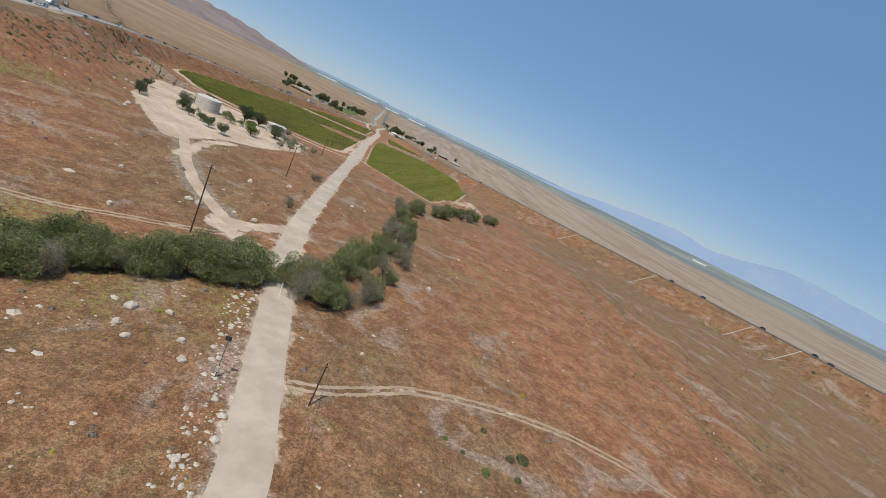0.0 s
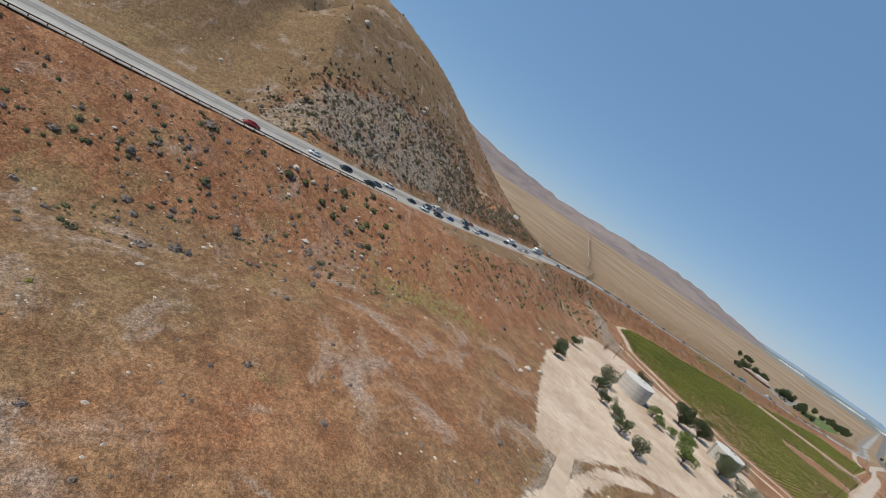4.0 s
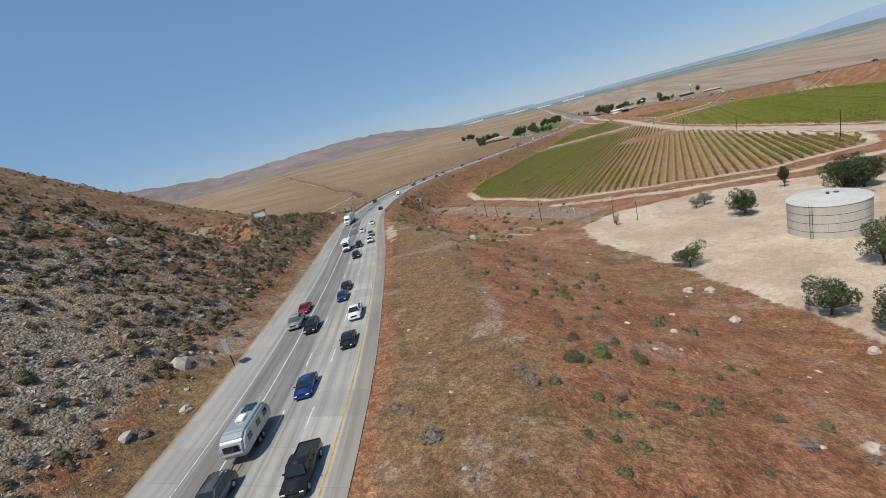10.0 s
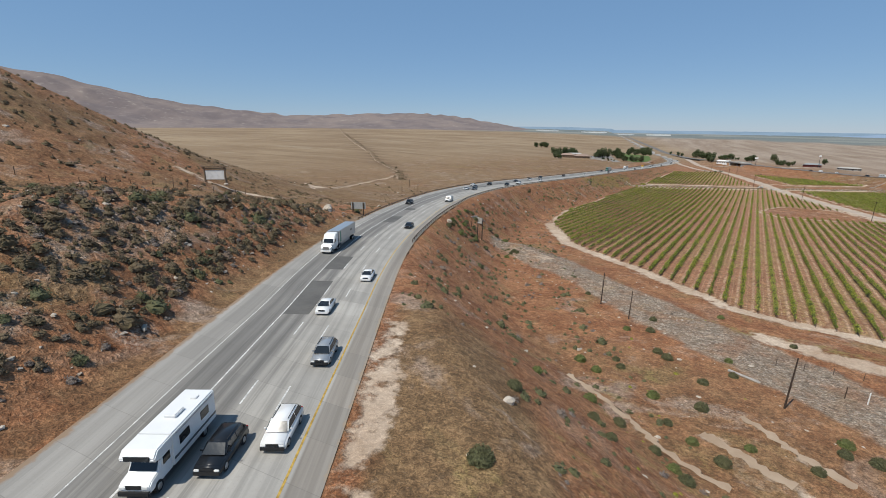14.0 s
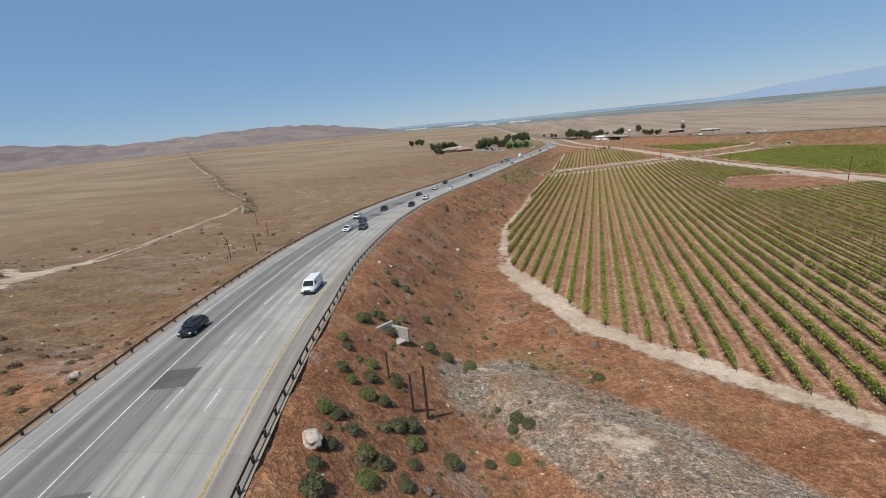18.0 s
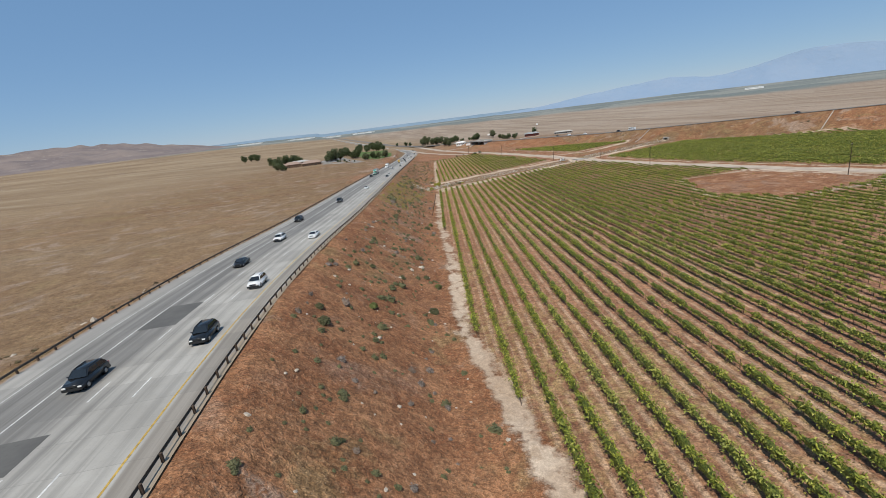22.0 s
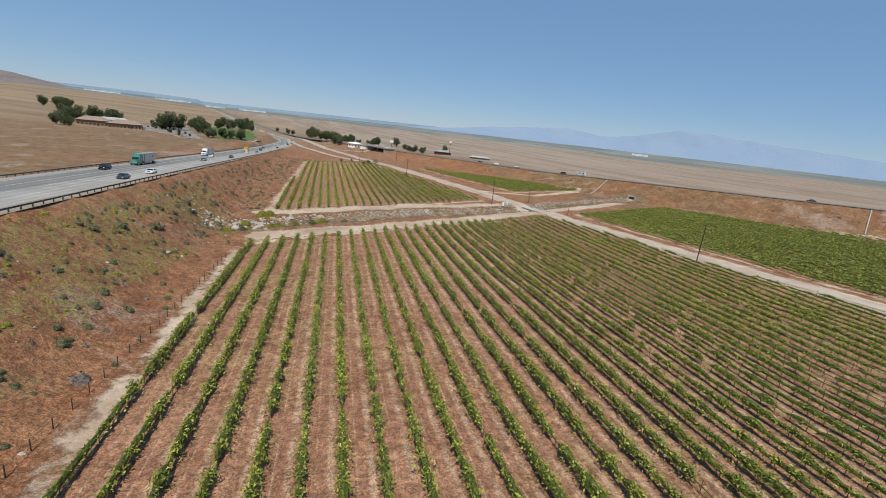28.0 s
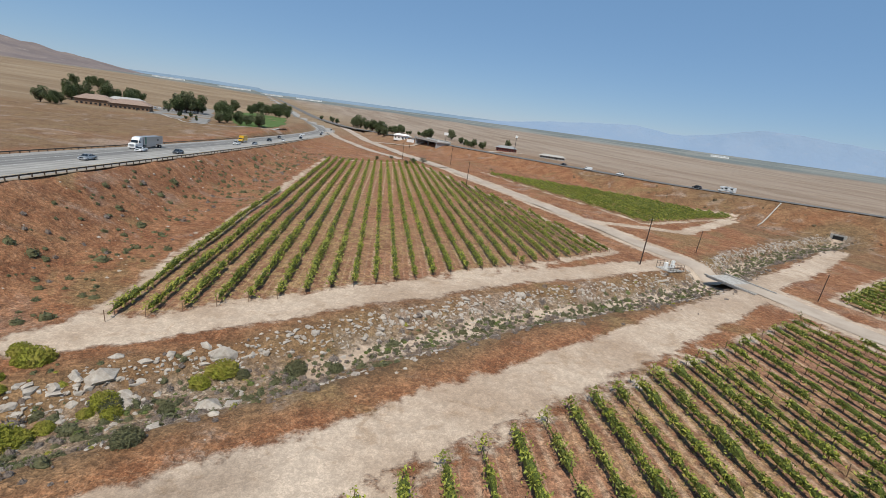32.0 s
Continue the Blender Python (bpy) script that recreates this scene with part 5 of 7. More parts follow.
for k, (pts, _, wide) in enumerate(GULLIES_EAST):
    u = rng.uniform(0, len(pts) - 1.001, 130)
    x, y = np.interp(u, range(len(pts)), [p[0] for p in pts]) + rng.normal(0, wide * 0.5, 130), np.interp(u, range(len(pts)), [p[1] for p in pts]) + rng.normal(0, wide * 0.5, 130)
    strew("gully_brush", "dark low brush along an eroded gully", "shrubs", SHRUBS, x, y, rng.gamma(2.0, 0.16, 130) + 0.15, (SCRUB_LEAF, SAGE_LEAF)[k % 2], rng, 0.1)
# open ground near the lane
x, y = rng.uniform(-190, 130, 3200), rng.uniform(20, 330, 3200)
ok = clear(x, y, 0.5) & patchy(x, y, 60, 34, 0.2)
strew("field_stones", "pale stones scattered over the dry grass", "stones", STONES, x[ok], y[ok], rng.gamma(1.7, 0.11, ok.sum()) + 0.07, PALE_ROCK, rng)
x, y = rng.uniform(-62, -6, 1300), rng.uniform(30, 90, 1300)
ok = clear(x, y, 0.5) & patchy(x, y, 22, 35, 0.45)
strew("lane_stones", "pale boulders strewn beside the lane", "stones", STONES, x[ok], y[ok], rng.gamma(1.5, 0.11, ok.sum()) + 0.06, PALE_ROCK, rng)
y = rng.uniform(30, 96, 260)
x = np.interp(y, [p[1] for p in LANE_L], [p[0] for p in LANE_L]) - rng.uniform(4.4, 9.5, 260)
strew("verge_stones", "rubble and pale boulders along the verge of the lane", "stones", STONES, x, y, rng.gamma(1.6, 0.13, 260) + 0.08, PALE_ROCK, rng)
x, y = rng.uniform(-200, 150, 3400), rng.uniform(15, 340, 3400)
ok = clear(x, y, 0.5) & patchy(x, y, 50, 36, 0.3)
strew("field_brush", "low dry brush in the grassland", "shrubs", SHRUBS, x[ok], y[ok], rng.gamma(2.2, 0.2, ok.sum()) + 0.2, DRY_TWIG, rng, 0.15)
x, y = rng.uniform(-230, 60, 9000), rng.uniform(20, 420, 9000)
m = land_masks(x, y)
ok = clear(x, y, 0.3) & (m["weed"] + 0.35 * waves(x, y, 18, 37) + rng.uniform(-0.2, 0.2, len(x)) > 0.42)
strew("weeds", "patches of yellow-green weeds", "weeds", SHRUBS, x[ok], y[ok], rng.gamma(2.2, 0.13, ok.sum()) + 0.15, WEED_LEAF, rng, 0.25)
x, y = rng.uniform(-290, -100, 12000), rng.uniform(640, 880, 12000)
m = land_masks(x, y)
ok = clear(x, y, 0.3) & (m["weed"] + 0.35 * waves(x, y, 14, 38) + rng.uniform(-0.2, 0.2, len(x)) > 0.5)
strew("wash_weeds", "yellow-green weeds along the stony wash", "weeds", SHRUBS, x[ok], y[ok], rng.gamma(2.2, 0.15, ok.sum()) + 0.15, WEED_LEAF, rng, 0.25)

# stones of the wash
def along_wash(n, mean, spread_, u0=0.0, u1=1.0):
    """Random places along the wash; mean: metres north of its bed."""
    seg = np.cumsum([0] + [math.dist(a, b) for a, b in zip(WASH, WASH[1:])])
    u, o = rng.uniform(u0, u1, n) * seg[-1], rng.normal(mean, spread_, n)
    x, y = np.interp(u, seg, [p[0] for p in WASH]) - 0.4 * o, np.interp(u, seg, [p[1] for p in WASH]) + 0.92 * o
    ok = (dist_line(x, y, LANE_L) > 5.5) & (x > -259) & (dist_line(x, y, [(-124.5, 861.5), (-124.4, 861.5)]) > 4)
    return x[ok], y[ok]


for n, mean, wide, size, label in ((4200, 4.4, 1.4, 0.10, "heaped pale broken stones on the north bank of the wash"), (1500, -4.4, 1.2, 0.09, "pale broken stones along the south bank of the wash"), (900, 0.5, 2.2, 0.08, "loose stones in the bed of the wash")):
    x, y = along_wash(n, mean, wide)
    keep = waves(x, y, 16, 62) > (-0.75 if mean > 3 else -0.15)
    x, y = x[keep], y[keep]
    strew("wash_stones", label, "stones", SHARDS, x, y, rng.gamma(1.7, size, len(x)) + 0.08, WASH_ROCK, rng, 0.25, 0.4)
x, y = along_wash(110, 1.5, 3.8, 0.03, 0.17)
strew("wash_boulders", "large pale boulders at the head of the wash", "stones", STONES, x, y, rng.gamma(2.2, 0.2, len(x)) + 0.25, WASH_ROCK, rng, 0.3, 0.35)
x, y = along_wash(1500, -0.6, 2.2)
strew("wash_brush", "grey-green brush growing in the bed of the wash", "shrubs", SHRUBS, x, y, rng.gamma(2.4, 0.17, len(x)) + 0.2, SAGE_LEAF, rng, 0.1)
x, y = along_wash(1700, -1.4, 3.0)
strew("wash_twigs", "lavender-grey dead brush in the wash", "shrubs", SHRUBS, x, y, rng.gamma(2.4, 0.15, len(x)) + 0.18, DRY_TWIG, rng, 0.1)
x, y = along_wash(420, 0.2, 1.5)
strew("wash_greens", "fresh green weeds in the damp bed of the wash", "weeds", SHRUBS, x, y, rng.gamma(2.2, 0.15, len(x)) + 0.2, BED_LEAF, rng, 0.2)


def tufts(name, label, n, x, y, size, mat):
    """Short blades of dry grass lying every way."""
    z = land(x, y)
    c = np.stack([x, y, z + size * 0.25], -1)
    v, f = leaflets(c, size, rng, 0.35)
    return tagged(new(name, mesh_from(name, v, f, (mat,))), label, "grass", kind="stuff")


n = 220000
x, y = road_side(n, 20, 1080, -75, -4.2)
ok = clear(x, y, 0.2)
tufts("dry_grass", "dry rust-brown and straw-coloured grass", n, x[ok], y[ok], rng.uniform(0.06, 0.18, ok.sum()), STRAW)
x, y = rng.uniform(-140, 140, 110000), rng.uniform(10, 320, 110000)
ok = clear(x, y, 0.2)
tufts("field_grass", "dry straw-coloured grass of the open field", n, x[ok], y[ok], rng.uniform(0.10, 0.28, ok.sum()), STRAW)
x, y = road_side(45000, 60, 620, 2.6, 95)
ok = clear(x, y, 0.2)
tufts("slope_grass", "dry grass between the stones of the slope", n, x[ok], y[ok], rng.uniform(0.10, 0.28, ok.sum()), STRAW)

# single boulders and bushes that stand out
rocks = [tagged(part("boulder", lump(200 + k, 3, 0.3, 0.75), PALE_ROCK), "large pale granite boulder half sunk in dry grass", "boulder", "single boulders") for k in range(4)]
BOULDERS_SOUTH = [(-21.8, 61.3, 0.9), (-30.7, 61.7, 0.8), (-33.7, 64, 0.9), (-24.3, 65.6, 0.8), (-35.2, 69.6, 1.2), (-30, 72.1, 0.8), (3.6, 83.3, 0.6), (-63.8, 104.6, 1.0), (-58, 128.1, 1.3), (-55, 128.2, 1.4), (-181, 130.4, 1.2), (-79.8, 131.6, 0.9), (-46.9, 133.8, 0.9), (-40.7, 133.9, 1.2), (-179.9, 136.5, 0.9), (16.8, 137.9, 1.0), (-181.9, 144.6, 0.8), (-174.6, 152.5, 0.9), (-162.7, 154.1, 0.8), (-294, 161, 2.0), (-161.5, 164.1, 0.9), (-186.6, 167.7, 1.1), (-285.6, 168.3, 1.1), (-58.8, 173, 1.3), (-49, 190.4, 1.2), (-23.4, 202.9, 1.4), (-129.8, 205.2, 1.0), (-285, 208, 1.3), (-132.2, 210.8, 1.5), (-289, 210.8, 2.0)]
BOULDERS_MIDDLE = [(-235.6, 213.7, 0.9), (-167.5, 218.2, 0.9), (-133, 218.4, 1.1), (-178.6, 241.6, 0.6), (-155.7, 242.6, 0.9), (-280.5, 245.6, 1.7), (-168.4, 252.9, 1.0), (-168.5, 267.4, 1.2), (-172.2, 268, 1.1), (-219.7, 297.1, 1.2), (-220.4, 299.6, 1.1), (-240.2, 318.9, 0.8), (-289.3, 413.4, 1.2), (-291, 520, 0.8), (-283, 607, 0.7), (-280, 612, 0.9)]
BOULDERS_VERGE = [(-328.6, 400.5, 1.7), (-317.5, 386.8, 1.8), (-321.9, 421.7, 0.8)]
BOULDERS = BOULDERS_VERGE + BOULDERS_SOUTH + BOULDERS_MIDDLE
for k, (x, y, s) in enumerate(BOULDERS):
    m = at_land(x, y, s * 0.85, k * 77.0, -0.15 * s)
    (copy_thing(rocks[k % 4], m) if k >= 4 else rocks[k]).matrix_basis = m
BUSH_LEAF = brushy("green_bush", (0.060, 0.080, 0.024), (0.190, 0.215, 0.075), (0.12, 0.12, 0.05))
bushes = []
for k in range(3):
    b = tagged(new("bush"), "round grey-green bush on the red slope", "bush", "single bushes")
    v, f = shrub_arrays(300 + k, 620, 0.10, (0.95, 0.9, 0.6), 7)
    new("foliage", mesh_from("foliage", v, f, (SAGE_LEAF if k < 2 else BUSH_LEAF,))).parent = b
    part("stem", between((0, 0, -0.2), (0.1, 0, 0.5), 0.07, 0.04, 6), BARK, b)
    bushes.append(b)
BUSHES_SOUTH = [(-177.3, 128.3, 1.5), (-178.2, 133.9, 1.1), (-174.8, 139.9, 1.3), (-171.9, 143.8, 1.1), (-177.4, 147.9, 1.1), (-183.1, 148.4, 1.3), (-170.5, 150.7, 0.9), (-175.4, 156.8, 1.2), (-167.2, 156.8, 1.22), (-185.8, 157.2, 0.79), (-181.9, 159.6, 1.3), (-187.9, 160.1, 1.2), (-172.7, 162.2, 1.02), (-177.9, 164.6, 1.18), (-185.4, 171.4, 0.9), (-190.7, 223.2, 1.2), (-187.9, 225.8, 1.1), (-183.9, 227.6, 0.9), (-191.1, 230.8, 0.8), (-191.6, 258.1, 0.9), (-239, 307.4, 1.2), (-240.9, 323.5, 1.0), (-241.7, 339.1, 0.9), (-287.3, 408.8, 1.21), (-288.3, 411.2, 0.86), (-284.9, 412.9, 1.18), (-288.3, 414.2, 0.8), (-282.3, 415.2, 0.9), (-286.1, 416.1, 1.12), (-284.7, 416.3, 1.06)]
BUSHES_LANE = [(37, 68.1, 1.3), (34.5, 67.2, 0.9), (29, 61.5, 0.9), (29.9, 72.7, 0.7), (35.1, 62.5, 0.7), (22, 66.6, 0.6), (25.1, 64.5, 0.5)]
BUSHES_MIDDLE = [(-287.6, 417.7, 0.84), (-290.4, 418.4, 1.02), (-289.4, 418.4, 0.89), (-282.5, 418.7, 0.85), (-283.2, 422.1, 1.15), (-279.5, 422.7, 1.19), (-285.1, 423.3, 1.16), (-288.5, 424.7, 1.13), (-284.1, 424.7, 1.15), (-287, 425.2, 0.86), (-290.7, 425.8, 0.83), (-275.8, 426, 0.79), (-292, 426.9, 0.95), (-273.2, 427.6, 1.05), (-289.5, 428.5, 1.15), (-287.3, 431.1, 1.21), (-290.4, 431.8, 0.95), (-293.2, 431.9, 0.78), (-273.2, 432.7, 0.84), (-294.2, 433.1, 0.9), (-271.2, 433.5, 1), (-272.7, 434.7, 1.09), (-294.7, 440.8, 0.87), (-294.4, 442.2, 1.1), (-291.3, 443.2, 1.3), (-294.3, 445.6, 0.8), (-293.7, 446, 1.1), (-286.2, 446.3, 1.3), (-291.5, 446.8, 1.2), (-260.3, 446.8, 0.99)]
BUSHES_NORTH = [(-283.7, 447.2, 1.3), (-280.1, 447.7, 1.2), (-288.7, 456.5, 1.0), (-295.7, 463.2, 1.0), (-293.9, 464.2, 1.1), (-299.8, 560.1, 1.1), (-300.7, 565, 0.8), (-293, 573.5, 0.9), (-281.7, 581.6, 1.1), (-292.3, 596.9, 0.8), (-278, 598.3, 1.0), (-279.9, 604.3, 0.9), (-270.4, 666.7, 1.2), (-267.9, 675, 1.2), (-279.5, 676.9, 1.0)]
BUSHES_SLOPE = [(-241.9, 399.9), (-231, 378.8), (-225.8, 387.8), (-226.3, 380.3), (-237.8, 358), (-231.9, 361.6), (-230.9, 358.9), (-234.7, 355.4), (-224.9, 369.1), (-223.3, 366.9), (-212.9, 371), (-213, 364.4), (-218.1, 358.8), (-225.6, 350.5), (-219, 349.9), (-223.7, 343.5), (-220.8, 340.3), (-233, 333.9), (-229.9, 338.6), (-234.3, 342.2), (-230.5, 328.5), (-225.4, 334.8), (-223.4, 331.7), (-222.2, 329.9), (-217.6, 337.3), (-214, 342), (-207.3, 340.5), (-203.1, 346.2), (-202.2, 348.9), (-199.7, 346), (-199.9, 384.9), (-211.2, 397.5)]
BUSHES = BUSHES_LANE + BUSHES_SOUTH + BUSHES_MIDDLE + BUSHES_NORTH + [(x, y, 0.8 + 0.35 * (k % 5) / 4) for k, (x, y) in enumerate(BUSHES_SLOPE)]
for k, (x, y, s) in enumerate(BUSHES):
    m = at_land(x, y, s, k * 57.0)
    src = bushes[k % 3]
    (copy_thing(src, m) if k >= 3 else src).matrix_basis = m

yellow = tagged(new("bush"), "bright yellow-green flowering bush beside the stony wash", "bush", "wash bushes")
v, f = shrub_arrays(320, 620, 0.11, (1.0, 0.9, 0.55), 7)
new("foliage", mesh_from("foliage", v, f, (WEED_LEAF,))).parent = yellow
part("stem", between((0, 0, -0.2), (0.1, 0, 0.4), 0.06, 0.04, 6), BARK, yellow)
WASH_BUSHES = [(-245.4, 813.2), (-238.7, 814.3), (-235.1, 815.3), (-250.3, 808), (-239.1, 825.4), (-239.9, 820.7), (-230.4, 818.6), (-221.5, 823.9), (-248.8, 808), (-249.2, 805.3)]
for k, (x, y) in enumerate(WASH_BUSHES):
    for j in range(3):
        m = at_land(x + 1.3 * math.sin(k * 2.1 + j * 2), y + 1.1 * math.cos(k + j * 2.3), (1.5, 1.1, 0.8)[j] * (1 + 0.2 * math.sin(k * 3.7)), k * 57.0 + j * 100)
        (copy_thing(yellow, m) if k + j else yellow).matrix_basis = m
WASH_BRUSH = [(-241.5, 810.5), (-245.8, 809.9), (-224.6, 818.2), (-225.5, 811), (-229.7, 819.2), (-218.4, 824.4), (-212.5, 825.3), (-207.7, 824.9)]
for k, (x, y) in enumerate(WASH_BRUSH):
    m = at_land(x, y, 1.2 + 0.3 * math.sin(k * 2.3), k * 67.0)
    copy_thing(bushes[k % 2], m).matrix_basis = m


# ---- rails, posts and signs ----
STEEL = plain("weathered_galvanised_steel", (0.10, 0.082, 0.066), 0.7, 0.3, 2, 0.2)
POST_WOOD = plain("creosoted_wood", (0.075, 0.052, 0.038), 0.95, 0.35, 4)
POLE_WOOD = plain("weathered_pole_wood", (0.060, 0.042, 0.032), 0.95, 0.35, 3)
SIGN_GREY = plain("sign_aluminium", (0.42, 0.43, 0.42), 0.5, 0.1, 2, 0.3)
WHITE = plain("white_paint", (0.78, 0.77, 0.74), 0.5, 0.08, 1)
DARK_METAL = plain("dark_metal", (0.05, 0.05, 0.05), 0.5, 0.2, 3, 0.3)
# near-black colour for the shade inside culvert openings
SHADE_DARK = plain("opening_shade", (0.02, 0.02, 0.02), 0.9)
LOG_WOOD = plain("weathered_log", (0.20, 0.145, 0.10), 0.9, 0.25, 3)
CEMENT = plain("old_cement", (0.36, 0.34, 0.31), 0.9, 0.2, 1.5)


def road_point(y, off, lift=0.0):
    s = float(slope_of(yellow_x, y))
    n = math.sqrt(1 + s * s)
    return Vector((float(yellow_x(y)) - off / n, y + off * s / n, float(road_z(y + off * s / n)) + lift))


def guard_rail(label, y0, y1, off_of, face):
    """A corrugated steel beam on wooden posts."""
    root = tagged(new("guardrail"), label, "guardrail", "guardrails")
    ys = np.arange(y0, y1 + 0.1, 3.0)
    prof = [(0.0, 0.74), (0.06, 0.71), (0.06, 0.66), (0.0, 0.60), (0.06, 0.54), (0.06, 0.49), (0.0, 0.45)]
    V = []
    for y in ys:
        for d, z in prof:
            p = road_point(float(y), off_of(float(y)) + face * (d + 0.10), z)
            V.append(tuple(p))
    ob = new("beam", mesh_from("beam", V, grid_faces(len(prof), len(ys)), (STEEL,), True))
    ob.parent = root
    post = box(0.18, 0.2, 0.95, (0, 0, -0.2), 0.015)
    me = bpy.data.meshes.new("post")
    post.to_mesh(me), post.free()
    me.materials.append(POST_WOOD)
    for y in ys:
        p = new("post", me)
        p.parent = root
        p.matrix_basis = Matrix.Translation(road_point(float(y), off_of(float(y)), -0.02))
    return root


def right_rail_at(y):
    return float(right_rail(y))


def left_rail(y):
    return float(left_edge(y)) + 0.55


guard_rail("rusty steel guardrail on wooden posts along the embankment", 20, 173, lambda y: -2.8, 1)
guard_rail("long steel guardrail on dark wooden posts above the vineyard", 372, 1150, right_rail_at, 1)
guard_rail("long steel guardrail on dark wooden posts above the dry plain", 398, 1190, left_rail, -1)


def utility_pole(x, y, h, arm=0.0, r=0.15, lean=0.0, label="tall weathered wooden utility pole standing in dry grass"):
    root = tagged(new("utility_pole"), label, "utility pole", "utility poles")
    root.matrix_basis = Matrix.Translation((x, y, land1(x, y))) @ pose(0, 0, 0, lean, lean * 0.5, 18)
    part("pole", tube(r, r * 0.66, h + 0.5, (0, 0, -0.5), 10), POLE_WOOD, root)
    if arm:
        part("crossarm", box(arm, 0.12, 0.12, (0, 0.14, h - 0.9), 0.01), POLE_WOOD, root)
        for k in (-0.42, 0.0, 0.42):
            part("insulator", tube(0.05, 0.03, 0.16, (k * arm, 0.14, h - 0.78), 8), WHITE, root)
    return root


for x, y, h, arm, r in ((-46.0, 107.5, 18, 1.6, 0.2), (-56.5, 208, 14.5, 1.6, 0.18), (-69, 318, 13.5, 1.6, 0.17), (-85, 415, 13, 2.0, 0.17), (-93, 526, 13, 2.0, 0.17), (-101.5, 648, 13, 2.0, 0.17), (-111.5, 761, 12.5, 2.0, 0.17), (-130.6, 865, 12.5, 2.0, 0.17), (-141.5, 974, 12.5, 2.0, 0.17), (-151, 1087, 12, 2.0, 0.17), (-118, 1080, 12, 2.0, 0.17)):
    utility_pole(x, y, h, arm, r, 0.6)
for x, y, h, arm, r in ((-207.5, 356, 8.6, 0, 0.15), (-238, 394, 8.4, 0, 0.15), (-231, 386, 7, 0, 0.13), (-100.4, 842, 6.5, 0, 0.12), (-100, 878, 7, 0, 0.12),
                        (-283, 428.5, 7.2, 0, 0.2), (-284.4, 427.6, 4.9, 0, 0.19), (-288, 431, 4, 0, 0.14), (-181.5, 332, 7.5, 0, 0.12), (-174.5, 331, 6.5, 0, 0.11), (-362, 508, 6.5, 1.2, 0.14), (-361, 521, 6.2, 1.2, 0.14), (-377, 556, 6.2, 1.2, 0.14), (-402, 589, 6.2, 1.2, 0.14)):
    utility_pole(x, y, h, arm, r, 1.5)
utility_pole(-1.6, 62, 8.2, 1.2, 0.14, 1.0, "short wooden utility pole beside the dirt track")
top = Vector((-1.6, 62, land1(-1.6, 62) + 7.6))
for k in (-0.5, 0.5):
    w = tagged(new("power_line"), "thin sagging black power line", "power line", "power lines")
    for a, b in ((top, Vector((-12, 122, land1(-12, 122) + 8.5))), (top, Vector((6, -6, land1(6, -6) + 9)))):
        bm, last = bmesh.new(), None
        for i in range(9):
            u = i / 8
            p = a.lerp(b, u) + Vector((k, 0, -1.2 * 4 * u * (1 - u)))
            if last is not None:
                between(last, p, 0.022, 0.022, 4, bm)
            last = p
        part("wire", bm, DARK_METAL, w)


def road_sign(x, y, w, h, lift, turn, label, posts=1, board=SIGN_GREY, tilt=0.0):
    root = tagged(new("road_sign"), label, "road sign")
    root.matrix_basis = Matrix.Translation((x, y, land1(x, y))) @ pose(0, 0, 0, 0, tilt, turn)
    part("board", box(w, 0.06, h, (0, 0, lift), 0.01), board, root)
    for k in ([0] if posts == 1 else [-0.36 * w, 0.36 * w]):
        part("post", box(0.16 if posts == 1 else 0.34, 0.16 if posts == 1 else 0.3, lift + h * 0.95 + 0.4, (k, 0.12 if posts == 1 else -0.2, -0.4), 0.02), POST_WOOD, root)
    return root


road_sign(-238.2, 224.6, 2.2, 2.4, 2.0, -24, "grey-backed road sign on one wooden post beside the highway")
road_sign(-315.5, 399.65, 4.8, 2.2, 2.0, 20, "wide grey-backed road sign on two thick dark posts", 2)
bill = tagged(new("billboard"), "weathered white billboard on wooden legs on the hillside", "billboard")
bill.matrix_basis = Matrix.Translation((-360.6, 383.7, land1(-360.6, 383.7))) @ pose(0, 0, 0, 0, 0, 36)
part("panel", box(5.6, 0.2, 3.0, (0, 0, 1.7), 0.02), WHITE, bill)
for z in (1.5, 4.7):
    part("rail", box(6.2, 0.3, 0.22, (0, 0, z), 0.03), LOG_WOOD, bill)
part("cap", box(8.0, 0.8, 0.3, (0, 0, 5.75), 0.05), LOG_WOOD, bill)
part("cap_beam", box(7.4, 0.45, 0.3, (0, 0, 5.2), 0.04), LOG_WOOD, bill)
for k in (-3.1, 3.1):
    part("leg", tube(0.3, 0.26, 6.0, (k, 0, -0.3), 10), LOG_WOOD, bill)
    part("stone_base", lump(410 + int(k), 2, 0.3, 0.7), PALE_ROCK, bill, m=Matrix.Translation((k, 0, 0.1)) @ Matrix.Diagonal((0.9, 0.8, 0.75, 1)))
    part("brace", between((k, 0.3, 3.2), (k, 2.2, -0.1), 0.1, 0.1, 6), LOG_WOOD, bill)

beacon = tagged(new("solar_post"), "slim metal post with a small solar panel", "solar post")
beacon.matrix_basis = Matrix.Translation((-16.1, 60.5, land1(-16.1, 60.5)))
part("post", tube(0.07, 0.06, 7.2, (0, 0, -0.3), 10), STEEL, beacon)
part("panel", box(0.95, 0.06, 0.8, (0, -0.1, 6.6), 0.01), DARK_METAL, beacon)
part("cabinet", box(0.5, 0.35, 0.8, (0, -0.2, 1.2), 0.02), SIGN_GREY, beacon)

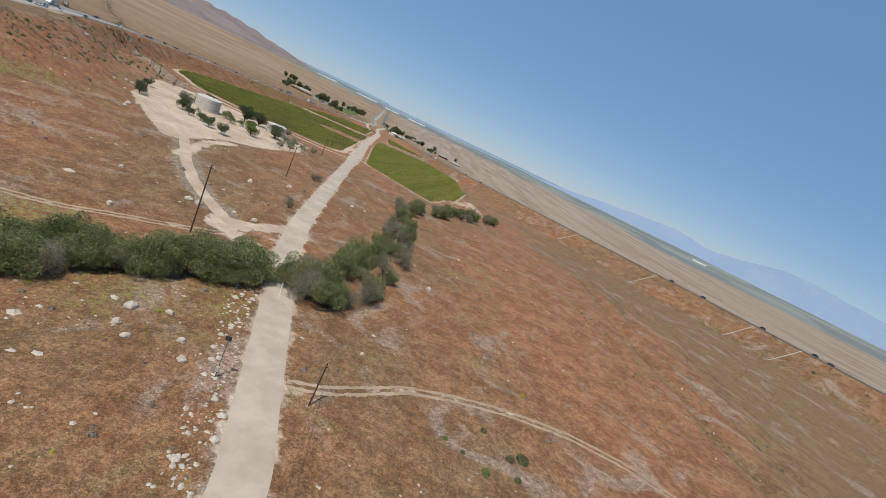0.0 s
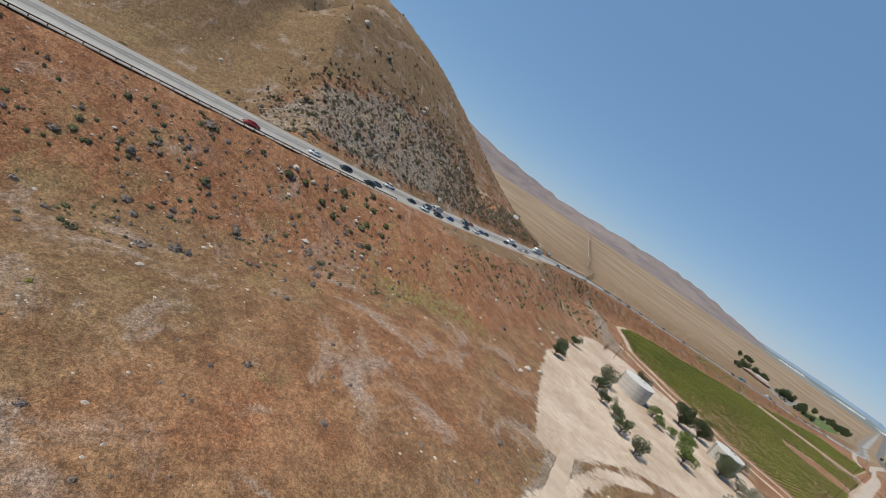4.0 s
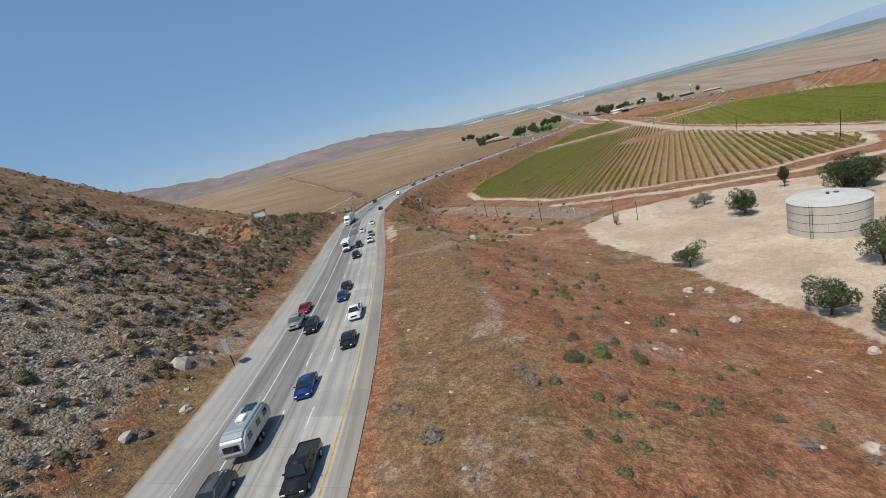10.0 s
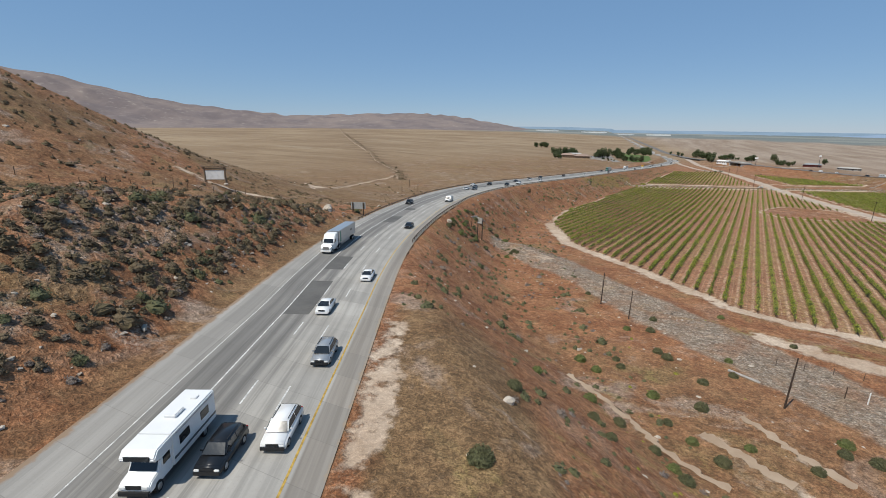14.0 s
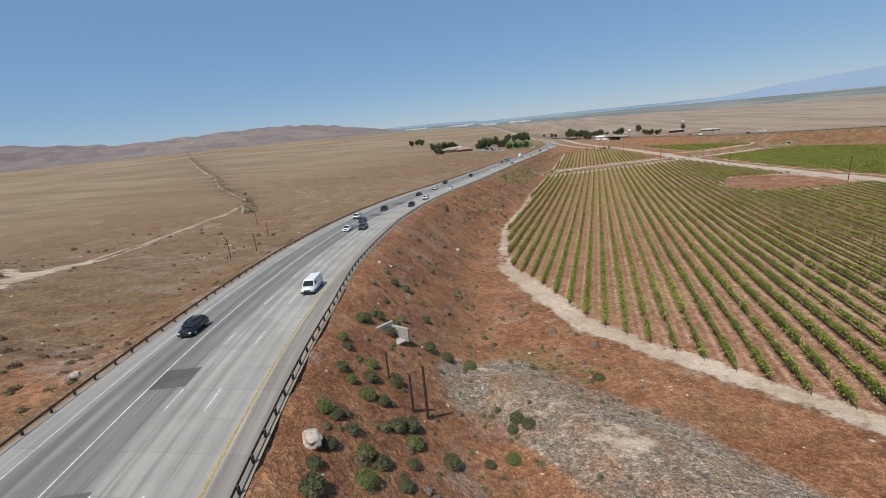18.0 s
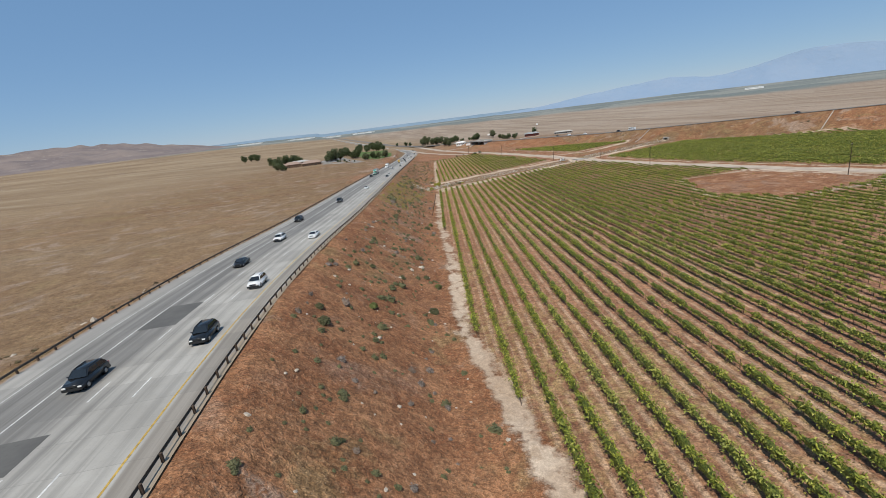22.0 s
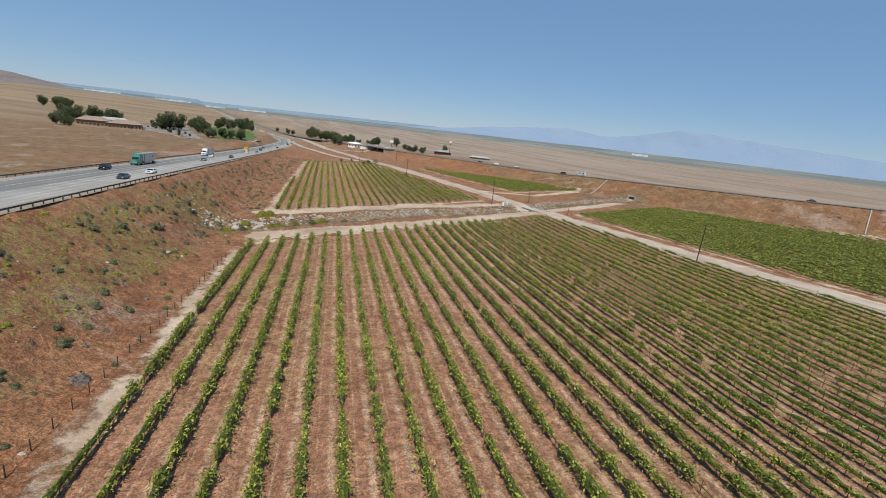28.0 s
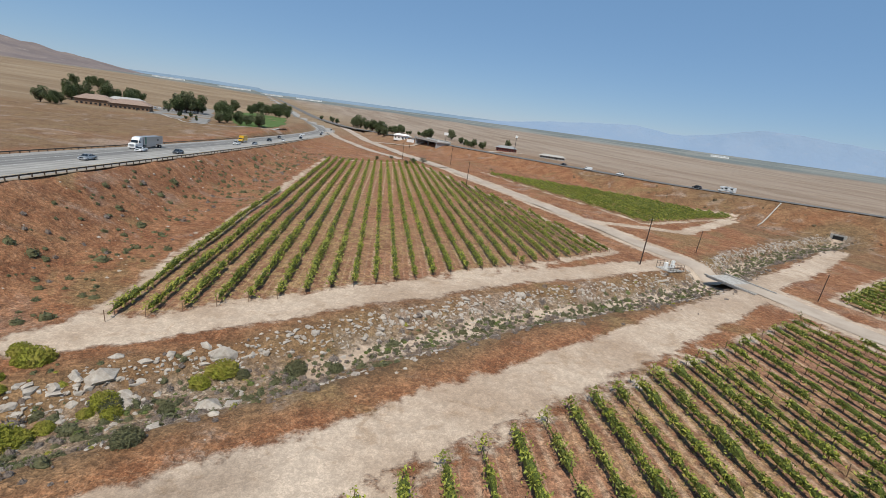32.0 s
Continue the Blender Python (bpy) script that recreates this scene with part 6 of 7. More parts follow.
culvert = tagged(new("culvert"), "old cement culvert headwall open to the slope", "culvert")
culvert.matrix_basis = Matrix.Translation((-292.8, 442.2, 3.8)) @ pose(0, 0, 0, 0, 0, 54)
part("headwall", box(6.0, 0.4, 2.6, (0, 0, 0), 0.03), CEMENT, culvert)
part("apron", box(5.4, 3.0, 0.2, (0, -1.7, 0.1), 0.02), CEMENT, culvert)
# solid dark block painted as the shaded hollow
part("barrel", box(2.2, 0.5, 1.4, (0, -0.02, 0.3), 0.02), SHADE_DARK, culvert)
for k in (-1, 1):
    part("wing_wall", box(0.35, 3.4, 2.2, (k * 3.0, -1.6, -0.2), 0.03, turn=10 * k), CEMENT, culvert)

mouth = tagged(new("culvert"), "dark box culvert mouth in a cement headwall below the far embankment", "culvert")
mouth.matrix_basis = Matrix.Translation((6, 908, land1(6, 908))) @ pose(0, 0, 0, 0, 0, -66)
part("headwall", box(5.6, 0.5, 2.9, (0, 0.3, -0.6), 0.03), CEMENT, mouth)
# again a solid block, its black standing for shade in the hollow
part("barrel", box(3.6, 0.5, 1.9, (0, 0.0, -0.2), 0.02), SHADE_DARK, mouth)

gate = tagged(new("bridge_rail"), "white painted plank rail where the lane crosses the thicket", "rail")
gate.matrix_basis = Matrix.Translation((-18.6, 96.5, land1(-18.6, 96.5))) @ pose(0, 0, 0, 0, 0, 14)
for k in range(5):
    part("post", box(0.18, 0.18, 1.05, (0, k * 1.8 - 3.6, -0.1), 0.01), WHITE, gate)
for z in (0.45, 0.82):
    part("plank", box(0.07, 7.6, 0.2, (-0.12, 0, z), 0.01), WHITE, gate)

slab = tagged(new("lane_bridge"), "low cement slab bridge over the stony wash", "bridge")
slab.matrix_basis = Matrix.Translation((-112.5, 852, land1(-108, 840) + 0.1)) @ pose(0, 0, 0, 0, 0, 6)
for k in (-1, 1):
    part("kerb", box(0.35, 13, 0.35, (k * 3.7, 0, 0), 0.03), CEMENT, slab)
part("deck", box(7.6, 12, 0.35, (0, 0, -0.33), 0.02), CEMENT, slab)

station = tagged(new("pump_station"), "small fenced pump station with white cabinets", "pump station")
station.matrix_basis = Matrix.Translation((-124.5, 861.5, land1(-124.5, 861.5))) @ pose(0, 0, 0, 0, 0, 10)
part("slab", box(5.0, 4.0, 0.2, (0, 0, -0.05), 0.02), CEMENT, station)
for x, y, w, h in ((-1.2, 0.4, 0.9, 1.6), (0.3, -0.6, 0.7, 1.2), (1.4, 0.5, 0.8, 1.9)):
    part("cabinet", box(w, 0.6, h, (x, y, 0.15), 0.03), WHITE, station)
part("pipe", between((-2, -1.2, 0.6), (2, -1.2, 0.6), 0.13, 0.13, 10), STEEL, station)
for k in range(5):
    for y in (-2, 2):
        part("fence_post", tube(0.05, 0.05, 1.9, (k * 1.25 - 2.5, y, 0), 6), STEEL, station)
for z in (0.5, 1.1, 1.7):
    for y in (-2, 2):
        part("fence_rail", box(5.0, 0.04, 0.05, (0, y, z)), STEEL, station)


# ---- water tanks ----
TANK = Nodes("tank_steel")
tn = TANK.noise(0.5, 6, 0.65, at=TANK.add("ShaderNodeMapping", {"Vector": TANK.where(), "Scale": (1.0, 1.0, 0.12)}).outputs[0])
TANK_MAT = TANK.done(TANK.mix(TANK.step(tn, 0.35, 0.75), (0.52, 0.485, 0.43), (0.43, 0.40, 0.35)), 0.6, tn, 0.01)
TANK_ROOF = plain("tank_roof", (0.47, 0.45, 0.41), 0.5, 0.08, 0.6)


def water_tank(x, y, r, h, label):
    root = tagged(new("water_tank"), label, "water tank", "water tanks")
    z = min(land1(x + a, y + b) for a in (-r, 0, r) for b in (-r, 0, r))
    root.matrix_basis = Matrix.Translation((x, y, z + 0.1))
    n, rows = 24, 4
    pitch = h / rows
    for k in range(rows):
        for i in range(n):
            a0, a1 = 2 * math.pi * (i + 0.5 * (k % 2)) / n, 2 * math.pi * (i + 1 + 0.5 * (k % 2)) / n
            V = []
            for rr in (r - 0.08, r + (0.02 if i % 2 else 0.0)):
                for z0 in (k * pitch + 0.015, (k + 1) * pitch - 0.015):
                    for j in range(4):
                        a = a0 + 0.0012 + (a1 - a0 - 0.0024) * j / 3
                        V.append((rr * math.cos(a), rr * math.sin(a), z0))
            F = [(8 + j, 9 + j, 13 + j, 12 + j) for j in range(3)] + [(j + 1, j, j + 4, j + 5) for j in range(3)] + [(j + 4, j + 12, j + 13, j + 5) for j in range(3)] + [(j, j + 1, j + 9, j + 8) for j in range(3)]
            p = new("panel", mesh_from("panel", V, F, (TANK_MAT,)))
            p.parent = root
        part("seam", ring(r + 0.035, 0.05, 0.06, (k + 1) * pitch - 0.05), DARK_METAL if k < rows - 1 else TANK_MAT, root)
    bm = tube(r + 0.12, 0.5, 0.75, (0, 0, h), 48)
    part("roof", bm, TANK_ROOF, root)
    part("hatch", tube(0.55, 0.5, 0.3, (r * 0.25, r * 0.1, h + 0.5), 14), STEEL, root)
    part("vent", tube(0.3, 0.35, 0.5, (0, 0, h + 0.65), 12), STEEL, root)
    part("ladder_rail", box(0.06, 0.06, h + 0.6, (-r * 0.72 - 0.2, -r * 0.72, 0)), DARK_METAL, root)
    part("ladder_rail", box(0.06, 0.06, h + 0.6, (-r * 0.72 + 0.2, -r * 0.72 - 0.35, 0)), DARK_METAL, root)
    for k in range(int(h / 0.6)):
        part("rung", between((-r * 0.72 - 0.2, -r * 0.72, 0.4 + k * 0.6), (-r * 0.72 + 0.2, -r * 0.72 - 0.35, 0.4 + k * 0.6), 0.02, 0.02, 5), DARK_METAL, root)
    part("drain_pipe", between((r * 0.9, r * 0.45, 0.3), (r * 1.15, r * 0.6, 0.2), 0.2, 0.2, 10), STEEL, root)
    return root


def ring(r, w, h, z, n=48):
    bm = bmesh.new()
    loops = []
    for rr, zz in ((r - w, z), (r, z), (r, z + h), (r - w, z + h)):
        loops.append([bm.verts.new((rr * math.cos(6.28319 * i / n), rr * math.sin(6.28319 * i / n), zz)) for i in range(n)])
    for k in range(4):
        a, b = loops[k], loops[(k + 1) % 4]
        for i in range(n):
            bm.faces.new((a[i], a[(i + 1) % n], b[(i + 1) % n], b[i]))
    return bm


water_tank(-139.2, 294.0, 7.2, 7.5, "wide pale steel water tank with a white roof on sandy ground")
water_tank(-103.8, 320, 6.2, 6.6, "smaller pale steel water tank with a ladder beside dark trees")

for y, reach in ((944, 34), (806, 34), (552, 40), (448, 44), (354, 44), (318, 48)):
    ex, sl = float(east_x(y)), float(slope_of(east_x, y))
    n = math.sqrt(1 + sl * sl)
    pipe = tagged(new("drain_pipe"), "pale drain pipe running down the embankment slope", "pipe", "slope pipes")
    pts = [Vector((ex - o / n, y + o * sl / n, land1(ex - o / n, y + o * sl / n) + 0.3)) for o in np.linspace(10, reach, 6)]
    for a, b in zip(pts, pts[1:]):
        part("segment", between(a, b, 0.3, 0.3, 9), CEMENT, pipe)

# ---- vehicles ----
GLASS = plain("dark_car_glass", (0.016, 0.020, 0.024), 0.06, 0.1, 1, 0.0, 0.6)
TYRE = plain("tyre_rubber", (0.022, 0.022, 0.022), 0.85, 0.2, 8)
RIM = plain("wheel_rim", (0.40, 0.40, 0.40), 0.35, 0.1, 5, 0.8)
LAMP = plain("lamp_glass", (0.75, 0.75, 0.72), 0.15, 0.05, 2)
TAIL = plain("tail_lamp_red", (0.30, 0.015, 0.012), 0.25, 0.1, 2)
TRIM = plain("black_trim", (0.025, 0.025, 0.026), 0.6, 0.15, 4)


def paint(name, c, metal=0.0):
    m = Nodes(name)
    m.bsdf.inputs["Coat Weight"].default_value = 0.6
    m.bsdf.inputs["Coat Roughness"].default_value = 0.08
    n = m.noise(1.2, 4)
    return m.done(m.mix(n, tuple(v * 0.9 for v in c), c), 0.35, None, 0.1, metal)


PAINTS = {"white": paint("white_car_paint", (0.75, 0.75, 0.74)), "black": paint("black_car_paint", (0.012, 0.013, 0.015)), "grey": paint("grey_car_paint", (0.10, 0.105, 0.11), 0.4), "silver": paint("silver_car_paint", (0.42, 0.43, 0.44), 0.5), "blue": paint("blue_car_paint", (0.015, 0.045, 0.20), 0.2), "red": paint("red_car_paint", (0.32, 0.012, 0.015)), "teal": paint("teal_truck_paint", (0.01, 0.17, 0.13)), "yellow": paint("yellow_truck_paint", (0.62, 0.36, 0.02))}


def slab_profile(points, width, bevel=0.08, inset=0.0, z_in=None):
    """A side outline (y, z), drawn across the width; what lies above z_in leans inwards by inset."""
    bm = bmesh.new()
    sides = []
    for sx in (-1, 1):
        sides.append([bm.verts.new((sx * (width / 2 - (inset if z_in is not None and z > z_in else 0)), y, z)) for y, z in points])
    n = len(points)
    bm.faces.new(sides[0][::-1]), bm.faces.new(sides[1])
    for i in range(n):
        bm.faces.new((sides[0][i], sides[0][(i + 1) % n], sides[1][(i + 1) % n], sides[1][i]))
    bmesh.ops.recalc_face_normals(bm, faces=bm.faces)
    if bevel:
        bmesh.ops.bevel(bm, geom=list(bm.edges), offset=bevel, segments=3, affect="EDGES", clamp_overlap=True)
    return bm


def pane(corners, thick=0.02):
    """A flat glass pane with some thickness."""
    bm = bmesh.new()
    c = [Vector(p) for p in corners]
    n = (c[1] - c[0]).cross(c[2] - c[0]).normalized() * thick
    a, b = [bm.verts.new(p) for p in c], [bm.verts.new(p + n) for p in c]
    bm.faces.new(a[::-1]), bm.faces.new(b)
    for i in range(len(c)):
        bm.faces.new((a[i], a[(i + 1) % len(c)], b[(i + 1) % len(c)], b[i]))
    bmesh.ops.recalc_face_normals(bm, faces=bm.faces)
    return bm


def wheel(root, x, y, r=0.34, w=0.24):
    t = part("wheel", tube(r, r, w, (0, 0, -w / 2), 20), TYRE, root, m=Matrix.Translation((x, y, r)) @ pose(0, 0, 0, 0, 90, 0))
    part("rim", tube(r * 0.62, r * 0.55, 0.03, (0, 0, w / 2 if x > 0 else -w / 2 - 0.03), 14), RIM, t)


def cabin(root, mat, y0, y1, y2, y3, z0, z1, width, inset):
    """The upper body: front foot, front top, rear top, rear foot; with its panes."""
    part("cabin", slab_profile([(y0, z0), (y1, z1), (y2, z1), (y3, z0)], width, 0.09, inset, z0 + 0.05), mat, root, smooth=True)
    wb, wt = width / 2 - 0.09, width / 2 - inset - 0.10
    lo, hi = 0.12, 0.88
    fy0, fy1 = y0 + (y1 - y0) * lo, y0 + (y1 - y0) * hi
    za, zb = z0 + (z1 - z0) * lo, z0 + (z1 - z0) * hi
    d = 0.025
    part("windscreen", pane([(-wb, fy0 - d, za), (wb, fy0 - d, za), (wt, fy1 - d, zb), (-wt, fy1 - d, zb)]), GLASS, root)
    ry0, ry1 = y3 + (y2 - y3) * lo, y3 + (y2 - y3) * hi
    part("rear_window", pane([(wb, ry0 + d, za), (-wb, ry0 + d, za), (-wt, ry1 + d, zb), (wt, ry1 + d, zb)]), GLASS, root)
    mid = (y1 + y2) / 2
    for sx in (-1, 1):
        xb, xt = sx * (width / 2 - inset * 0.22 + 0.0), sx * (width / 2 - inset * 0.88 + 0.005)
        for a, b, c, e in ((fy0 + 0.12, fy1 + 0.10, mid - 0.05, mid - 0.05), (mid + 0.05, mid + 0.05, ry1 - 0.12, ry0 - 0.15)):
            lo_a, lo_b = (a, e) if a < mid else (mid + 0.05, ry0 - 0.15)
            hi_a, hi_b = (b, c) if a < mid else (mid + 0.05, ry1 - 0.10)
            q = [(xb, lo_a, za + 0.05), (xb, lo_b, za + 0.05), (xt, hi_b, zb), (xt, hi_a, zb)]
            part("side_window", pane(q if sx > 0 else q[::-1]), GLASS, root)


def car(kind, colour):
    mat = PAINTS[colour]
    words = {"sedan": "sedan", "suv": "sport utility car", "pickup": "pickup truck", "van": "panel van"}[kind]
    root = tagged(new(kind + "_car" if kind in ("sedan", "suv") else kind), f"{colour} {words} on the concrete highway", "car" if kind in ("sedan", "suv") else kind, "traffic on the highway")
    L, W, z0, z1, zt = {"sedan": (4.75, 1.84, 0.22, 0.92, 1.45), "suv": (4.8, 1.92, 0.28, 1.06, 1.72), "pickup": (5.8, 2.0, 0.38, 1.12, 1.88), "van": (5.9, 2.0, 0.28, 1.15, 2.12)}[kind]
    f, b = -L / 2, L / 2
    nose = z1 - (0.16 if kind != "van" else 0.1)
    if kind == "sedan":
        prof = [(f + 0.06, z0), (f, z0 + 0.2), (f + 0.05, nose - 0.22), (f + 0.32, nose - 0.06), (f + 1.1, z1), (b - 0.75, z1 + 0.06), (b - 0.1, z1 + 0.03), (b, z1 - 0.28), (b - 0.05, z0)]
        cab = (f + 0.98, f + 2.05, b - 1.75, b - 0.42)
    elif kind == "suv":
        prof = [(f + 0.05, z0), (f, z0 + 0.25), (f + 0.04, nose - 0.2), (f + 0.28, nose), (f + 1.1, z1), (b - 0.06, z1), (b, z0 + 0.3), (b - 0.05, z0)]
        cab = (f + 1.0, f + 1.85, b - 0.75, b - 0.1)
    elif kind == "pickup":
        prof = [(f, z0), (f, nose - 0.05), (f + 0.15, nose + 0.05), (f + 1.4, z1), (b, z1), (b, z0)]
        cab = (f + 1.3, f + 1.95, f + 3.35, f + 3.6)
    else:
        prof = [(f, z0), (f, nose - 0.25), (f + 0.2, nose - 0.05), (f + 0.95, z1), (b, z1), (b, z0)]
        cab = (f + 0.85, f + 1.55, b - 0.1, b - 0.03)
    part("body", slab_profile(prof, W, 0.11), mat, root, smooth=True)
    if kind == "van":
        part("cabin", slab_profile([(cab[0], z1 - 0.03), (cab[1], zt), (cab[2], zt), (cab[3], z1 - 0.03)], W, 0.08, 0.12, z1 + 0.1), mat, root)
        part("windscreen", pane([(-0.85, cab[0] + 0.07, z1 + 0.1), (0.85, cab[0] + 0.07, z1 + 0.1), (0.74, cab[1] - 0.14, zt - 0.14), (-0.74, cab[1] - 0.14, zt - 0.14)]), GLASS, root)
        for sx in (-1, 1):
            q = [(sx * 0.985, cab[0] + 0.35, z1 + 0.12), (sx * 0.985, cab[0] + 1.35, z1 + 0.12), (sx * 0.93, cab[0] + 1.35, zt - 0.25), (sx * 0.93, cab[1] + 0.1, zt - 0.25)]
            part("side_window", pane(q if sx > 0 else q[::-1]), GLASS, root)
    else:
        cabin(root, mat, *cab, z1 - 0.03, zt, W - 0.08, 0.2)
    if kind == "pickup":
        part("bed_floor", box(W - 0.3, 2.0, 0.04, (0, b - 1.1, z1 + 0.005)), TRIM, root)
        for sx in (-1, 1):
            part("bed_side", box(0.1, 2.1, 0.16, (sx * (W / 2 - 0.08), b - 1.08, z1 - 0.02), 0.02), mat, root)
        part("tailgate", box(W - 0.1, 0.08, 0.16, (0, b - 0.06, z1 - 0.02), 0.02), mat, root)
    if kind == "suv":
        for sx in (-1, 1):
            part("roof_rail", box(0.05, 1.9, 0.06, (sx * 0.62, 0.5, zt - 0.01), 0.01), TRIM, root)
    part("front_bumper", box(W - 0.08, 0.14, 0.28, (0, f - 0.02, z0 + 0.02), 0.03), TRIM if kind in ("van", "suv") else mat, root)
    part("rear_bumper", box(W - 0.08, 0.14, 0.28, (0, b + 0.02, z0 + 0.02), 0.03), TRIM, root)
    part("grille", box(W * 0.5, 0.05, 0.2, (0, f - 0.03, z0 + 0.36), 0.01), TRIM, root)
    for sx in (-1, 1):
        part("headlight", box(0.36, 0.1, 0.15, (sx * (W / 2 - 0.26), f + 0.02, nose - 0.32), 0.02), LAMP, root)
        part("tail_light", box(0.22, 0.08, 0.26, (sx * (W / 2 - 0.16), b, z1 - 0.32), 0.02), TAIL, root)
        part("mirror", box(0.2, 0.1, 0.14, (sx * (W / 2 + 0.07), cab[0] + 0.45, z1 + 0.06), 0.03), mat, root)
        for wy in (f + 0.9, b - 0.95):
            wheel(root, sx * (W / 2 - 0.11), wy, 0.34 if kind == "sedan" else 0.38)
    return root


def semi(colour, box_colour, label):
    root = tagged(new("semi_truck"), label, "truck", "traffic on the highway")
    mat, bx = PAINTS[colour], PAINTS[box_colour]
    part("hood", slab_profile([(-9.0, 0.6), (-9.0, 1.5), (-8.7, 1.85), (-7.2, 2.05), (-7.2, 0.6)], 2.2, 0.12), mat, root)
    part("cab", slab_profile([(-7.4, 0.6), (-7.4, 1.9), (-6.7, 3.0), (-6.0, 3.75), (-4.4, 3.95), (-4.4, 0.6)], 2.45, 0.12), mat, root)
    part("windscreen", pane([(-1.05, -7.36, 2.05), (1.05, -7.36, 2.05), (1.0, -6.82, 2.85), (-1.0, -6.82, 2.85)]), GLASS, root)
    for sx in (-1, 1):
        q = [(sx * 1.235, -7.0, 2.05), (sx * 1.235, -6.0, 2.05), (sx * 1.235, -6.0, 2.75), (sx * 1.235, -6.5, 2.75)]
        part("side_window", pane(q if sx > 0 else q[::-1]), GLASS, root)
        part("headlight", box(0.4, 0.1, 0.22, (sx * 0.85, -9.0, 1.0), 0.03), LAMP, root)
        part("fuel_tank", box(0.55, 1.6, 0.6, (sx * 0.95, -5.4, 0.45), 0.1), RIM, root)
        part("mirror", box(0.12, 0.12, 0.7, (sx * 1.42, -7.2, 2.1), 0.03), TRIM, root)
    part("grille", box(1.3, 0.08, 0.85, (0, -9.02, 0.75), 0.03), RIM, root)
    part("bumper", box(2.3, 0.25, 0.4, (0, -9.05, 0.4), 0.05), mat, root)
    part("chassis", box(0.9, 16, 0.25, (0, 0, 0.75), 0.02), TRIM, root)
    part("trailer", box(2.55, 13.2, 2.75, (0, 2.6, 1.25), 0.05), bx, root)
    part("skirt", box(2.4, 6.5, 0.65, (0, 1.2, 0.6), 0.02), bx, root)
    part("trailer_stripe", box(2.58, 0.9, 2.4, (0, -2.6, 1.42), 0.01), PAINTS["teal"], root)
    part("emblem", box(2.6, 1.4, 0.7, (0, 5.6, 2.4), 0.1), PAINTS["grey"], root)
    for wy in (-8.0, -4.9, -3.7, 6.6, 7.8):
        for sx in (-1, 1):
            wheel(root, sx * 1.02, wy, 0.5, 0.3 if wy < -7 else 0.5)
    return root


def motorhome():
    root = tagged(new("motorhome"), "white motorhome with an over-cab bunk on the highway", "motorhome", "traffic on the highway")
    w = PAINTS["white"]
    part("coach", box(2.4, 6.0, 2.5, (0, 0.9, 0.62), 0.1), w, root)
    part("bunk", slab_profile([(-3.9, 2.3), (-4.05, 2.6), (-3.6, 3.05), (-2.0, 3.1), (-2.0, 2.2), (-3.2, 2.15)], 2.38, 0.08), w, root)
    part("cab", slab_profile([(-4.6, 0.5), (-4.6, 1.0), (-4.3, 1.2), (-3.6, 1.35), (-3.0, 2.2), (-2.0, 2.2), (-2.0, 0.5)], 2.05, 0.07), w, root)
    part("windscreen", pane([(-0.9, -3.58, 1.42), (0.9, -3.58, 1.42), (0.85, -3.08, 2.1), (-0.85, -3.08, 2.1)]), GLASS, root)
    part("bunk_window", box(1.7, 0.06, 0.35, (0, -4.02, 2.45), 0.02), GLASS, root)
    for sx in (-1, 1):
        for y, ww, h in ((-2.6, 0.8, 0.6), (-0.6, 1.3, 0.7), (2.2, 1.2, 0.7)):
            part("side_window", box(0.06, ww, h, (sx * (1.02 if y < -2 else 1.2), y, 1.45 if y < -2 else 1.75), 0.02), GLASS, root)
        part("stripe", box(0.03, 5.8, 0.18, (sx * 1.205, 0.9, 1.1)), PAINTS["grey"], root)
        part("headlight", box(0.4, 0.1, 0.2, (sx * 0.72, -4.6, 0.85), 0.03), LAMP, root)
        for y in (-3.7, 2.2):
            wheel(root, sx * 0.95, y, 0.4, 0.28)
    part("bumper", box(2.0, 0.2, 0.3, (0, -4.65, 0.42), 0.03), TRIM, root)
    part("grille", box(1.0, 0.06, 0.3, (0, -4.63, 0.85), 0.02), TRIM, root)
    part("roof_unit", box(0.9, 1.2, 0.28, (0, 0.4, 3.1), 0.06), w, root)
    part("roof_vent", box(0.5, 0.5, 0.15, (0.3, 2.6, 3.1), 0.03), w, root)
    part("awning", between((1.25, -1.6, 2.95), (1.25, 3.4, 2.95), 0.07, 0.07, 8), RIM, root)
    return root


def camper_trailer():
    root = tagged(new("travel_trailer"), "rounded silver travel trailer towed on the highway", "trailer", "traffic on the highway")
    prof = [(-3.4, 0.9), (-3.55, 1.5), (-3.1, 2.4), (-2.2, 2.8), (2.2, 2.8), (3.1, 2.4), (3.5, 1.5), (3.3, 0.7), (-3.0, 0.7)]
    part("shell", slab_profile(prof, 2.4, 0.28), PAINTS["silver"], root)
    for sx in (-1, 1):
        for y in (-1.9, 0.2, 2.0):
            part("side_window", box(0.05, 0.9, 0.6, (sx * 1.2, y, 1.6), 0.02), GLASS, root)
        for y in (-0.45, 0.45):
            wheel(root, sx * 1.02, y, 0.36, 0.24)
    part("front_window", box(1.5, 0.06, 0.6, (0, -3.44, 1.5), 0.02), GLASS, root)
    part("roof_unit", box(0.8, 1.1, 0.25, (0, -0.2, 2.78), 0.06), WHITE, root)
    part("roof_panel", box(1.2, 1.5, 0.05, (0, 1.8, 2.79), 0.01), GLASS, root)
    part("drawbar", between((0, -3.3, 0.6), (0, -4.5, 0.5), 0.07, 0.05, 6), TRIM, root)
    return root


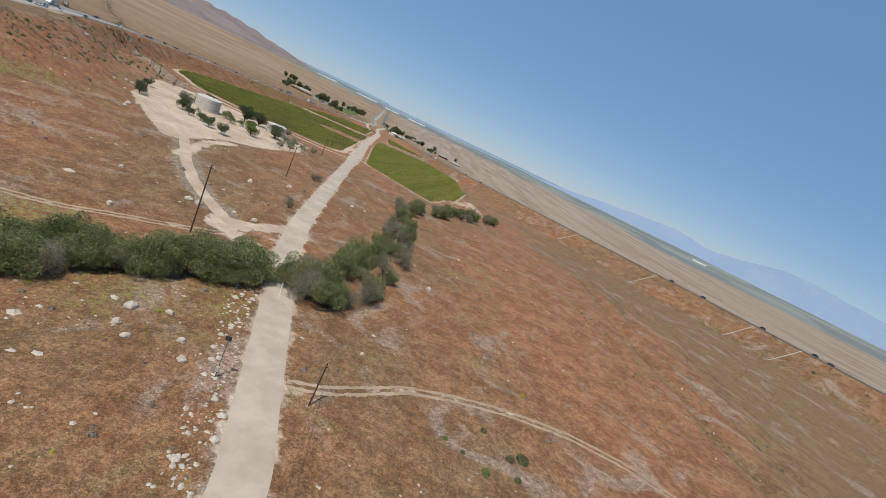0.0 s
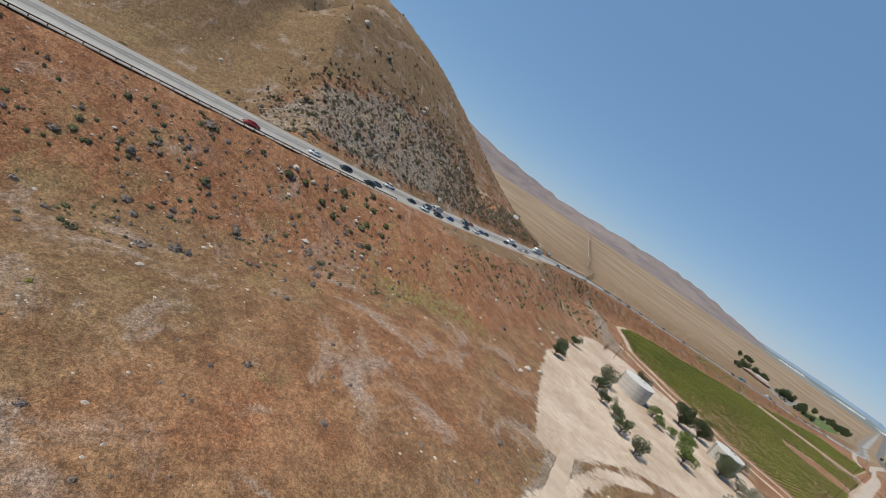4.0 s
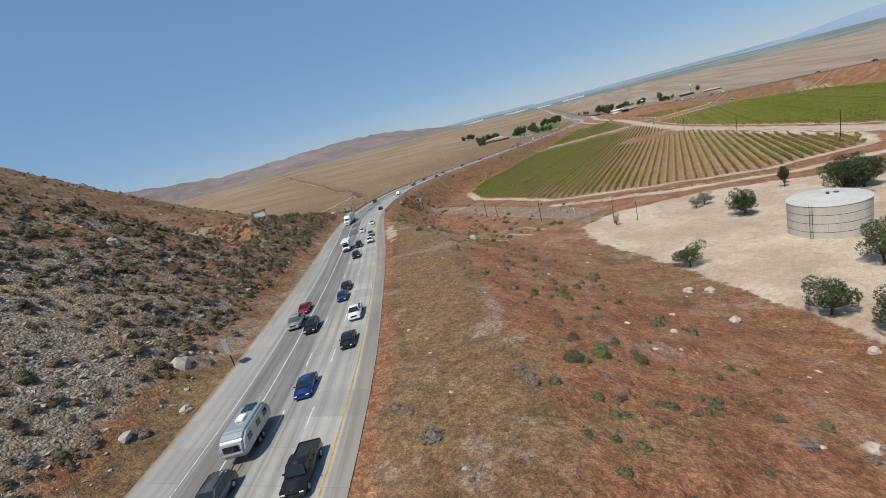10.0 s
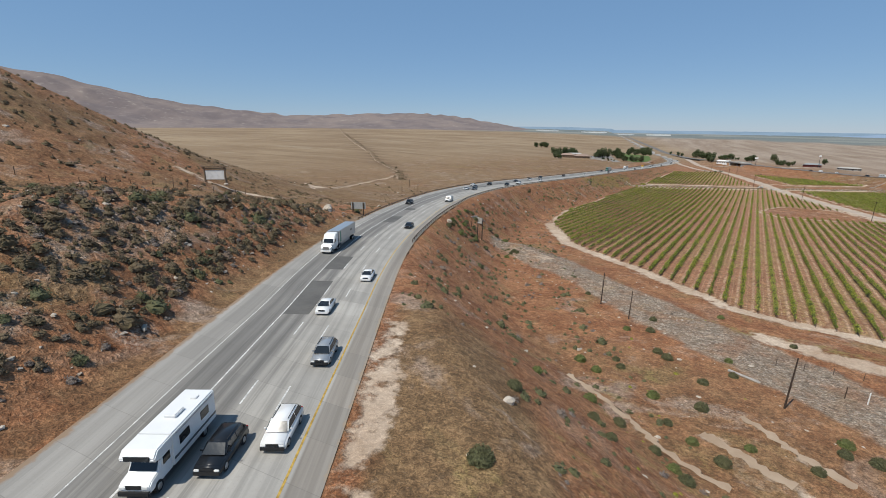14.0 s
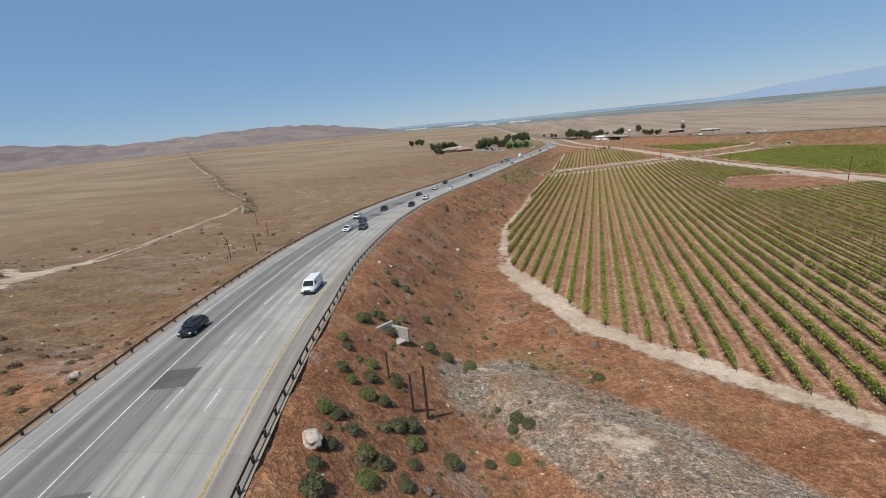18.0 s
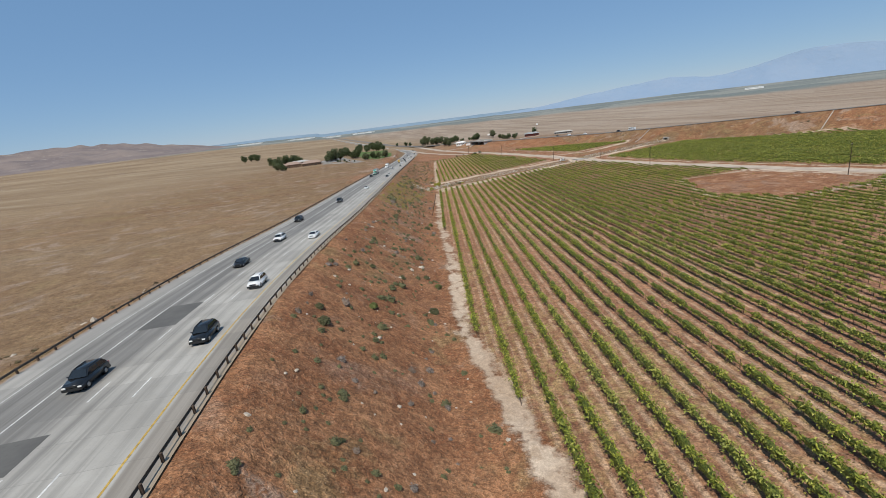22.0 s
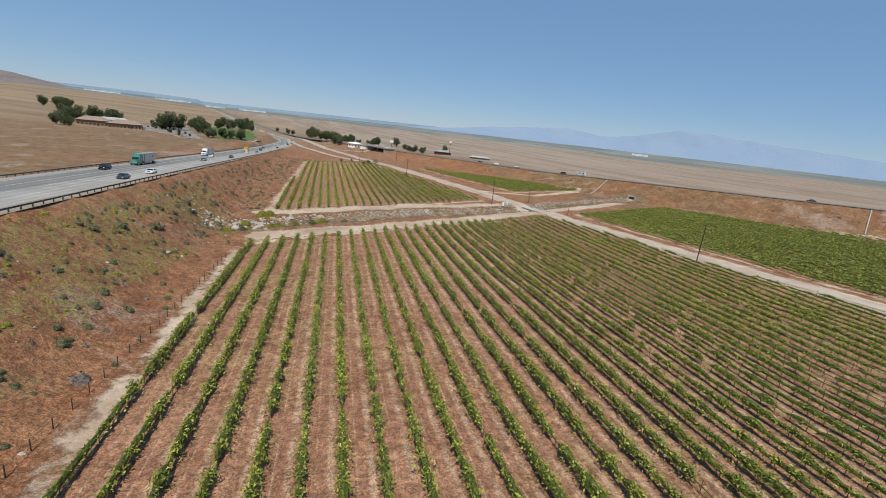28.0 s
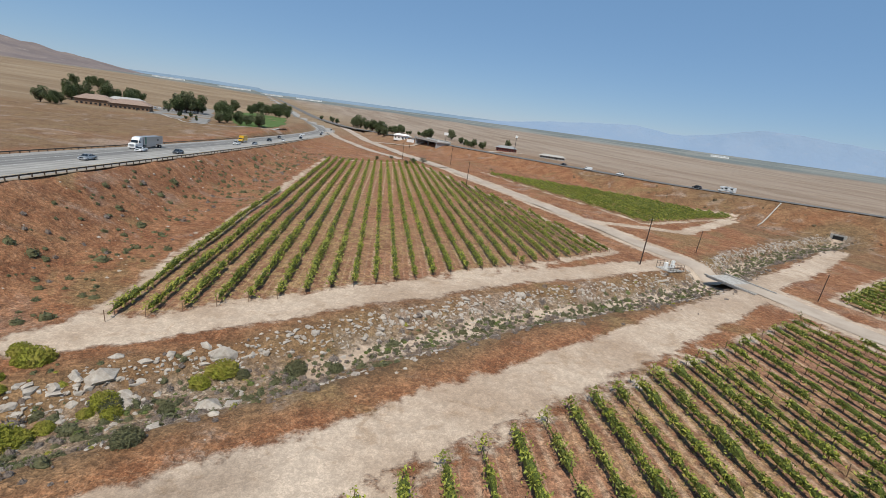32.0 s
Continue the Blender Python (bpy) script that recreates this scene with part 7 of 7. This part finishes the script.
def box_truck(colour):
    root = tagged(new("box_truck"), "yellow box truck on the highway", "truck", "traffic on the highway")
    part("cab", slab_profile([(-4.2, 0.5), (-4.2, 1.4), (-3.5, 1.6), (-3.0, 2.4), (-2.0, 2.4), (-2.0, 0.5)], 2.1, 0.08), PAINTS[colour], root)
    part("cargo_box", box(2.45, 6.0, 2.6, (0, 1.1, 0.9), 0.05), PAINTS[colour], root)
    part("windscreen", pane([(-0.9, -3.5, 1.68), (0.9, -3.5, 1.68), (0.85, -3.1, 2.3), (-0.85, -3.1, 2.3)]), GLASS, root)
    part("bumper", box(2.1, 0.2, 0.3, (0, -4.25, 0.45), 0.03), TRIM, root)
    for sx in (-1, 1):
        part("side_window", box(0.05, 0.8, 0.55, (sx * 1.04, -2.6, 1.65), 0.02), GLASS, root)
        part("headlight", box(0.35, 0.1, 0.2, (sx * 0.75, -4.2, 1.0), 0.03), LAMP, root)
        for y in (-3.3, 2.6):
            wheel(root, sx * 0.95, y, 0.45, 0.3)
    return root


MADE = {}


def on_road(key, y, off, build):
    s = float(slope_of(yellow_x, y))
    tilt = math.degrees(math.atan((float(road_z(y + 2)) - float(road_z(y - 2))) / 4))
    m = Matrix.Translation(road_point(y, float(line_off(off, y)), 0.015)) @ pose(0, 0, 0, tilt, 0, -math.degrees(math.atan(s)))
    if key in MADE:
        return copy_thing(MADE[key], m)
    MADE[key] = build()
    MADE[key].matrix_basis = m
    return MADE[key]


L1, L2, L3, L4 = 0.5, 1.5, 2.5, 3.5
TRAFFIC = [(116, L1, "sedan", "red"), (139, L2, "sedan", "white"), (152.4, L2, "suv", "black"), (161.5, L1, "sedan", "black"), (167.6, L2, "sedan", "grey"), (180.0, L4, "pickup", "white"), (188.5, L2, "sedan", "black"), (193.9, L1, "pickup", "white"), (203.1, L3, "suv", "grey"), (204.0, L1, "pickup", "black"), (218.6, L2, "sedan", "blue"), (229, L1, "sedan", "black"), (238.4, L3, "suv", "black"), (239.5, L1, "pickup", "white"), (242.6, L4, "pickup", "silver"), (249.2, L4, "sedan", "red"), (250.9, L2, "sedan", "blue"), (257.3, L2, "sedan", "black"), (286.1, L2, "suv", "black"), (303.6, L1, "suv", "white"), (301.1, L2, "suv", "black"), (315.9, L1, "suv", "silver"), (329.1, L2, "sedan", "white"), (343.4, L1, "sedan", "white"), (390.4, L1, "sedan", "black"), (436, L4, "suv", "black"), (449.7, L1, "van", "white"), (504.9, L3, "sedan", "white"), (505.5, L2, "suv", "grey"), (519.9, L3, "sedan", "grey"), (528.7, L4, "suv", "white"), (545, L3, "suv", "black"), (552, L1, "suv", "black"), (573, L1, "suv", "white"), (590.5, L3, "sedan", "black"), (613.6, L3, "suv", "white"), (612.1, L1, "sedan", "white"), (645, L4, "suv", "black"), (687, L3, "suv", "black"), (735, L2, "sedan", "white"), (809, L1, "sedan", "grey"), (829, L1, "sedan", "white"), (832, L4, "suv", "black"), (905, L2, "sedan", "silver"), (939, L3, "sedan", "white"), (944, L1, "sedan", "grey"), (1016, L2, "pickup", "white"), (1030, L1, "sedan", "silver"), (1075, L2, "suv", "black"), (1092, L1, "sedan", "white"), (1120, L3, "suv", "grey"), (1150, L1, "sedan", "black"), (1175, L2, "van", "white"), (1210, L3, "sedan", "white"), (1250, L1, "suv", "black"), (1290, L2, "sedan", "silver"), (1340, L3, "sedan", "white"), (1400, L1, "suv", "grey"), (1460, L2, "sedan", "white")]
for y, off, kind, colour in TRAFFIC:
    on_road((kind, colour), y, off, lambda: car(kind, colour))
on_road("motorhome", 301.2, L3, motorhome)
on_road("camper", 210.5, L3, camper_trailer)
on_road("semi_white", 366, L4, lambda: semi("white", "silver", "white semi truck with a long silver trailer on the highway"))
on_road("semi_teal", 862, L4, lambda: semi("teal", "silver", "green semi truck with a long grey trailer on the highway"))
on_road("semi_white", 952, L4, lambda: None)
on_road("box_truck", 1040, L3, lambda: box_truck("yellow"))
load = tagged(new("roof_load"), "bundle of dark and blue gear tied on the pickup bed", "cargo")
load.matrix_basis = Matrix.Translation(road_point(195.5, float(line_off(L1, 195.5)), 1.18))
for k, (dx, dy, s) in enumerate(((-0.4, 0, 0.5), (0.4, 0.3, 0.45), (0.0, 0.9, 0.55), (0.3, -0.5, 0.35))):
    part("bundle", box(s * 1.3, s * 1.6, s, (dx, dy, 0), 0.08, turn=k * 24), PAINTS["blue"] if k == 2 else TRIM, load)

for y, o, kind, colour in ((1078, 3, "sedan", "black"), (1052, -3, "van", "white"), (1034, 3, "suv", "white"), (983, -3, "suv", "black"), (832, 3, "sedan", "black"), (770, -3, "suv", "black"), (441, 3, "suv", "black"), (408, 3, "suv", "black"), (355, 3, "suv", "black"), (316, 3, "suv", "black"), (301, -3, "sedan", "black"), (520, 3, "sedan", "white")):
    sl = float(slope_of(east_x, y))
    m = Matrix.Translation((float(east_x(y)) + o, y, float(east_z(y)) + 0.02)) @ pose(0, 0, 0, 0, 0, 180 - math.degrees(math.atan(sl)))
    copy_thing(MADE[(kind, colour)], m)
copy_thing(MADE["motorhome"], Matrix.Translation((float(east_x(972)) + 3, 972, float(east_z(972)) + 0.02)) @ pose(0, 0, 0, 0, 0, 205))


# ---- roadside stop, bridge and far buildings ----
ROOF_TILE = plain("brown_roof_tiles", (0.27, 0.195, 0.155), 0.85, 0.25, 1.5)
STUCCO = plain("tan_stucco", (0.25, 0.165, 0.11), 0.9, 0.12, 1)
LAWN = plain("mown_lawn", (0.075, 0.120, 0.030), 0.95, 0.3, 0.4)


def lodge(x, y, w, d, h, turn, label, wall=STUCCO, roof=ROOF_TILE):
    root = tagged(new("building"), label, "building")
    root.matrix_basis = Matrix.Translation((x, y, land1(x, y))) @ pose(0, 0, 0, 0, 0, turn)
    part("wall", box(w, d, h + 1.5, (0, 0, -1.5), 0.05), wall, root)
    bm = bmesh.new()
    e = 1.2
    lo = [bm.verts.new((sx * (w / 2 + e), sy * (d / 2 + e), h)) for sx, sy in ((-1, -1), (1, -1), (1, 1), (-1, 1))]
    up = [bm.verts.new((sx * (w / 2 - d * 0.34), sy * d * 0.12, h + d * 0.2)) for sx, sy in ((-1, -1), (1, -1), (1, 1), (-1, 1))]
    bm.faces.new(lo[::-1]), bm.faces.new(up)
    for i in range(4):
        bm.faces.new((lo[i], lo[(i + 1) % 4], up[(i + 1) % 4], up[i]))
    part("roof", bm, roof, root)
    n = max(2, int(w / 3.2))
    for k in range(n):
        for sy in (-1, 1):
            part("window", box(1.7, 0.12, 1.5, ((k + 0.5) * w / n - w / 2, sy * d / 2, 1.0), 0.02), GLASS, root)
    part("door", box(1.6, 0.14, 2.2, (w * 0.18, -d / 2 - 0.02, 0), 0.02), TRIM, root)
    return root


lodge(-400, 1272, 27, 19, 5.4, 8, "low tan roadside restaurant with a brown hipped roof")
lodge(-369, 1262, 30, 19, 4.8, 8, "low tan roadside building with a brown tiled roof")
lodge(-395, 1330, 30, 13, 5.0, 8, "long roadside building with a pale grey roof among trees", STUCCO, plain("worn_grey_roof", (0.36, 0.35, 0.33), 0.8))
lodge(-117, 1280, 15, 8, 4.2, -20, "small white-roofed building beside the overpass", WHITE, WHITE)
lodge(34, 1335, 26, 14, 4.5, -20, "dark red roadside building below a tall sign", plain("dark_red_wall", (0.17, 0.045, 0.035), 0.8), plain("grey_roof", (0.25, 0.25, 0.25), 0.7))
lodge(72, 1280, 30, 10, 3.2, -28, "long low grey shed on the plain", CEMENT, CEMENT)
lodge(-100, 1360, 20, 12, 4, 0, "low pale roadside building behind trees", WHITE, plain("pale_roof", (0.4, 0.38, 0.35), 0.8))


def sheet(name, label, pts, mat, lift, kind="structure", category="ground"):
    bm = bmesh.new()
    xs, ys = [p[0] for p in pts], [p[1] for p in pts]
    X, Y = np.meshgrid(np.arange(min(xs), max(xs), 3.0), np.arange(min(ys), max(ys), 3.0))
    ok = inside(X, Y, pts)
    Z = land(X, Y) + lift
    v = {}
    ny, nx = X.shape
    for j in range(ny):
        for i in range(nx):
            if ok[j, i]:
                v[i, j] = bm.verts.new((X[j, i], Y[j, i], Z[j, i]))
    for i, j in list(v):
        if (i + 1, j) in v and (i + 1, j + 1) in v and (i, j + 1) in v:
            bm.faces.new((v[i, j], v[i + 1, j], v[i + 1, j + 1], v[i, j + 1]))
    return tagged(part(name, bm, mat), label, category, kind=kind)


CAR_PARK = [(-352, 1240), (-312, 1196), (-318, 1260), (-330, 1345), (-430, 1400), (-436, 1352), (-352, 1300)]
sheet("pavement", "grey asphalt car park of the roadside stop", CAR_PARK, GREY_ROAD, 0.18, category="car park")
sheet("road_drive", "wide grey asphalt drive into the roadside stop", [(-300, 1152), (-284, 1150), (-332, 1450), (-356, 1456)], GREY_ROAD, 0.22, category="road")
sheet("lawn", "green mown lawn beside the off-ramp", [(-268, 1168), (-242, 1200), (-237, 1285), (-243, 1420), (-296, 1500), (-316, 1440), (-284, 1240)], LAWN, 0.2, category="lawn")
tagged(new("kerb", path_strip("kerb", [(-352, 1244), (-333, 1223), (-305, 1168), (-274, 1152), (-244, 1176), (-233, 1230)], 0.9, CEMENT, 0.25, 3.0)), "pale cement kerb round the roadside stop", "kerb", kind="structure")
for pts, half in (([(-128, 1056), (-143, 1137), (-158, 1250), (-164, 1440), (-172, 1600)], 5.0), ([(-150, 1085), (-168, 1136), (-186, 1240), (-196, 1340)], 3.6), ([(-160, 1240), (-110, 1236), (-60, 1250), (-10, 1290), (60, 1330)], 4.0)):
    tagged(new("road_ramp", path_strip("road_ramp", pts, half, PALE_ROAD, 0.25, 4.0, 0.4)), "pale paved ramp at the junction below the highway", "road", group="junction ramps", kind="structure")
for k in range(24):
    x, y = -425 + (k % 12) * 9.6, 1362 + (k // 12) * 14 - (k % 12) * 6.5
    if inside(np.array([x]), np.array([y]), CAR_PARK)[0]:
        copy_thing(MADE[random.choice([("sedan", "white"), ("suv", "black"), ("sedan", "silver"), ("suv", "grey")])], Matrix.Translation((x, y, land1(x, y) + 0.22)) @ pose(0, 0, 0, 0, 0, 12))

bridge = tagged(new("overpass"), "grey concrete overpass with solid parapets", "bridge")
bridge.matrix_basis = Matrix.Translation((-96, 1224, -13.5)) @ pose(0, 0, 0, 0, 0, 18)
part("deck", box(16, 44, 1.1, (0, 0, -1.1), 0.05), CEMENT, bridge)
for k in (-1, 1):
    part("parapet", box(0.3, 44, 0.95, (k * 7.85, 0, 0), 0.03), CEMENT, bridge)
    part("abutment", box(15, 2.0, 8.0, (0, k * 20, -9.1), 0.05), CEMENT, bridge)
    part("pier", box(1.2, 1.2, 7.0, (k * 4, 0, -8.1), 0.1), CEMENT, bridge)
for x, y, h, w in ((-60, 1300, 16, 5), (40, 1322, 22, 3.5), (-120, 1215, 8, 7)):
    s = tagged(new("tall_sign"), "tall roadside sign with a blank white board", "sign")
    s.matrix_basis = Matrix.Translation((x, y, land1(x, y)))
    part("mast", tube(0.3, 0.25, h, (0, 0, -0.5), 10), DARK_METAL, s)
    part("board", box(w, 0.4, 3.0, (0, -0.3, h - 3), 0.05), WHITE, s)

FAR_LEAF = leafy("roadside_leaves", (0.040, 0.062, 0.022), (0.130, 0.155, 0.060), (0.15, 0.14, 0.07), 0.1)
roadside = tree("full dark-green roadside tree beyond the highway", "tree", FAR_LEAF, 51, 10.0, 3.9, 0.3, 20, 0.5, 22, 0.1, 1.15, "roadside trees")
rng = np.random.RandomState(88)
STOP_TREES = [(-413, 1209, 1.25), (-410, 1223, 1.15), (-425, 1288, 1.6), (-430, 1325, 2.0), (-545, 1589, 1.6), (-536, 1614, 1.7), (-523, 1608, 1.8), (-527, 1643, 1.6), (-423, 1360, 1.8), (-422, 1380, 1.4), (-415, 1400, 1.7), (-398, 1360, 1.4), (-333, 1300, 2.2), (-345, 1322, 1.5), (-333, 1332, 1.4), (-340, 1290, 1.6), (-315, 1380, 1.7), (-296, 1283, 1.7), (-317, 1500, 1.7), (-284, 1196, 1.0), (-272, 1203, 1.15), (-289, 1450, 1.35), (-291, 1540, 1.7), (-275, 1480, 1.6), (-254, 1190, 1.2), (-264, 1194, 0.9), (-269, 1500, 1.6), (-261, 1530, 1.7), (-248, 1490, 1.9), (-257, 1419, 1.6), (-300, 1310, 1.5)]
EAST_TREES = [(-196, 1652, 0.8), (-179, 1599, 1.05), (-172, 1577, 0.95), (-142, 1571, 1.6), (-137, 1536, 2.1), (-124, 1490, 1.7), (-129, 1338, 1.6), (-93, 1486, 1.3), (-71, 1529, 1.5), (-60, 1510, 0.7), (-47, 1503, 0.7), (-42, 1461, 1.6), (3, 1486, 1.7), (-8, 1403, 1.05), (-16, 1353, 0.95), (-8, 1346, 1.05), (-4, 1328, 0.95), (76, 1427, 1.3), (-112, 1500, 1.6), (-82, 1500, 1.4), (8, 1352, 1.0)]
SHRUB_SPOTS = [(-155, 1051, 0.35), (-147, 1066, 0.4), (-171, 1070, 0.33), (-312, 1205, 0.35), (-308, 1222, 0.3), (-322, 1226, 0.4), (-316, 1240, 0.45), (-327, 1248, 0.5), (-300, 1185, 0.3)]
spots = STOP_TREES + EAST_TREES + SHRUB_SPOTS
spots += [(x + rng.normal(0, 6), y + rng.normal(0, 9), s * rng.uniform(0.6, 1.0)) for x, y, s in STOP_TREES[:4] * 2 + STOP_TREES[8:] * 2 + EAST_TREES[3:12] * 2 + EAST_TREES[13:17] * 2]
plant(roadside, spots, 0.1, 52)
plant(copy_thing(grey, at_land(-140, 1072, 0.8)), [(-140, 1072, 0.8), (-147, 1074, 0.6), (-160, 1080, 0.5)], 0.1, 53)

for a, r, w in ((-14.3, 3300, 165), (-8.2, 3300, 190), (-4.4, 3350, 140), (-0.3, 3350, 165), (46.5, 2700, 80)):
    x, y = r * math.sin(radians(a)) - 218, r * math.cos(radians(a)) + 747
    g = tagged(new("warehouse"), "very long low white warehouse on the far plain", "warehouse", "far warehouses")
    g.matrix_basis = Matrix.Translation((x, y, land1(x, y))) @ pose(0, 0, 0, 0, 0, -a)
    part("wall", box(w, 50, 7, (0, 0, -1)), WHITE, g)
    part("roof", box(w + 2, 52, 1.2, (0, 0, 6), 0.0, taper=0.995), WHITE, g)


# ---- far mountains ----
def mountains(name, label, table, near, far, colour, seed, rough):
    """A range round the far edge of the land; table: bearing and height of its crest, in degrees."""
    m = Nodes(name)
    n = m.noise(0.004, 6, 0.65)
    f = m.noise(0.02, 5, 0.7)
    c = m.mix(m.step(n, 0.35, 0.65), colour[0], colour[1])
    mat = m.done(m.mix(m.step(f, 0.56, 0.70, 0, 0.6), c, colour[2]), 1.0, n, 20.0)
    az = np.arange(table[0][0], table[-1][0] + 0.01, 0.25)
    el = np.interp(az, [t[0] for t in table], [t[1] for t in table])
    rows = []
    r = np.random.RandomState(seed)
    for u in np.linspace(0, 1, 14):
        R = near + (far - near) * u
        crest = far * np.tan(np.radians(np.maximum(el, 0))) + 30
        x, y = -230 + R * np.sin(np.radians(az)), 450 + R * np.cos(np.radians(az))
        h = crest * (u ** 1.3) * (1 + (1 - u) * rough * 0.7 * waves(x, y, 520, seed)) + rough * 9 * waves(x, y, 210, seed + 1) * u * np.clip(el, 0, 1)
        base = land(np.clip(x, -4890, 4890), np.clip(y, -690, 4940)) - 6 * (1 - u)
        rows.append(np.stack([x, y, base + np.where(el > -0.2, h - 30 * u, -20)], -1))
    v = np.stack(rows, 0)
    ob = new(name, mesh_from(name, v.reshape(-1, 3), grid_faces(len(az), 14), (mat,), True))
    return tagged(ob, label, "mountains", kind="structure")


mountains("backdrop_west", "low brown mountain ridge beyond the dry plain", [(-100, 6.5), (-80, 5.6), (-67, 4.8), (-60, 3.15), (-55, 2.3), (-45, 1.25), (-37.5, 1.5), (-31, 1.75), (-25, 1.5), (-20, 0.75), (-15, 0.0)], 2900, 4100, ((0.145, 0.118, 0.115), (0.205, 0.165, 0.148), (0.33, 0.285, 0.245)), 61, 0.8)
# Blue distance haze is painted into this range's base colours.
mountains("backdrop_east", "mountain range beyond the valley with blue distance haze in its colour", [(16, 0.0), (22, 0.4), (26.5, 1.0), (32, 1.5), (35.5, 1.75), (39, 1.3), (41, 1.4), (44.3, 2.1), (46.5, 2.6), (48.6, 2.7), (52.3, 2.4), (55.7, 2.1), (59.3, 1.9), (63, 1.6), (70, 1.6), (80, 2.4), (95, 3.0), (110, 3.0)], 4150, 4450, ((0.195, 0.266, 0.362), (0.210, 0.276, 0.366), (0.235, 0.280, 0.354)), 71, 0.4)
# Raised strip added at the horizon; its colours imitate the haze over the valley.
mountains("backdrop_valley", "low strip at the far valley edge coloured as blue-green distance haze", [(-22, 0.1), (-10, 0.3), (5, 0.32), (20, 0.3), (40, 0.25), (70, 0.25), (110, 0.25)], 4350, 4700, ((0.160, 0.225, 0.285), (0.190, 0.255, 0.320), (0.130, 0.190, 0.215)), 81, 0.1)


# ---- shoulder drains and the yard fence ----
for y, off, w in ((281.5, -1.6, 1.0), (273.4, 15.9, 0.9), (268.0, -1.9, 0.7)):
    p = road_point(y, off, 0.006)
    drain = tagged(new("drain_cover"), "dark square drain cover in a pale cement frame", "drain cover", "shoulder drains")
    drain.matrix_basis = Matrix.Translation(p) @ pose(0, 0, 0, math.degrees(math.atan(-0.0436)), 0, 22)
    part("frame", box(w * 1.3, w * 0.9, 0.02, (0, 0, 0), 0.004), CEMENT, drain)
    part("grate", box(w * 0.75, w * 0.45, 0.03, (0, 0, 0), 0.004), DARK_METAL, drain)
fence = tagged(new("wire_fence"), "low wire fence with thin posts north of the sandy yard", "fence")
line = [Vector((-205 + k * 4.2, 374 - 0.02 * k, land1(-205 + k * 4.2, 374 - 0.02 * k))) for k in range(22)]
for p in line:
    part("post", tube(0.06, 0.05, 1.6, tuple(p - Vector((0, 0, 0.2))), 6), POST_WOOD, fence)
for z in (0.5, 0.9, 1.25):
    for a, b in zip(line, line[1:]):
        part("wire", between(a + Vector((0, 0, z)), b + Vector((0, 0, z)), 0.012, 0.012, 4), DARK_METAL, fence)

row_fence = tagged(new("wire_fence"), "thin wire fence with dark posts at the foot of the embankment", "fence")
line = [Vector((-263.2 + 0.19 * k * 3.1, 699 + k * 3.1, land1(-263.2 + 0.19 * k * 3.1, 699 + k * 3.1))) for k in range(25)]
for p in line:
    part("post", tube(0.06, 0.05, 1.5, tuple(p - Vector((0, 0, 0.2))), 6), POST_WOOD, row_fence)
for z in (0.5, 1.1):
    for a, b in zip(line, line[1:]):
        part("wire", between(a + Vector((0, 0, z)), b + Vector((0, 0, z)), 0.012, 0.012, 4), DARK_METAL, row_fence)

plank = tagged(new("plank"), "pale weathered timber baulk lying on the slope", "plank")
plank.matrix_basis = Matrix.Translation((-211.4, 365.25, land1(-211.4, 365.25))) @ pose(0, 0, 0, 0, 0, -31.2637)
part("timber", box(5.0, 0.5, 0.35, (0, 0, 0), 0.05), CEMENT, plank)
part("timber", box(4.2, 0.3, 0.2, (0.2, -0.35, 0), 0.04), LOG_WOOD, plank)
for x, y, mat in ((-195, 364.2, WHITE), (-197.7, 364.7, POST_WOOD)):
    post = tagged(new("marker_post"), "short marker post at the edge of the sandy yard", "post", "yard posts")
    post.matrix_basis = Matrix.Translation((x, y, land1(x, y)))
    part("shaft", tube(0.09, 0.08, 2.3, (0, 0, -0.3), 8), mat, post)
    part("top", tube(0.1, 0.06, 0.08, (0, 0, 2.0), 8), mat, post)
slope_fence = tagged(new("wire_fence"), "thin wire fence with dark posts along the top of the cut", "fence")
run = [(-346.6, 326.6), (-347.1, 343.4), (-346.8, 359.6), (-355.1, 394.3)]
line = []
for (ax, ay), (bx, by) in zip(run, run[1:]):
    n = max(2, int(math.dist((ax, ay), (bx, by)) / 5))
    line += [Vector((ax + (bx - ax) * k / n, ay + (by - ay) * k / n, land1(ax + (bx - ax) * k / n, ay + (by - ay) * k / n))) for k in range(n)]
for p in line:
    part("post", tube(0.08, 0.07, 1.8, tuple(p - Vector((0, 0, 0.2))), 6), POST_WOOD, slope_fence)
for z in (0.6, 1.3):
    for a, b in zip(line, line[1:]):
        part("wire", between(a + Vector((0, 0, z)), b + Vector((0, 0, z)), 0.012, 0.012, 4), DARK_METAL, slope_fence)
